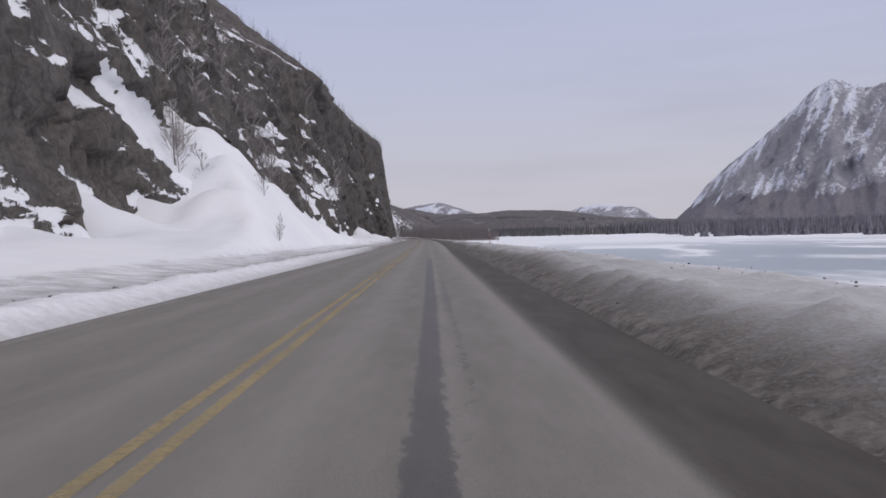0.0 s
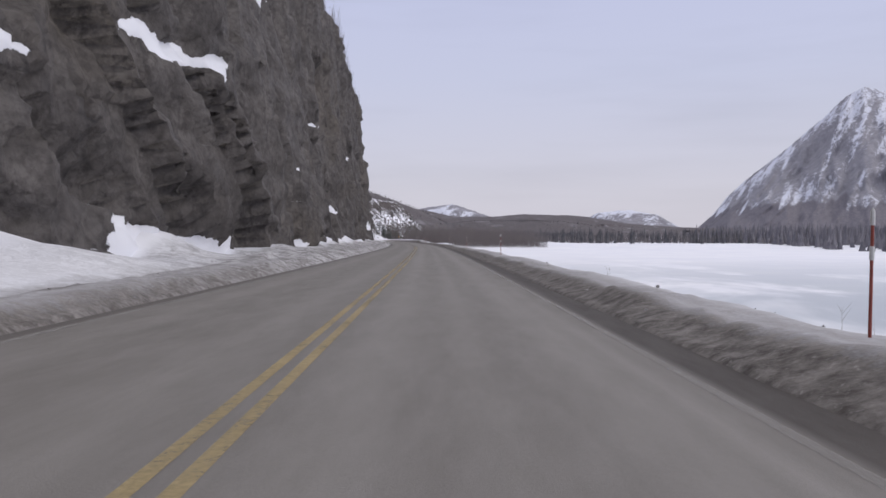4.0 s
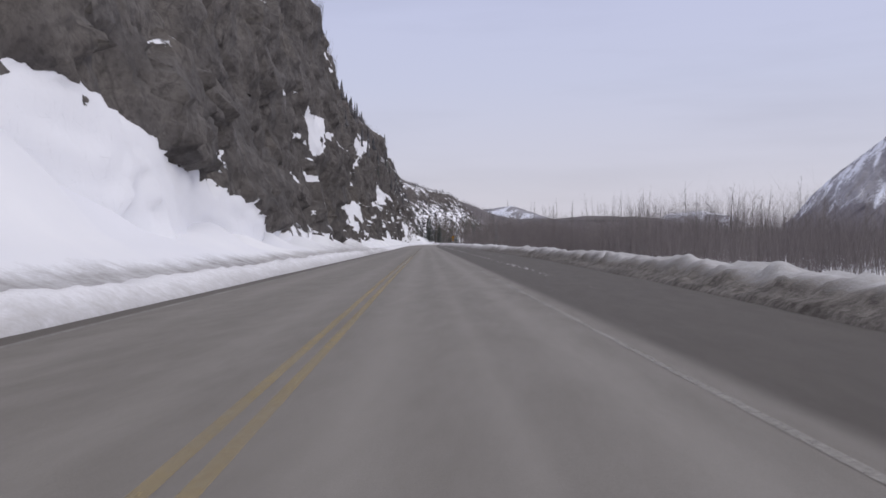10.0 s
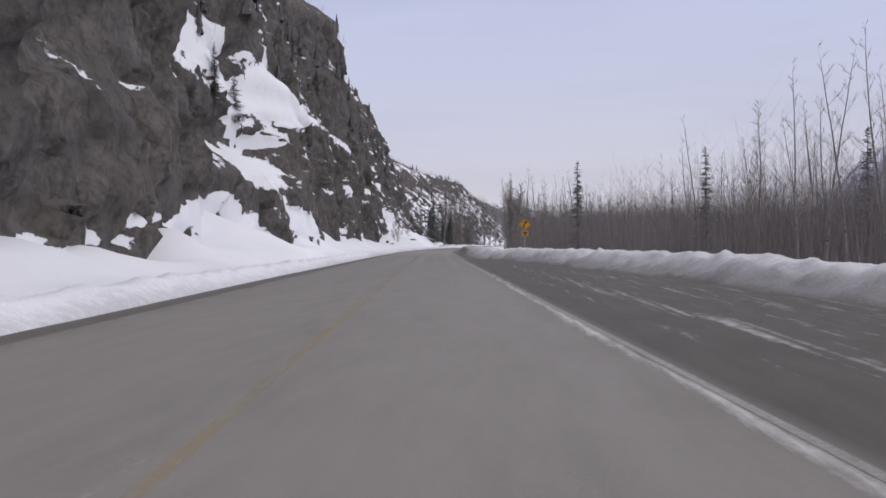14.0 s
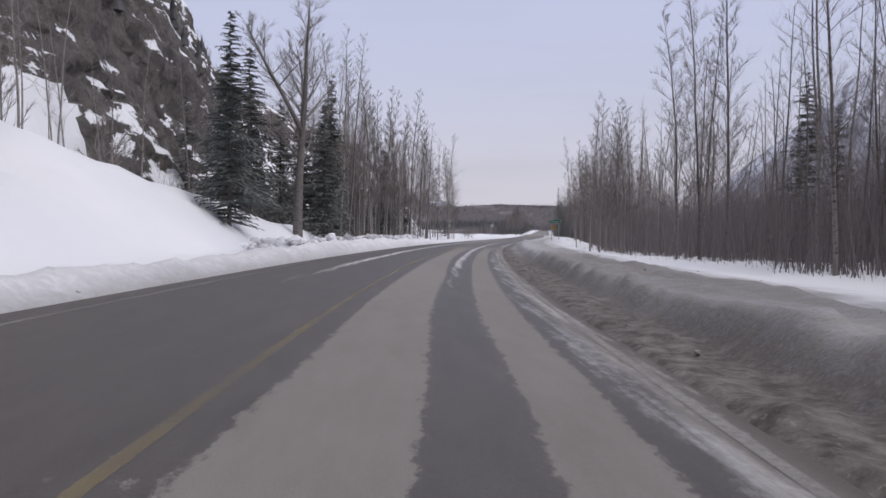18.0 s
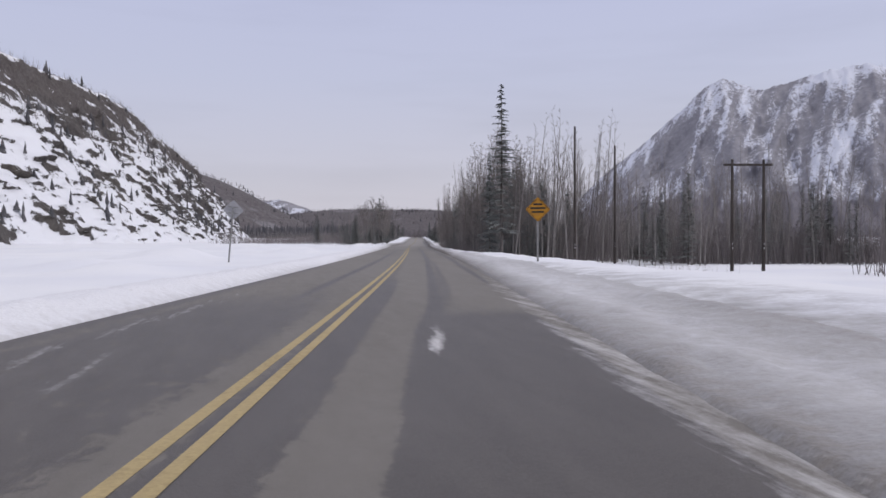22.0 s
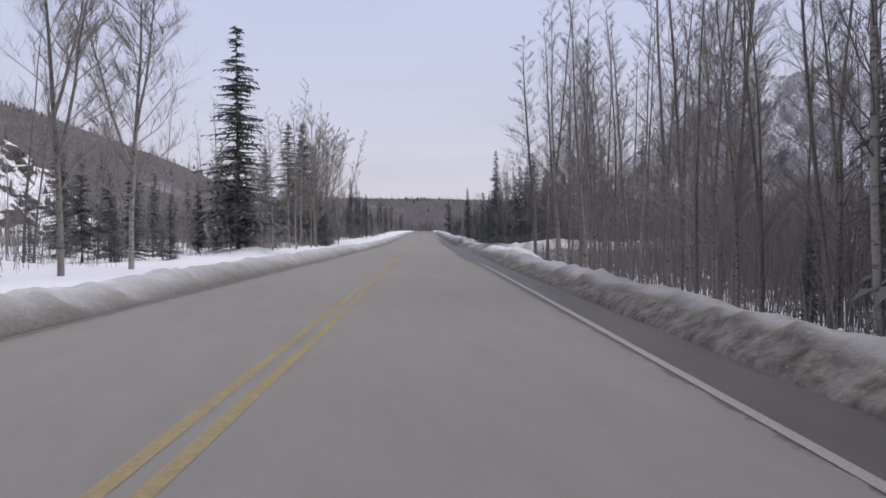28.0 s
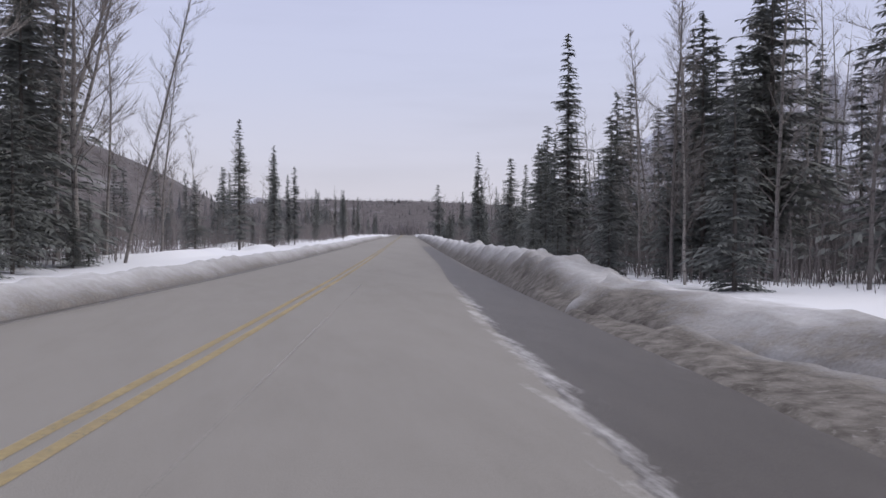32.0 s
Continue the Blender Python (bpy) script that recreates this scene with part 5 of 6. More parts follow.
mound("wooded_hill", 1830, -40, 260, 330, 47, "low rounded hill of bare woods ahead of the road", 271)
mound("wooded_hill", 1560, -330, 330, 270, 96, "long wooded hill left of the valley road", 281)

# ---- making things ----
rng = random.Random(7)


def height_at(s, u):
    return float(land(np.array([float(s)]), np.array([float(u)]))[0])


def spot(s, u, dz=0.0, turn=None, size=1.0, tilt=0.0):
    """A pose on the ground at s, u; turned with the road where turn is given, else at random."""
    x, y = lay(np.array(float(s)), np.array(float(u)))
    rz = heading(np.array(float(s))) + turn if turn is not None else rng.uniform(0, 360)
    return pose(float(x), float(y), height_at(s, u) + dz, tilt, 0, rz) @ Matrix.Diagonal((size, size, size, 1))


def part(name, data, material, parent, label="", m=None):
    """Links a bmesh or mesh as one mesh object under a thing or a part."""
    if isinstance(data, bmesh.types.BMesh):
        me = bpy.data.meshes.new(name)
        data.to_mesh(me)
        data.free()
    else:
        me = data
    if material and not me.materials:
        me.materials.append(material)
    ob = new(name, me)
    ob.parent = parent
    if m is not None:
        ob.matrix_basis = m
    if label:
        ob["label"] = label
    return ob


def thing(name, label, category, m=None, group="", kind=""):
    ob = tagged(new(name), label, category, group, kind)
    ob.empty_display_size = .3
    if m is not None:
        ob.matrix_basis = m
    return ob


class Tubes:
    """Collects tapered tubes along polylines into one mesh."""

    def __init__(self):
        self.v, self.f = [], []

    def add(self, pts, radii, sides=3, close=True):
        base = len(self.v)
        for k, (p, r) in enumerate(zip(pts, radii)):
            q = pts[min(k + 1, len(pts) - 1)] - pts[max(k - 1, 0)]
            a = q.cross(Vector((.31, .77, .12)))
            if a.length < 1e-6:
                a = Vector((1, 0, 0))
            a.normalize()
            b = q.normalized().cross(a)
            if k == len(pts) - 1 and close:
                self.v.append(p)
            else:
                for j in range(sides):
                    t = 2 * math.pi * j / sides
                    self.v.append(p + r * (math.cos(t) * a + math.sin(t) * b))
        last = len(pts) - 1
        for k in range(last):
            lo = base + k * sides
            for j in range(sides):
                n = (j + 1) % sides
                if k == last - 1 and close:
                    self.f.append((lo + j, lo + n, base + last * sides))
                else:
                    self.f.append((lo + j, lo + n, lo + sides + n, lo + sides + j))

    def sliver(self, p, q, w):
        """The thinnest twigs: one tapering blade."""
        k, side = len(self.v), (q - p).cross(Vector((.37, .61, .7))).normalized() * w
        self.v += [p - side, p + side, q]
        self.f.append((k, k + 1, k + 2))

    def mesh(self, name, mat, smooth=True):
        return raw_mesh(name, self.v, self.f, mat, smooth)


def branch_line(r, start, way, length, n, wander, lift):
    pts, p, d = [start.copy()], start.copy(), way.normalized()
    for _ in range(n):
        d = (d + Vector((r.uniform(-1, 1), r.uniform(-1, 1), r.uniform(-.6, .6) + lift)) * wander).normalized()
        p = p + d * (length / n)
        pts.append(p.copy())
    return pts


def bare_tree(seed, tall, girth, first, spread, limbs, twigs, fork=False, lean=0.0, fine=2, thick=1.0):
    """A leafless birch or poplar: a trunk, and a crown of limbs and twigs. Returns both meshes."""
    r = random.Random(seed)
    trunk, crown = Tubes(), Tubes()
    stems = [branch_line(r, Vector((0, 0, -.4)), Vector((lean, 0, 1)), tall + .4, 9, .05, .03)]
    if fork:
        p = stems[0][3]
        stems.append(branch_line(r, p, Vector((.35, .2, 1)), tall * .62, 6, .09, .05))
        stems.append(branch_line(r, stems[0][4], Vector((-.3, .3, 1)), tall * .5, 6, .1, .05))
    for k, st in enumerate(stems):
        g = girth * (1 if k == 0 else .55)
        trunk.add(st, [g * (1 - .93 * i / (len(st) - 1)) + .006 for i in range(len(st))], 7 if k == 0 else 5)
    for k, st in enumerate(stems):
        count = limbs if k == 0 else limbs // 2
        for b in range(count):
            f = (first if k == 0 else .25) + (1 - (first if k == 0 else .25)) * (b + r.random()) / count
            q = f * (len(st) - 1)
            i = min(int(q), len(st) - 2)
            p = st[i].lerp(st[i + 1], q - i)
            a = b * 2.4 + r.uniform(-.5, .5)
            up = r.uniform(.6, 1.6)
            ln = tall * spread * (1.2 - 1.0 * f) * r.uniform(.65, 1.25) * (1 if k == 0 else .7)
            limb = branch_line(r, p, Vector((math.cos(a), math.sin(a), up)), ln, 4, .24, .12)
            rad = max(.007, girth * .24 * (1.08 - f))
            crown.add(limb, [rad * (1 - .8 * j / 4) + .004 for j in range(5)], 3)
            for t in range(twigs):
                q2 = (.22 + .78 * (t + r.random()) / twigs) * 4
                j = min(int(q2), 3)
                p2 = limb[j].lerp(limb[j + 1], q2 - j)
                d2 = (limb[j + 1] - limb[j]).normalized() + Vector((r.uniform(-1, 1), r.uniform(-1, 1), r.uniform(-.2, .9))) * .8
                tw = branch_line(r, p2, d2, ln * r.uniform(.22, .42), 2, .2, .1)
                crown.sliver(tw[0], tw[2], .0065 * thick)
                for _ in range(fine):
                    p3 = tw[0].lerp(tw[2], r.uniform(.4, 1))
                    d3 = (tw[2] - tw[1]).normalized() + Vector((r.uniform(-1, 1), r.uniform(-1, 1), r.uniform(-.3, .8))) * .8
                    crown.sliver(p3, p3 + d3.normalized() * ln * r.uniform(.18, .40), .0042 * thick)
    return trunk.mesh("trunk", M_BARK), crown.mesh("crown", M_TWIG)


def spruce_tree(seed, tall, girth, wide, start=.08, ragged=.3, step_z=.30):
    """A spruce: a straight trunk, and whorls of drooping, fringed boughs."""
    r = random.Random(seed)
    trunk = Tubes()
    trunk.add([Vector((0, 0, -.4)), Vector((.02, .01, tall * .5)), Vector((0, 0, tall))], [girth, girth * .6, .01], 6)
    v, f = [], []
    z = tall * start
    while z < tall * .985:
        t = z / tall
        span = wide * (1 - t) ** .82 * (1 + .25 * math.sin(z * 3.1 + seed)) + .10
        count = 11 if t < .75 else 7
        for b in range(count):
            if r.random() < .10:
                continue
            a = r.uniform(0, 2 * math.pi)
            ln = span * r.uniform(1 - ragged, 1.12)
            droop = r.uniform(.15, .45) * (1 - t * .6)
            c, s = math.cos(a), math.sin(a)
            zz = z + r.uniform(-.12, .12)
            # a drooping spine fringed with narrow sprays of needles
            k = len(v)
            at = lambda q: (q * ln, zz + ln * (.12 * q - droop * q * q) + .14 * ln * max(0, q - .7))
            (x0, z0), (x1, z1) = at(.05), at(1.0)
            v += [(x0 * c, x0 * s, z0 + .03), (x0 * c, x0 * s, z0 - .05), (x1 * c, x1 * s, z1)]
            f.append((k, k + 1, k + 2))
            for j in range(5):
                q = .16 + .19 * j + r.uniform(-.05, .05)
                x0, z0 = at(q)
                for sd in (-1, 1):
                    reach = (.10 + .30 * ln * (1 - .55 * q)) * r.uniform(.55, 1.2)
                    fwd, out, wide_b = reach * .75, sd * reach * .7, .045 + .040 * ln
                    x1, drop = x0 + fwd, reach * r.uniform(.15, .6)
                    k = len(v)
                    v += [((x0 - wide_b) * c, (x0 - wide_b) * s, z0 + .015), ((x0 + wide_b) * c, (x0 + wide_b) * s, z0 - .02), (x1 * c - out * s, x1 * s + out * c, z0 - drop)]
                    f.append((k, k + 1, k + 2))
        z += step_z * (1 - .35 * t) * r.uniform(.8, 1.2)
    return trunk.mesh("trunk", M_SBARK), raw_mesh("crown", v, f, M_NEEDLE)


TREES, THIN = {}, {}


def kinds(key, name, label, category, pairs):
    TREES[key] = (name, label, category, pairs, {})


GROUPS = {"tree": "bare trees along the road", "spruce": "spruces along the road", "shrub": "bare shrubs on the snow slopes"}


def plant(key, m, which=None, label=None, group=""):
    """Sets one tree of a kind at a pose, copying the first of its shape."""
    name, text, category, pairs, made = TREES[key]
    i = rng.randrange(len(pairs)) if which is None else which
    if i not in made:
        ob = thing(name, text, category, m, group or GROUPS[category])
        part("trunk", pairs[i][0], None, ob)
        part("crown", pairs[i][1], None, ob)
        made[i] = ob
    else:
        src = made[i]
        keep = src.matrix_basis.copy()
        src.matrix_basis = Matrix()
        ob = copy_thing(src, m)
        src.matrix_basis = keep
    if label:
        ob["label"] = label
    return ob


kinds("birch", "birch_tree", "leafless grey-barked birch with fine upright twigs, standing in snow", "tree",
      [bare_tree(11 + k, 10.0, .055, .18, .18, 40, 11, fine=7, thick=.62) for k in range(5)])
kinds("poplar", "poplar_tree", "tall leafless poplar with a pale bare trunk and a thin crown", "tree",
      [bare_tree(31 + k, 12.0, .066, .22, .135, 42, 11, fine=7, lean=.02 * k, thick=.62) for k in range(4)])
kinds("oldpoplar", "cottonwood_tree", "large old leafless cottonwood with thick forked limbs", "tree",
      [bare_tree(51 + k, 11.5, .24, .3, .27, 30, 12, True, fine=8) for k in range(2)])
kinds("bushy", "birch_tree", "leafless birch with a wide spray of drooping twigs", "tree",
      [bare_tree(61 + k, 8.0, .07, .22, .27, 30, 12, True, fine=9) for k in range(3)])
kinds("sapling", "bare_shrub", "thin leafless shrub rooted on the snowy slope", "shrub",
      [bare_tree(71 + k, 2.2, .022, .03, .42, 18, 6, fine=4, thick=1.7) for k in range(4)])
kinds("ledge", "bare_shrub", "thin leafless birch clinging to a ledge of the cliff", "shrub",
      [bare_tree(81 + k, 3.4, .045, .15, .34, 16, 7, fine=4, thick=2.6) for k in range(3)])
for _, crown_mesh in TREES["ledge"][3]:
    crown_mesh.materials[0] = M_FROST
kinds("spruce", "spruce_tree", "dark green spruce with drooping ragged boughs, its foot in snow", "spruce",
      [spruce_tree(91 + k, 9.0, .11, 1.65 + .14 * k, .03 + .03 * k) for k in range(4)])
kinds("thinspruce", "spruce_tree", "slender dark spruce with a narrow knotted crown", "spruce",
      [spruce_tree(101 + k, 9.0, .09, 1.15, .10, .45) for k in range(4)])
kinds("openspruce", "spruce_tree", "tall ragged spruce with open whorls of boughs", "spruce",
      [spruce_tree(117, 9.0, .10, 1.25, .14, .6, .46)])


BACK = {}


THIN["birch"] = [bare_tree(211 + k, 10.0, .055, .18, .19, 21, 7, fine=3, thick=1.0) for k in range(3)]
THIN["poplar"] = [bare_tree(231 + k, 12.0, .064, .22, .145, 21, 7, fine=3, thick=1.0) for k in range(3)]
THIN["bushy"] = THIN["birch"]
THIN["spruce"] = [spruce_tree(241 + k, 9.0, .1, 1.7, .04, .35, .42) for k in range(2)]
THIN["thinspruce"] = [spruce_tree(251 + k, 9.0, .09, 1.2, .10, .45, .42) for k in range(2)]


def wood(key, s0, s1, u0, u1, count, lo, hi, near=12.5):
    """Trees strewn over a stretch; those far back from the road are kept for the joined woods."""
    for _ in range(count):
        s, u = rng.uniform(s0, s1), rng.uniform(u0, u1)
        m = spot(s, u, -.05, None, rng.uniform(lo, hi))
        if abs(u) < near:
            plant(key, m)
        else:
            BACK.setdefault((key, int(s // 90)), []).append((rng.randrange(len(THIN[key])), m))


def join_back():
    """The trees further in, joined into stretches of wood."""
    for (key, _), rows in BACK.items():
        co, faces, mats, base = [], [], [], 0
        for i, m in rows:
            for slot, me in enumerate(THIN[key][i]):
                n = len(me.vertices)
                v = np.empty(n * 3, np.float32)
                me.vertices.foreach_get("co", v)
                v = v.reshape(-1, 3) @ np.array(m.to_3x3()).T + np.array(m.translation)
                co.append(v)
                f = [tuple(base + k for k in p.vertices) for p in me.polygons]
                faces += f
                mats += [slot] * len(f)
                base += n
        me = bpy.data.meshes.new("back_woods")
        me.from_pydata(np.concatenate(co).tolist(), [], faces)
        for src in THIN[key][0]:
            me.materials.append(src.materials[0])
        me.polygons.foreach_set("material_index", mats)
        me.update()
        spruce = "spruce" in key
        tagged(new("back_woods", me), "dark spruces standing deeper in the roadside wood" if spruce else "leafless trees standing deeper in the roadside wood", "woods", kind="stuff")


# woods of the river flat, beyond the lay-by
for row in range(3):
    wood("poplar", 480 - row * 8, 640, 12 + row * 6, 16 + row * 7, 36, .48, .74)
wood("birch", 480, 640, 11, 30, 80, .5, .76)
wood("thinspruce", 500, 640, 13, 28, 8, .45, .7)
wood("birch", 440, 500, 28, 52, 60, .55, .85)
wood("poplar", 450, 560, 28, 52, 50, .55, .85)
plant("thinspruce", spot(592, 14.0, 0, None, .95))
# woods on the inside of the bend
wood("birch", 640, 790, 10.2, 18, 80, .75, 1.15)
wood("poplar", 640, 790, 10.2, 20, 66, .75, 1.12)
wood("thinspruce", 668, 716, 14, 22, 8, .7, 1.15)
plant("thinspruce", spot(665, 11.6, 0, None, 1.4), 1)
plant("spruce", spot(671, 12.6, 0, None, 1.05), 0)
plant("thinspruce", spot(678, 14.5, 0, None, 1.1), 2)
plant("oldpoplar", spot(658, 12.4, 0, None, .95))
wood("thinspruce", 776, 816, 14, 26, 18, .5, .9, 0)
wood("spruce", 660, 712, 16, 30, 22, .65, 1.05, 0)
wood("birch", 655, 720, 13, 26, 46, .8, 1.15, 0)
wood("poplar", 776, 804, 9.2, 20, 34, .85, 1.2)
wood("birch", 720, 804, 8.6, 14, 32, .75, 1.1)
wood("poplar", 784, 806, 9.6, 22, 26, .85, 1.15, 0)
wood("birch", 786, 808, 10, 22, 16, .8, 1.1, 0)
wood("poplar", 827, 836, 15, 19, 9, .75, 1.0, 0)
wood("poplar", 886, 930, 13, 26, 26, .8, 1.05, 0)
wood("poplar", 806, 850, 24, 40, 18, .7, 1.0)
wood("birch", 806, 860, 22, 40, 16, .6, .95)
# woods behind the poles and down to the drive
wood("poplar", 880, 912, 21, 46, 70, .75, 1.05, 0)
wood("birch", 876, 912, 20, 46, 125, .7, 1.0, 0)
wood("thinspruce", 878, 912, 22, 46, 34, .55, .95, 0)
wood("spruce", 886, 930, 12, 22, 18, .6, 1.0, 0)
wood("poplar", 884, 915, 8.6, 22, 22, 1.0, 1.4)
wood("birch", 884, 915, 8.0, 20, 16, .95, 1.35)
wood("poplar", 890, 1030, 8.0, 18, 56, .8, 1.15)
wood("poplar", 912, 950, 9.5, 20, 40, 1.0, 1.35, 0)
wood("thinspruce", 912, 950, 10, 20, 20, .9, 1.3, 0)
wood("birch", 890, 1030, 7.4, 16, 56, .7, 1.1)
wood("thinspruce", 886, 1004, 9.4, 17, 46, .8, 1.3)
wood("spruce", 888, 1000, 10.2, 18, 30, .75, 1.2)
wood("poplar", 900, 1030, 7.4, 11, 24, .95, 1.25)
wood("spruce", 888, 1006, 8.4, 14, 26, .25, .5)
plant("openspruce", spot(866, 6.9, 0, None, 1.35), 0, "tall ragged spruce with open whorls of boughs, its foot in snow")
plant("thinspruce", spot(886, 8.0, 0, None, 1.2), 2)
wood("poplar", 1000, 1034, 7.0, 13, 22, .85, 1.15)
wood("birch", 1000, 1034, 6.8, 12, 16, .8, 1.1)
wood("spruce", 936, 1002, 9.6, 20, 30, .9, 1.4)
wood("birch", 884, 922, 8.6, 22, 40, .9, 1.3)
wood("poplar", 884, 930, 9.0, 22, 26, .95, 1.3)
wood("birch", 905, 990, 8.4, 16, 34, .9, 1.3)
# spruces past the drive
wood("spruce", 1060, 1100, 11.5, 24, 24, .7, 1.15)
wood("birch", 1058, 1104, 10.5, 24, 26, .8, 1.1)
for s, u, k in ((1083, 9.8, 1.28), (1068, 10.9, .92), (1066, 11.9, .93), (1069, 18.1, 1.2), (1107, 7.7, .95), (1160, 6.2, .95), (1062, 13.5, 1.05), (1058, 16.0, 1.12), (1075, 12.5, .9), (1092, 10.5, .75), (1055, 20, 1.1)):
    plant(rng.choice(("spruce", "thinspruce")), spot(s, u, 0, None, k))
wood("spruce", 1058, 1200, 7.0, 14, 46, .25, .55)
wood("thinspruce", 1070, 1240, 7.0, 20, 44, .5, .95)
wood("spruce", 1090, 1260, 8.0, 22, 24, .5, .8)
wood("birch", 1060, 1200, 8, 24, 26, .6, .95)
wood("poplar", 1050, 1110, 14, 30, 14, .7, 1.0)
# left of the road: below the bend
plant("oldpoplar", spot(716, -8.6, 0, None, 1.25), 0)
plant("spruce", spot(707, -9.4, 0, None, 1.1), 0)
plant("spruce", spot(710.5, -10.8, 0, None, .85), 2)
plant("spruce", spot(720.5, -8.2, 0, None, 1.0), 1)
plant("thinspruce", spot(725.5, -9.0, 0, None, 1.25), 3)
plant("spruce", spot(729, -10.5, 0, None, 1.1), 3)
wood("poplar", 726, 776, -14, -7.6, 40, .9, 1.35)
wood("birch", 732, 778, -16, -6.8, 36, .85, 1.3)
for s, u in ((767, -6.2), (763, -6.8), (760, -7.2), (757, -7.0), (771, -6.6), (775, -7.4)):
    plant("birch", spot(s, u, 0, None, rng.uniform(1.1, 1.35)))
wood("spruce", 714, 772, -20, -10, 22, .7, 1.25)
wood("thinspruce", 722, 776, -18, -9.5, 12, .8, 1.3)
wood("poplar", 688, 730, -24, -12, 22, .45, .75)
# left woods of the last stretch
plant("bushy", spot(968, -7.6, 0, None, 1.15), 0)
plant("bushy", spot(971, -9.0, 0, None, 1.1), 1)
plant("spruce", spot(978, -8.6, 0, None, .72), 1)
plant("birch", spot(984, -8.0, 0, None, .8))
plant("spruce", spot(1032, -9.4, 0, None, 1.42), 2, "full dark green spruce standing alone beside the snow bank")
plant("bushy", spot(1008, -8.3, 0, None, 1.25), 0)
plant("bushy", spot(1011, -7.6, 0, None, 1.2), 2)
plant("birch", spot(1006, -10.2, 0, None, 1.05))
plant("birch", spot(1061, -10.5, 0, None, 1.5))
plant("bushy", spot(1063, -9.4, 0, None, 1.6), 1)
plant("spruce", spot(1066, -12.5, 0, None, 1.35), 3)
plant("spruce", spot(1060, -13.5, 0, None, 1.0), 0)
plant("poplar", spot(1078, -13.7, 0, None, 1.15))
plant("poplar", spot(1076, -10.2, 0, None, .95))
plant("thinspruce", spot(1078, -13.0, 0, None, 1.55), 1)
for s, u, k in ((1047, -8.6, 1.1), (1050, -9.6, 1.05), (1044, -9.8, 1.0), (1053, -8.4, .9)):
    plant("birch", spot(s, u, 0, None, k))
plant("birch", spot(1118, -11.5, 0, None, .85))
for key, s, u, k in (("spruce", 1070, -10.6, 1.1), ("bushy", 1071, -9.2, 1.65), ("birch", 1073.5, -11.0, 1.5), ("spruce", 1067, -9.4, .62), ("spruce", 1074, -12.2, 1.5), ("birch", 1081, -9.6, 1.0), ("birch", 1103, -11.0, .88), ("spruce", 1064, -8.6, .4), ("bushy", 1058, -8.6, 1.1)):
    plant(key, spot(s, u, 0, None, k))
x, y = lay(np.array(1073.0), np.array(-8.4))
plant("poplar", pose(float(x), float(y), height_at(1073, -8.4), 2, 9, heading(np.array(1073.0))) @ Matrix.Diagonal((.9, .9, 1.05, 1)), 3, "leaning weathered poplar trunk beside the snow bank")
wood("spruce", 985, 1110, -15, -8.5, 40, .22, .5)
wood("bushy", 990, 1060, -18, -11, 12, .8, 1.15)
wood("spruce", 985, 1120, -26, -12, 26, .5, .95)
wood("birch", 1000, 1120, -24, -11, 24, .6, 1.0)
wood("thinspruce", 1090, 1300, -22, -8, 50, .5, 1.0)
wood("birch", 1090, 1260, -20, -9, 20, .5, .85)
plant("thinspruce", spot(1225, -13, 0, None, 1.2))
# brush rooted on the fans and ledges
for s, u, k in ((62, -11.5, 1.0), (66, -12.5, 1.25), (74, -12.2, 1.2), (90, -14, 1.3), (52, -8.5, .8), (118, -12.5, 1.2), (121, -13, 1.4), (140, -12, 1.3), (386, -12, .9), (380, -9.5, .5), (684, -12.5, 1.6), (688, -14, 1.8), (692, -12, 1.5), (696, -15, 1.9), (702, -17, 2.0), (707, -15, 1.7), (712, -18, 2.2), (716, -15, 1.8), (365, -8.2, .6)):
    plant("sapling", spot(s, u, 0, None, k))
plant("spruce", spot(805, -12.5, 0, None, .42))
for s, u, k in ((795, -6.6, .8), (797, -7.4, .9), (792, -7.0, .7), (800, -8.5, .8), (788, -8.8, 1.0), (782, -9.5, 1.1)):
    plant("sapling", spot(s, u, 0, None, k))


for s, u, k in ((1074, 9.6, .7), (1082, 12, .95), (1088, 9.4, .75), (1094, 11, 1.0), (1102, 9.8, .85), (1108, 13, 1.05), (1079, 15, .9), (1069, 13.5, .8)):
    plant("spruce", spot(s, u, -.05, None, k))
join_back()

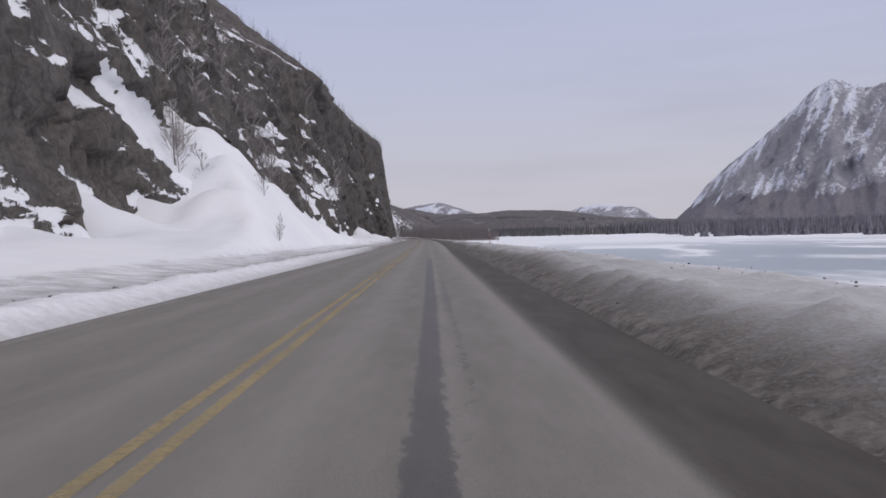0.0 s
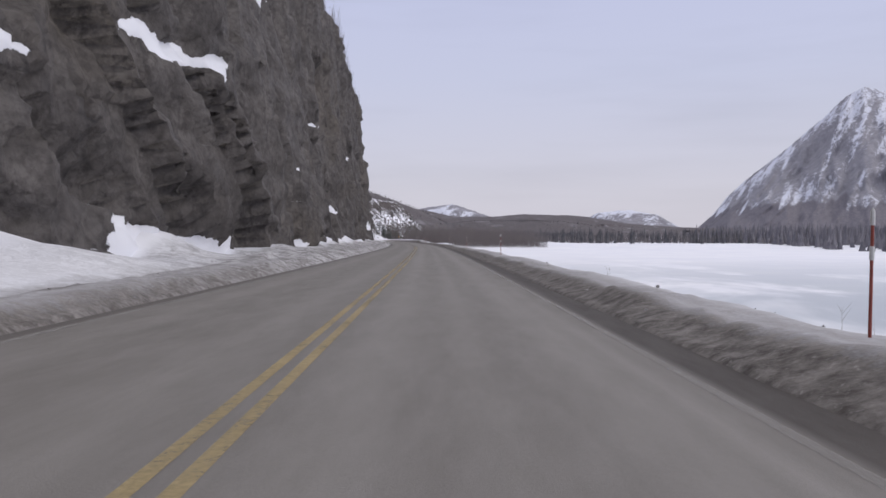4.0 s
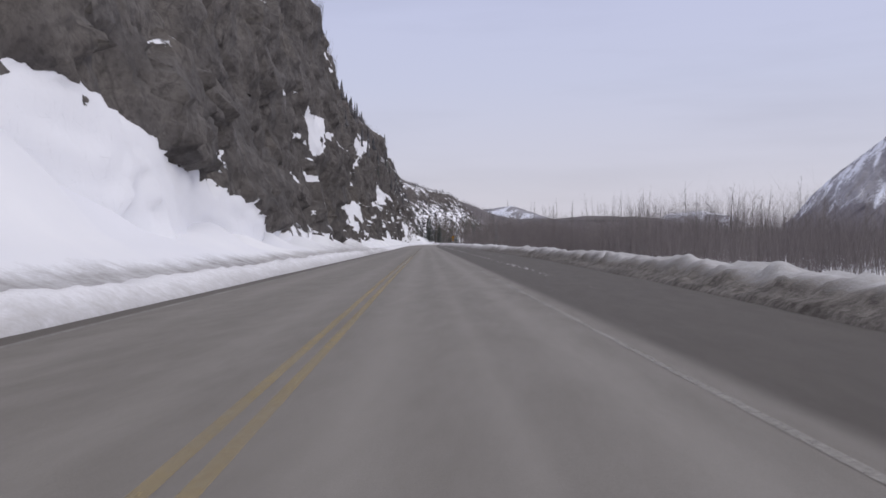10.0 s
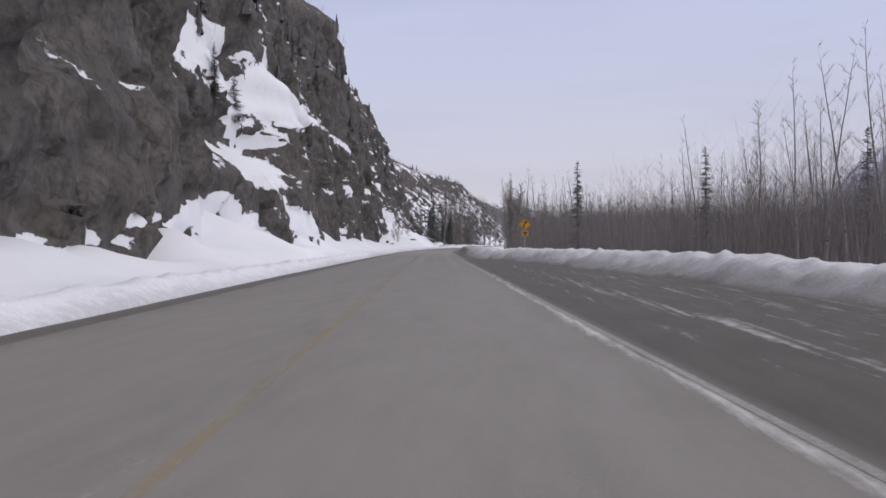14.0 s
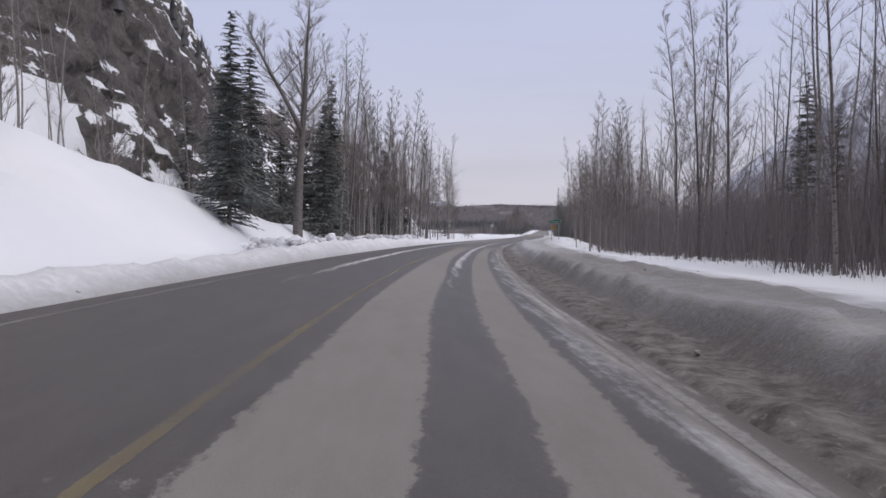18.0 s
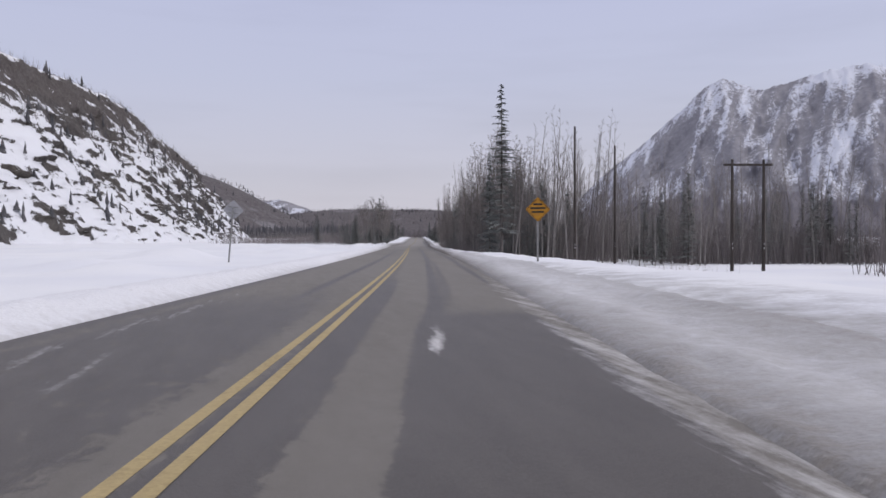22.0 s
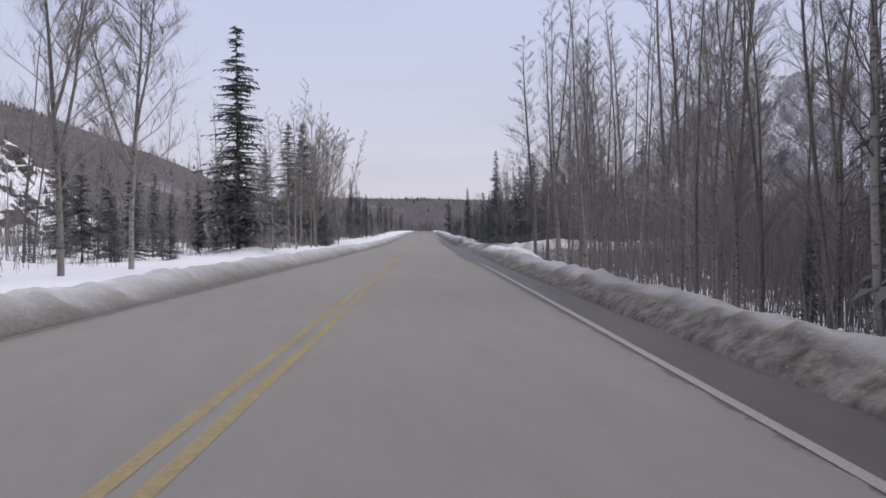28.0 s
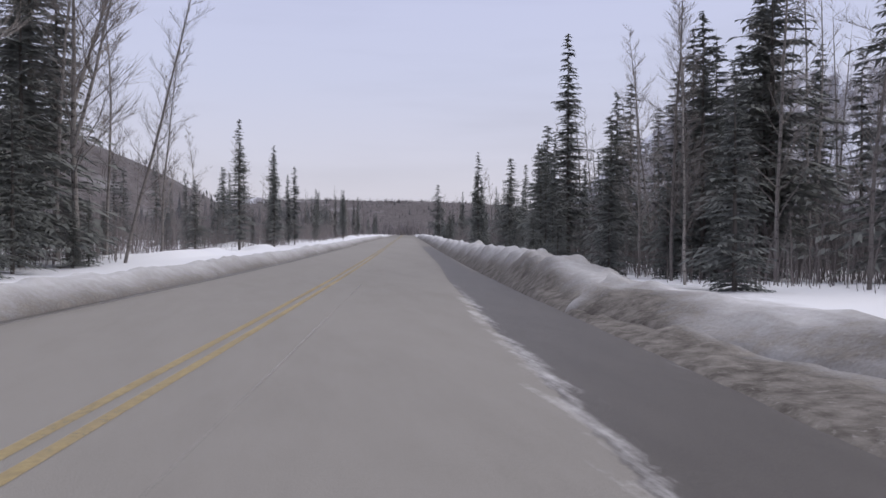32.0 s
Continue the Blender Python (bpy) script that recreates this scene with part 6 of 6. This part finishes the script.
# ---- stuff that nobody could count ----
def spikes(name, label, category, places, mat, low, high, girth, whorl=False):
    """Many thin stems, or small far spruces, in one mesh. places: rows of x, y, z."""
    v, f = [], []
    r = random.Random(len(places))
    for x, y, z in places:
        h, g = r.uniform(low, high) * (1 if whorl else .62 + .38 * noise.noise(Vector((x / 5, y / 5, 0))) + .38 * r.random()), girth * r.uniform(.7, 1.4)
        k = len(v)
        if whorl:
            a0 = r.uniform(0, 6.28)
            tiers = 3
            for t in range(tiers):
                zt = z + h * (.04 + .72 * t / tiers)
                w = g * (1 - t / tiers * .8)
                b = len(v)
                for j in range(5):
                    a = a0 + 1.2566 * j + t * .5
                    q = w * r.uniform(.65, 1.2)
                    v.append((x + q * math.cos(a), y + q * math.sin(a), zt - .06 * h * r.random()))
                v.append((x, y, min(z + h, zt + h * .5)))
                f += [(b + j, b + (j + 1) % 5, b + 5) for j in range(5)]
        else:
            lx, ly = r.gauss(0, .14) * h, r.gauss(0, .14) * h
            a = r.uniform(0, 6.28)
            for j in range(3):
                t = a + 2.094 * j
                v.append((x + g * math.cos(t), y + g * math.sin(t), z - .1))
            v.append((x + lx, y + ly, z + h))
            f += [(k, k + 1, k + 3), (k + 1, k + 2, k + 3), (k + 2, k, k + 3)]
            for _ in range(4 if girth < .1 else 1):
                q = r.uniform(.12, .85)
                b = len(v)
                px, py, pz = x + lx * q, y + ly * q, z + h * q
                t, w = r.uniform(0, 6.28), h * r.uniform(.08, .24)
                v += [(px, py, pz - min(g * .6, .018)), (px, py, pz + min(g * .6, .018)), (px + w * math.cos(t), py + w * math.sin(t), pz + w * 1.3)]
                f.append((b, b + 1, b + 2))
    ob = new(name, raw_mesh(name, v, f, mat))
    return tagged(ob, label, category, kind="stuff")


def scatter(s0, s1, u0, u1, count, dens=None):
    s = np.array([rng.uniform(s0, s1) for _ in range(count)])
    u = np.array([rng.uniform(u0, u1) for _ in range(count)])
    if dens is not None:
        keep = dens(s, u)
        s, u = s[keep], u[keep]
    x, y = lay(s, u)
    return np.stack([x, y, land(s, u)], -1)


def thicket(s0, s1, u0, u1, count, low, high, name="brush_thicket", label="dense thicket of thin leafless stems under the trees", mat=None, girth=.022):
    near, deep = min(abs(u0), abs(u1)), min(4.0, abs(u1 - u0) * .5)
    ragged = lambda s, u: np.abs(u) - near > deep * vnoise(s / 4.5, u * 0, 77) * vnoise(s / 1.3, u * 0, 78) * 1.6
    return spikes(name, label, "brush", scatter(s0, s1, u0, u1, count, ragged), mat or M_BRUSH, low, high, girth)


thicket(478, 640, 11, 24, 20000, 2.6, 6.6, girth=.010)
thicket(478, 640, 12, 32, 15000, 1.8, 4.4, girth=.016)
thicket(440, 490, 24, 60, 8000, 4.2, 9.0, girth=.016)
thicket(520, 640, 24, 60, 8000, 4.0, 8.6, girth=.022)
thicket(640, 822, 10.0, 22, 18000, 1.2, 5.4, girth=.014)
thicket(640, 822, 22, 50, 11000, 4.0, 10.0, girth=.03)
thicket(766, 822, 12, 22, 2600, 3.0, 8.0, girth=.02)
thicket(776, 818, 9.6, 14, 4200, 1.0, 4.2, girth=.018)
thicket(800, 860, 26, 60, 3600, 2.0, 5.2, girth=.03)
thicket(886, 1036, 7.2, 12, 5500, .5, 4.0, girth=.016)
thicket(888, 1036, 10, 22, 10000, 1.2, 5.4, girth=.026)
thicket(880, 912, 23, 52, 8000, 1.6, 4.8, girth=.03)
thicket(908, 1036, 20, 50, 9000, 3.0, 8.0, girth=.03)
thicket(950, 1036, 11, 24, 3600, 2.4, 7.0, girth=.024)
thicket(1056, 1300, 11, 40, 7000, 1.2, 4.2, girth=.026)
thicket(985, 1300, -45, -13, 10000, 1.2, 4.6, girth=.026)
thicket(718, 790, -28, -10.5, 5200, .8, 4.6, girth=.016)
thicket(1040, 1240, -15, -8.6, 5500, .8, 3.6, girth=.014)
thicket(1060, 1220, 8.4, 15, 5000, .8, 3.4, girth=.014)
thicket(1056, 1130, 12, 40, 5000, 1.5, 4.6, girth=.024)
# low twigs along the front of the woods
thicket(478, 640, 10.6, 15, 2600, .3, 1.3, girth=.009)
thicket(640, 822, 9.8, 14, 1800, .2, .8, girth=.007)
thicket(888, 1036, 7.0, 12, 1600, .2, .8, girth=.007)
thicket(1056, 1140, 9.0, 18, 2600, .3, 1.3, girth=.009)
thicket(985, 1140, -15, -8.4, 2600, .3, 1.3, girth=.009)

# ---- signs, poles and stakes ----


def box_bm(sx, sy, sz, bevel=0.0):
    bm = bmesh.new()
    bmesh.ops.create_cube(bm, size=1, matrix=Matrix.Diagonal((sx, sy, sz, 1)))
    if bevel:
        bmesh.ops.bevel(bm, geom=bm.edges[:], offset=bevel, segments=2, affect="EDGES", profile=.7)
    return bm


def rod_bm(r0, r1, length, sides=10):
    bm = bmesh.new()
    bmesh.ops.create_cone(bm, cap_ends=True, segments=sides, radius1=r0, radius2=r1, depth=length, matrix=pose(0, 0, length / 2))
    return bm


def plate_bm(pts, thick, bevel=.004):
    """A flat plate in the x-z plane from its outline."""
    bm = bmesh.new()
    f = bm.faces.new([bm.verts.new((x, -thick / 2, z)) for x, z in pts])
    g = bmesh.ops.extrude_face_region(bm, geom=[f])
    bmesh.ops.translate(bm, verts=[e for e in g["geom"] if isinstance(e, bmesh.types.BMVert)], vec=(0, thick, 0))
    bmesh.ops.recalc_face_normals(bm, faces=bm.faces[:])
    return bm


def rounded(w, h, r, n=4):
    out = []
    for cx, cz, a0 in ((w / 2 - r, h / 2 - r, 0), (-w / 2 + r, h / 2 - r, 90), (-w / 2 + r, -h / 2 + r, 180), (w / 2 - r, -h / 2 + r, 270)):
        for k in range(n + 1):
            a = radians(a0 + 90 * k / n)
            out.append((cx + r * math.cos(a), cz + r * math.sin(a)))
    return out


def turned(pts, deg):
    c, s = math.cos(radians(deg)), math.sin(radians(deg))
    return [(x * c - z * s, x * s + z * c) for x, z in pts]


def words(text, size, mat, parent, m, label=""):
    cu = bpy.data.curves.new("legend", "FONT")
    cu.body, cu.size, cu.align_x, cu.align_y, cu.extrude = text, size, "CENTER", "CENTER", .002
    tmp = bpy.data.objects.new("legend_form", cu)
    scene.collection.objects.link(tmp)
    dg = bpy.context.evaluated_depsgraph_get()
    me = bpy.data.meshes.new_from_object(tmp.evaluated_get(dg))
    bpy.data.objects.remove(tmp)
    me.materials.clear()
    return part("legend", me, mat, parent, label, m)


def place_sign():
    """The green place sign on two steel posts."""
    ob = thing("place_sign", "green place-name sign on two grey posts in the snow", "road sign", spot(755.6, 6.9, 0, 4))
    w, h = 1.30, .36
    panel = part("panel", plate_bm(rounded(w, h, .03), .02), M_GREEN, ob, "green reflective panel with a pale rim", pose(0, 0, 2.02))
    for name, a, b in (("rim", (w - .02, .016), (0, h / 2 - .012)), ("rim", (w - .02, .016), (0, -h / 2 + .012))):
        part(name, box_bm(a[0], .006, a[1]), M_LETTER, panel, "", pose(b[0], -.0135, b[1]))
    for sx in (-1, 1):
        part("rim", box_bm(.016, .006, h - .06), M_LETTER, panel, "", pose(sx * (w / 2 - .014), -.0135, 0))
    words("Chickaloon  3", .20, M_LETTER, panel, pose(0, -.0135, -.005, 90, 0, 0), "pale raised lettering")
    for sx in (-.37, .37):
        part("post", box_bm(.07, .05, 2.5, .006), M_STEEL, ob, "", pose(sx, .045, .72))
    return ob


def diamond_sign(s, u, z, side, facing, label, plate=False, arrow=False, bars=False, tilt=0.0):
    """A diamond warning sign on one post; facing 0 shows its face to the camera, 180 its bare back."""
    ob = thing("warning_sign", label, "road sign", spot(s, u, 0, facing) @ pose(0, 0, 0, 0, tilt, 0))
    base = height_at(s, u)
    zc = z - base
    r = side / 2
    face = part("panel", plate_bm(turned(rounded(side, side, .07), 45), .012), M_AMBER if facing < 90 else M_ALU, ob, "amber diamond panel" if facing < 90 else "bare aluminium back of a diamond panel", pose(0, 0, zc))
    if facing < 90:
        for k in range(4):
            part("border", box_bm(side - .12, .004, .018), M_BLACK, face, "", pose(0, -.009, 0, 0, 45 + 90 * k, 0) @ pose(0, 0, r - .035))
        if arrow:
            part("arrow", plate_bm([(-.11, -.28), (-.03, -.28), (-.03, -.02), (.03, .08), (.14, .02), (.12, .24), (-.08, .17), (.0, .12), (-.11, -.01)], .006), M_BLACK, face, "black right-curve arrow", pose(0, -.009, 0))
        if bars:
            for k, (bw, bz) in enumerate(((.36, .20), (.62, .05), (.5, -.10))):
                part("legend_bar", box_bm(bw, .004, .075), M_BLACK, face, "", pose(0, -.009, bz))
    else:
        part("stiffener", box_bm(.5, .03, .05, .004), M_STEEL, face, "", pose(0, .02, .15))
        part("stiffener", box_bm(.5, .03, .05, .004), M_STEEL, face, "", pose(0, .02, -.15))
    if plate:
        sub = part("advisory_plate", plate_bm(rounded(.44, .36, .04), .012), M_AMBER if facing < 90 else M_ALU, ob, "", pose(0, 0, zc - side * .707 - .22))
        if facing < 90:
            part("legend_bar", box_bm(.28, .004, .13), M_BLACK, sub, "", pose(0, -.009, .05))
            part("legend_bar", box_bm(.26, .004, .06), M_BLACK, sub, "", pose(0, -.009, -.10))
    part("post", box_bm(.075, .05, zc + .6, .006), M_STEEL, ob, "", pose(0, .036, (zc - .4) / 2 + .05))
    for bz in (.2, -.2):
        part("bolt", rod_bm(.016, .016, .012, 6), M_STEEL, face, "", pose(0, -.006, bz, 90))
    return ob


place_sign()
diamond_sign(578, 7.8, 2.35, .62, 0, "amber right-curve warning sign with a speed plate on a steel post", True, True)
diamond_sign(841.5, 5.7, 2.25, .70, 0, "amber diamond warning sign on a steel post", False, False, True)
diamond_sign(849.5, -8.3, 2.55, .72, 180, "bare aluminium back of a diamond sign, post leaning", tilt=-5)
diamond_sign(778, -7.7, 2.6, .66, 180, "bare aluminium backs of a diamond sign and plate", True)


def snow_stake(s, u, tall=1.15):
    """A slim red and white stake that marks the road's edge."""
    ob = thing("snow_stake", "slim red and white edge stake in the snow bank", "marker post", spot(s, u, 0, 0), "edge stakes along the road")
    part("shaft", rod_bm(.016, .014, tall + .3, 8), M_RED, ob, "", pose(0, 0, -.3))
    for z in (tall - .12, tall - .42):
        part("band", rod_bm(.021, .021, .12, 8), M_PALE, ob, "pale reflective band", pose(0, 0, z))
    part("cap", rod_bm(.017, .006, .03, 8), M_PALE, ob, "", pose(0, 0, tall))
    return ob


first = snow_stake(52, 5.4)
for s in (86, 121, 155, 190, 224, 258, 293, 327):
    copy_thing(first, spot(s, 4.9, 0, 0) @ pose(0, 0, 0, rng.uniform(-3, 3), rng.uniform(-3, 3), 0))


def utility_pole(s, u, tall, arm=0.0, label="tall dark timber utility pole standing in the snow", lean=0.0):
    ob = thing("utility_pole", label, "utility pole", spot(s, u, 0, 0) @ pose(0, 0, 0, 0, lean, 0))
    part("shaft", rod_bm(.13, .085, tall + .6, 12), M_POLE, ob, "", pose(0, 0, -.6))
    part("cap", rod_bm(.09, .02, .05, 12), M_STEEL, ob, "", pose(0, 0, tall))
    for z in (1.6, 1.9):
        part("tag", box_bm(.06, .012, .09), M_PALE, ob, "small pale tag", pose(0, -.125, z))
    return ob


utility_pole(879, 14.8, 12.2)
utility_pole(883.5, 19.5, 11.0)
for u in (22.6, 24.8):
    utility_pole(864, u, 7.7, 0, "dark timber pole of an H-frame in the clearing")
beam = thing("cross_beam", "timber beam and wires bolted across the H-frame poles", "power line", spot(864, 23.7, 7.35, 0))
part("beam", box_bm(3.4, .12, .16, .01), M_POLE, beam)
for k in (-1.5, 0, 1.5):
    part("insulator", rod_bm(.05, .03, .22, 8), M_STEEL, beam, "", pose(k, 0, .08))

# the trunk that leans over the drive
x, y = lay(np.array(1036.8), np.array(8.2))
lean_tree = plant("poplar", pose(float(x), float(y), height_at(1036.8, 8.2), -2, -3, 20) @ Matrix.Diagonal((1.8, 1.8, 1.15, 1)), 1, "leaning bare poplar trunk at the snowy drive")


# ---- boulders, chunks and weeds ----
def boulder(s, u, sx, sy, sz, seed):
    r = random.Random(seed)
    cuts = [(Vector((r.gauss(0, 1), r.gauss(0, 1), r.gauss(.2, .8))).normalized(), r.uniform(.5, .8)) for _ in range(9)]
    bm = bmesh.new()
    bmesh.ops.create_icosphere(bm, subdivisions=4, radius=1)
    for v in bm.verts:
        c = v.co * (1 + noise.noise(v.co * 1.3 + Vector((seed, 0, 0))) * .3)
        for q, d in cuts:
            c = c - q * max(0, c.dot(q) - d)
        c = c * (1 + noise.noise(v.co * 3.4 + Vector((0, seed, 0))) * .10)
        v.co = Vector((c.x * sx, c.y * sy, c.z * sz))
    me = bpy.data.meshes.new("boulder")
    bm.to_mesh(me)
    bm.free()
    me.materials.append(M_STONE)
    ob = new("boulder", me)
    ob.matrix_basis = spot(s, u, sz * .12)
    return tagged(ob, "dark angular boulder half sunk in the snow", "rock")


for k, (s, u, a, b, c) in enumerate(((75.5, -11.2, .9, 1.3, 1.6), (78.2, -10.6, .5, .6, .8), (81.5, -10.2, .7, .6, .5), (76, -12.5, .5, .4, .35), (92, -9.5, .6, .5, .3), (106, -13.2, 1.2, .9, .8), (689, -10.5, .9, .5, .35), (679, -12.6, .45, .35, .3), (677, -13.2, .4, .35, .3), (515, -9.0, .7, .8, 1.0), (500, -7.6, .5, .5, .4), (730, -6.9, .9, .6, .45), (722, -6.6, .7, .5, .4))):
    boulder(s, u, a, b, c, k * 3.7)


def chunks(places, low, high, label, mat, power=3.0):
    """Small angular lumps, too many to count, in one mesh."""
    v, f = [], []
    r = random.Random(5)
    bm = bmesh.new()
    bmesh.ops.create_icosphere(bm, subdivisions=1, radius=1.1)
    bm.verts.index_update()
    cube, quads = [tuple(c.co) for c in bm.verts], [tuple(c.index for c in q.verts) for q in bm.faces]
    bm.free()
    for x, y, z in places:
        g, b = low + (high - low) * r.random() ** power, len(v)
        m = Euler((r.uniform(0, 3), r.uniform(0, 3), r.uniform(0, 3))).to_matrix()
        for c in cube:
            p = m @ (Vector(c) * g * r.uniform(.6, 1.15))
            v.append((x + p.x, y + p.y, z + p.z * .7 + g * .25))
        f += [tuple(b + i for i in q) for q in quads]
    return tagged(new("snow_chunks", raw_mesh("snow_chunks", v, f, mat)), label, "snow chunks", kind="stuff")


def strewn(spans, count):
    out = []
    total = sum(b - a for a, b, _, _, _ in spans)
    for a, b, side, u0, u1 in spans:
        n = int(count * (b - a) / total)
        s = np.array([rng.uniform(a, b) for _ in range(n)])
        u = np.array([rng.uniform(u0, u1) for _ in range(n)])
        u = edge_right(s) + u if side > 0 else edge_left(s) - u
        x, y = lay(s, u)
        out.append(np.stack([x, y, land(s, u) + .05], -1))
    return np.concatenate(out)


chunks(strewn([(-20, 330, 1, .3, 3.2), (335, 580, 1, .3, 3.0), (585, 715, 1, .3, 3.2), (-20, 340, -1, .3, 2.4)], 5500), .008, .045, "crumbled dirty snow and ice on the ploughed banks", M_CHUNK)
chunks(strewn([(-5, 130, 1, .3, 4.0)], 3200), .008, .034, "grey crumbs of ice strewn over the dirty bank", M_CHUNK, 3.5)
chunks(strewn([(840, 1036, 1, .2, 1.6), (420, 700, -1, .2, 1.8), (960, 1090, -1, .1, 1.4)], 3600), .01, .045, "crumbled snow on the ploughed banks", M_BLOCK)
heap = strewn([(702, 738, -1, 1.2, 3.6)], 900)
heap[:, 2] += .40 * np.random.RandomState(3).rand(len(heap)) ** 1.5
chunks(heap, .06, .34, "tumbled blocks of ploughed snow piled at the roadside", M_BLOCK, 1.6)

thicket(60, 130, 6.0, 9.0, 260, .5, 1.5, "dry_weeds", "dry weed stems standing along the river bank", M_GRASS, .006)
thicket(130, 330, 5.6, 7.0, 50, .3, .7, "dry_weeds", "dry weed stems standing along the river bank", M_GRASS, .005)
thicket(270.6, 275.2, 6.4, 7.6, 64, .9, 2.3, "willow_brush", "clump of leafless willow stems on the snowy river bank", None, .012)
thicket(855, 872, 9, 20, 260, .4, 1.0, "dry_weeds", "dry weed stems in the snowy clearing", M_GRASS, .006)
thicket(700, 800, 7.5, 11, 300, .2, .6, "dry_weeds", "dry grass stems along the edge of the wood", M_GRASS, .006)
thicket(900, 960, -11, -5.5, 60, .3, .8, "dry_weeds", "dry weed stems poking from the snow field", M_GRASS, .006)


# brush and trees on the rock and along the skyline
def on_rock(s0, s1, z0, z1, count, seed):
    """Places on the cliff's face, picked from its own mesh grid."""
    r = np.random.RandomState(seed)
    co = CLIFF_GRID
    i = r.randint(np.searchsorted(cs, s0), np.searchsorted(cs, s1), count)
    j = r.randint(np.searchsorted(cz, z0), np.searchsorted(cz, z1), count)
    return co[i, j]


spikes("cliff_brush", "thin leafless brush rooted on the cliff ledges", "brush", on_rock(40, 690, 14, 33, 2600, 3), M_BRUSH, .6, 1.8, .018)
spikes("cliff_brush", "leafless brush and small birches along the cliff's brow", "brush", on_rock(60, 700, 24, 46, 5200, 4), M_FARBARE, 1.2, 3.6, .03)
spikes("cliff_brush", "brush and small trees on the rocky hill", "brush", on_rock(800, 1200, 26, 66, 15000, 5), M_BRUSH, .8, 2.8, .03)
spikes("hill_trees", "small dark spruces scattered over the rocky hill", "spruces", np.concatenate([on_rock(790, 1195, 3, 34, 260, 6), on_rock(860, 1195, 40, 70, 70, 8)]), M_FARTREE, 1.6, 3.8, .6, True)
spikes("brow_trees", "small dark spruces on the slope above the cliffs", "spruces", on_rock(500, 760, 18, 40, 170, 7), M_FARTREE, 2.0, 4.6, .55, True)


for key, s, z, k in (("spruce", 580, 10.5, .55), ("thinspruce", 584, 11.5, .62), ("spruce", 588, 11, .5), ("thinspruce", 576, 13, .5), ("poplar", 572, 10, .45), ("birch", 570, 9.5, .42), ("birch", 574, 11.6, .4), ("poplar", 577, 9.2, .42), ("spruce", 640, 24, .5), ("thinspruce", 652, 27, .5), ("spruce", 668, 30, .5), ("thinspruce", 676, 24, .5), ("spruce", 612, 30, .42), ("thinspruce", 620, 31, .45)):
    p = CLIFF_GRID[np.searchsorted(cs, s), np.searchsorted(cz, z)]
    plant(key, pose(float(p[0]), float(p[1]), float(p[2]) - .25, 0, 0, s * 7.0) @ Matrix.Diagonal((k, k, k, 1)), None, "small tree rooted on a snowy ledge of the cliff")


for k in range(80):
    s, z = rng.uniform(56, 124), rng.uniform(4, 24)
    p = CLIFF_GRID[np.searchsorted(cs, s), np.searchsorted(cz, z)]
    size = rng.uniform(.7, 1.6)
    plant("ledge", pose(float(p[0]), float(p[1]), float(p[2]) - .3, 0, 0, k * 47.0) @ Matrix.Diagonal((size, size, size, 1)))


def on_sheet(ob, count, seed, low=0.0):
    r = np.random.RandomState(seed)
    n = len(ob.data.vertices)
    co = np.empty(n * 3, np.float32)
    ob.data.vertices.foreach_get("co", co)
    co = co.reshape(-1, 3)
    co = co[co[:, 2] > low]
    k = r.randint(0, len(co), count)
    return co[k] + np.column_stack([r.uniform(-9, 9, count), r.uniform(-9, 9, count), np.full(count, -.8)])


for ob in [o for o in scene.objects if o.name.startswith("wooded_hill")]:
    spikes("hill_woods", "leafless woods over the low hill", "woods", on_sheet(ob, 9000, 11), M_FARBARE, 2.0, 4.4, .3)
    spikes("hill_woods", "dark spruces among the bare woods of the hill", "woods", on_sheet(ob, 500, 12), M_FARTREE, 2.0, 5.0, 1.0, True)
spikes("hill_woods", "leafless brush over the steep hillside", "woods", on_sheet(slope, 5000, 13), M_FARBARE, 2.0, 5.0, .14)


def clumps(s, u):
    """Open and dense patches, so that no wood ends on a straight line."""
    return fbm(s / 55, u / 55, 3, 88) + .25 * fbm(s / 9, u / 9, 2, 89) > .56


def belt(s0, s1, u0, u1, count, low, high, girth, mat, whorl, label):
    spikes("far_woods", label, "woods", scatter(s0, s1, u0, u1, int(count * 1.5), clumps), mat, low, high, girth, whorl)


belt(480, 900, 60, 240, 5200, 3, 5.2, .16, M_FARBARE, False, "leafless woods across the river flat")
belt(470, 900, 50, 240, 800, 4, 8, .9, M_FARTREE, True, "dark spruces among the woods across the river flat")
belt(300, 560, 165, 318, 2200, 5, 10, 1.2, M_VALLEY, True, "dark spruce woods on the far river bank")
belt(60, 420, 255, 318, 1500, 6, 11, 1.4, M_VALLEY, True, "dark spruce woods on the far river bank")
belt(1300, 1650, -60, 60, 4000, 3, 7, .2, M_FARBARE, False, "leafless woods where the road runs on")
belt(1200, 1650, 20, 120, 1400, 4, 9, 1.0, M_FARTREE, True, "dark spruce woods where the road runs on")
belt(1200, 1650, -120, -20, 1400, 4, 9, 1.0, M_FARTREE, True, "dark spruce woods where the road runs on")
belt(1225, 1300, -90, -40, 260, 3, 7, .9, M_FARTREE, True, "dark spruces beyond the snow field")
rr = np.random.RandomState(21)
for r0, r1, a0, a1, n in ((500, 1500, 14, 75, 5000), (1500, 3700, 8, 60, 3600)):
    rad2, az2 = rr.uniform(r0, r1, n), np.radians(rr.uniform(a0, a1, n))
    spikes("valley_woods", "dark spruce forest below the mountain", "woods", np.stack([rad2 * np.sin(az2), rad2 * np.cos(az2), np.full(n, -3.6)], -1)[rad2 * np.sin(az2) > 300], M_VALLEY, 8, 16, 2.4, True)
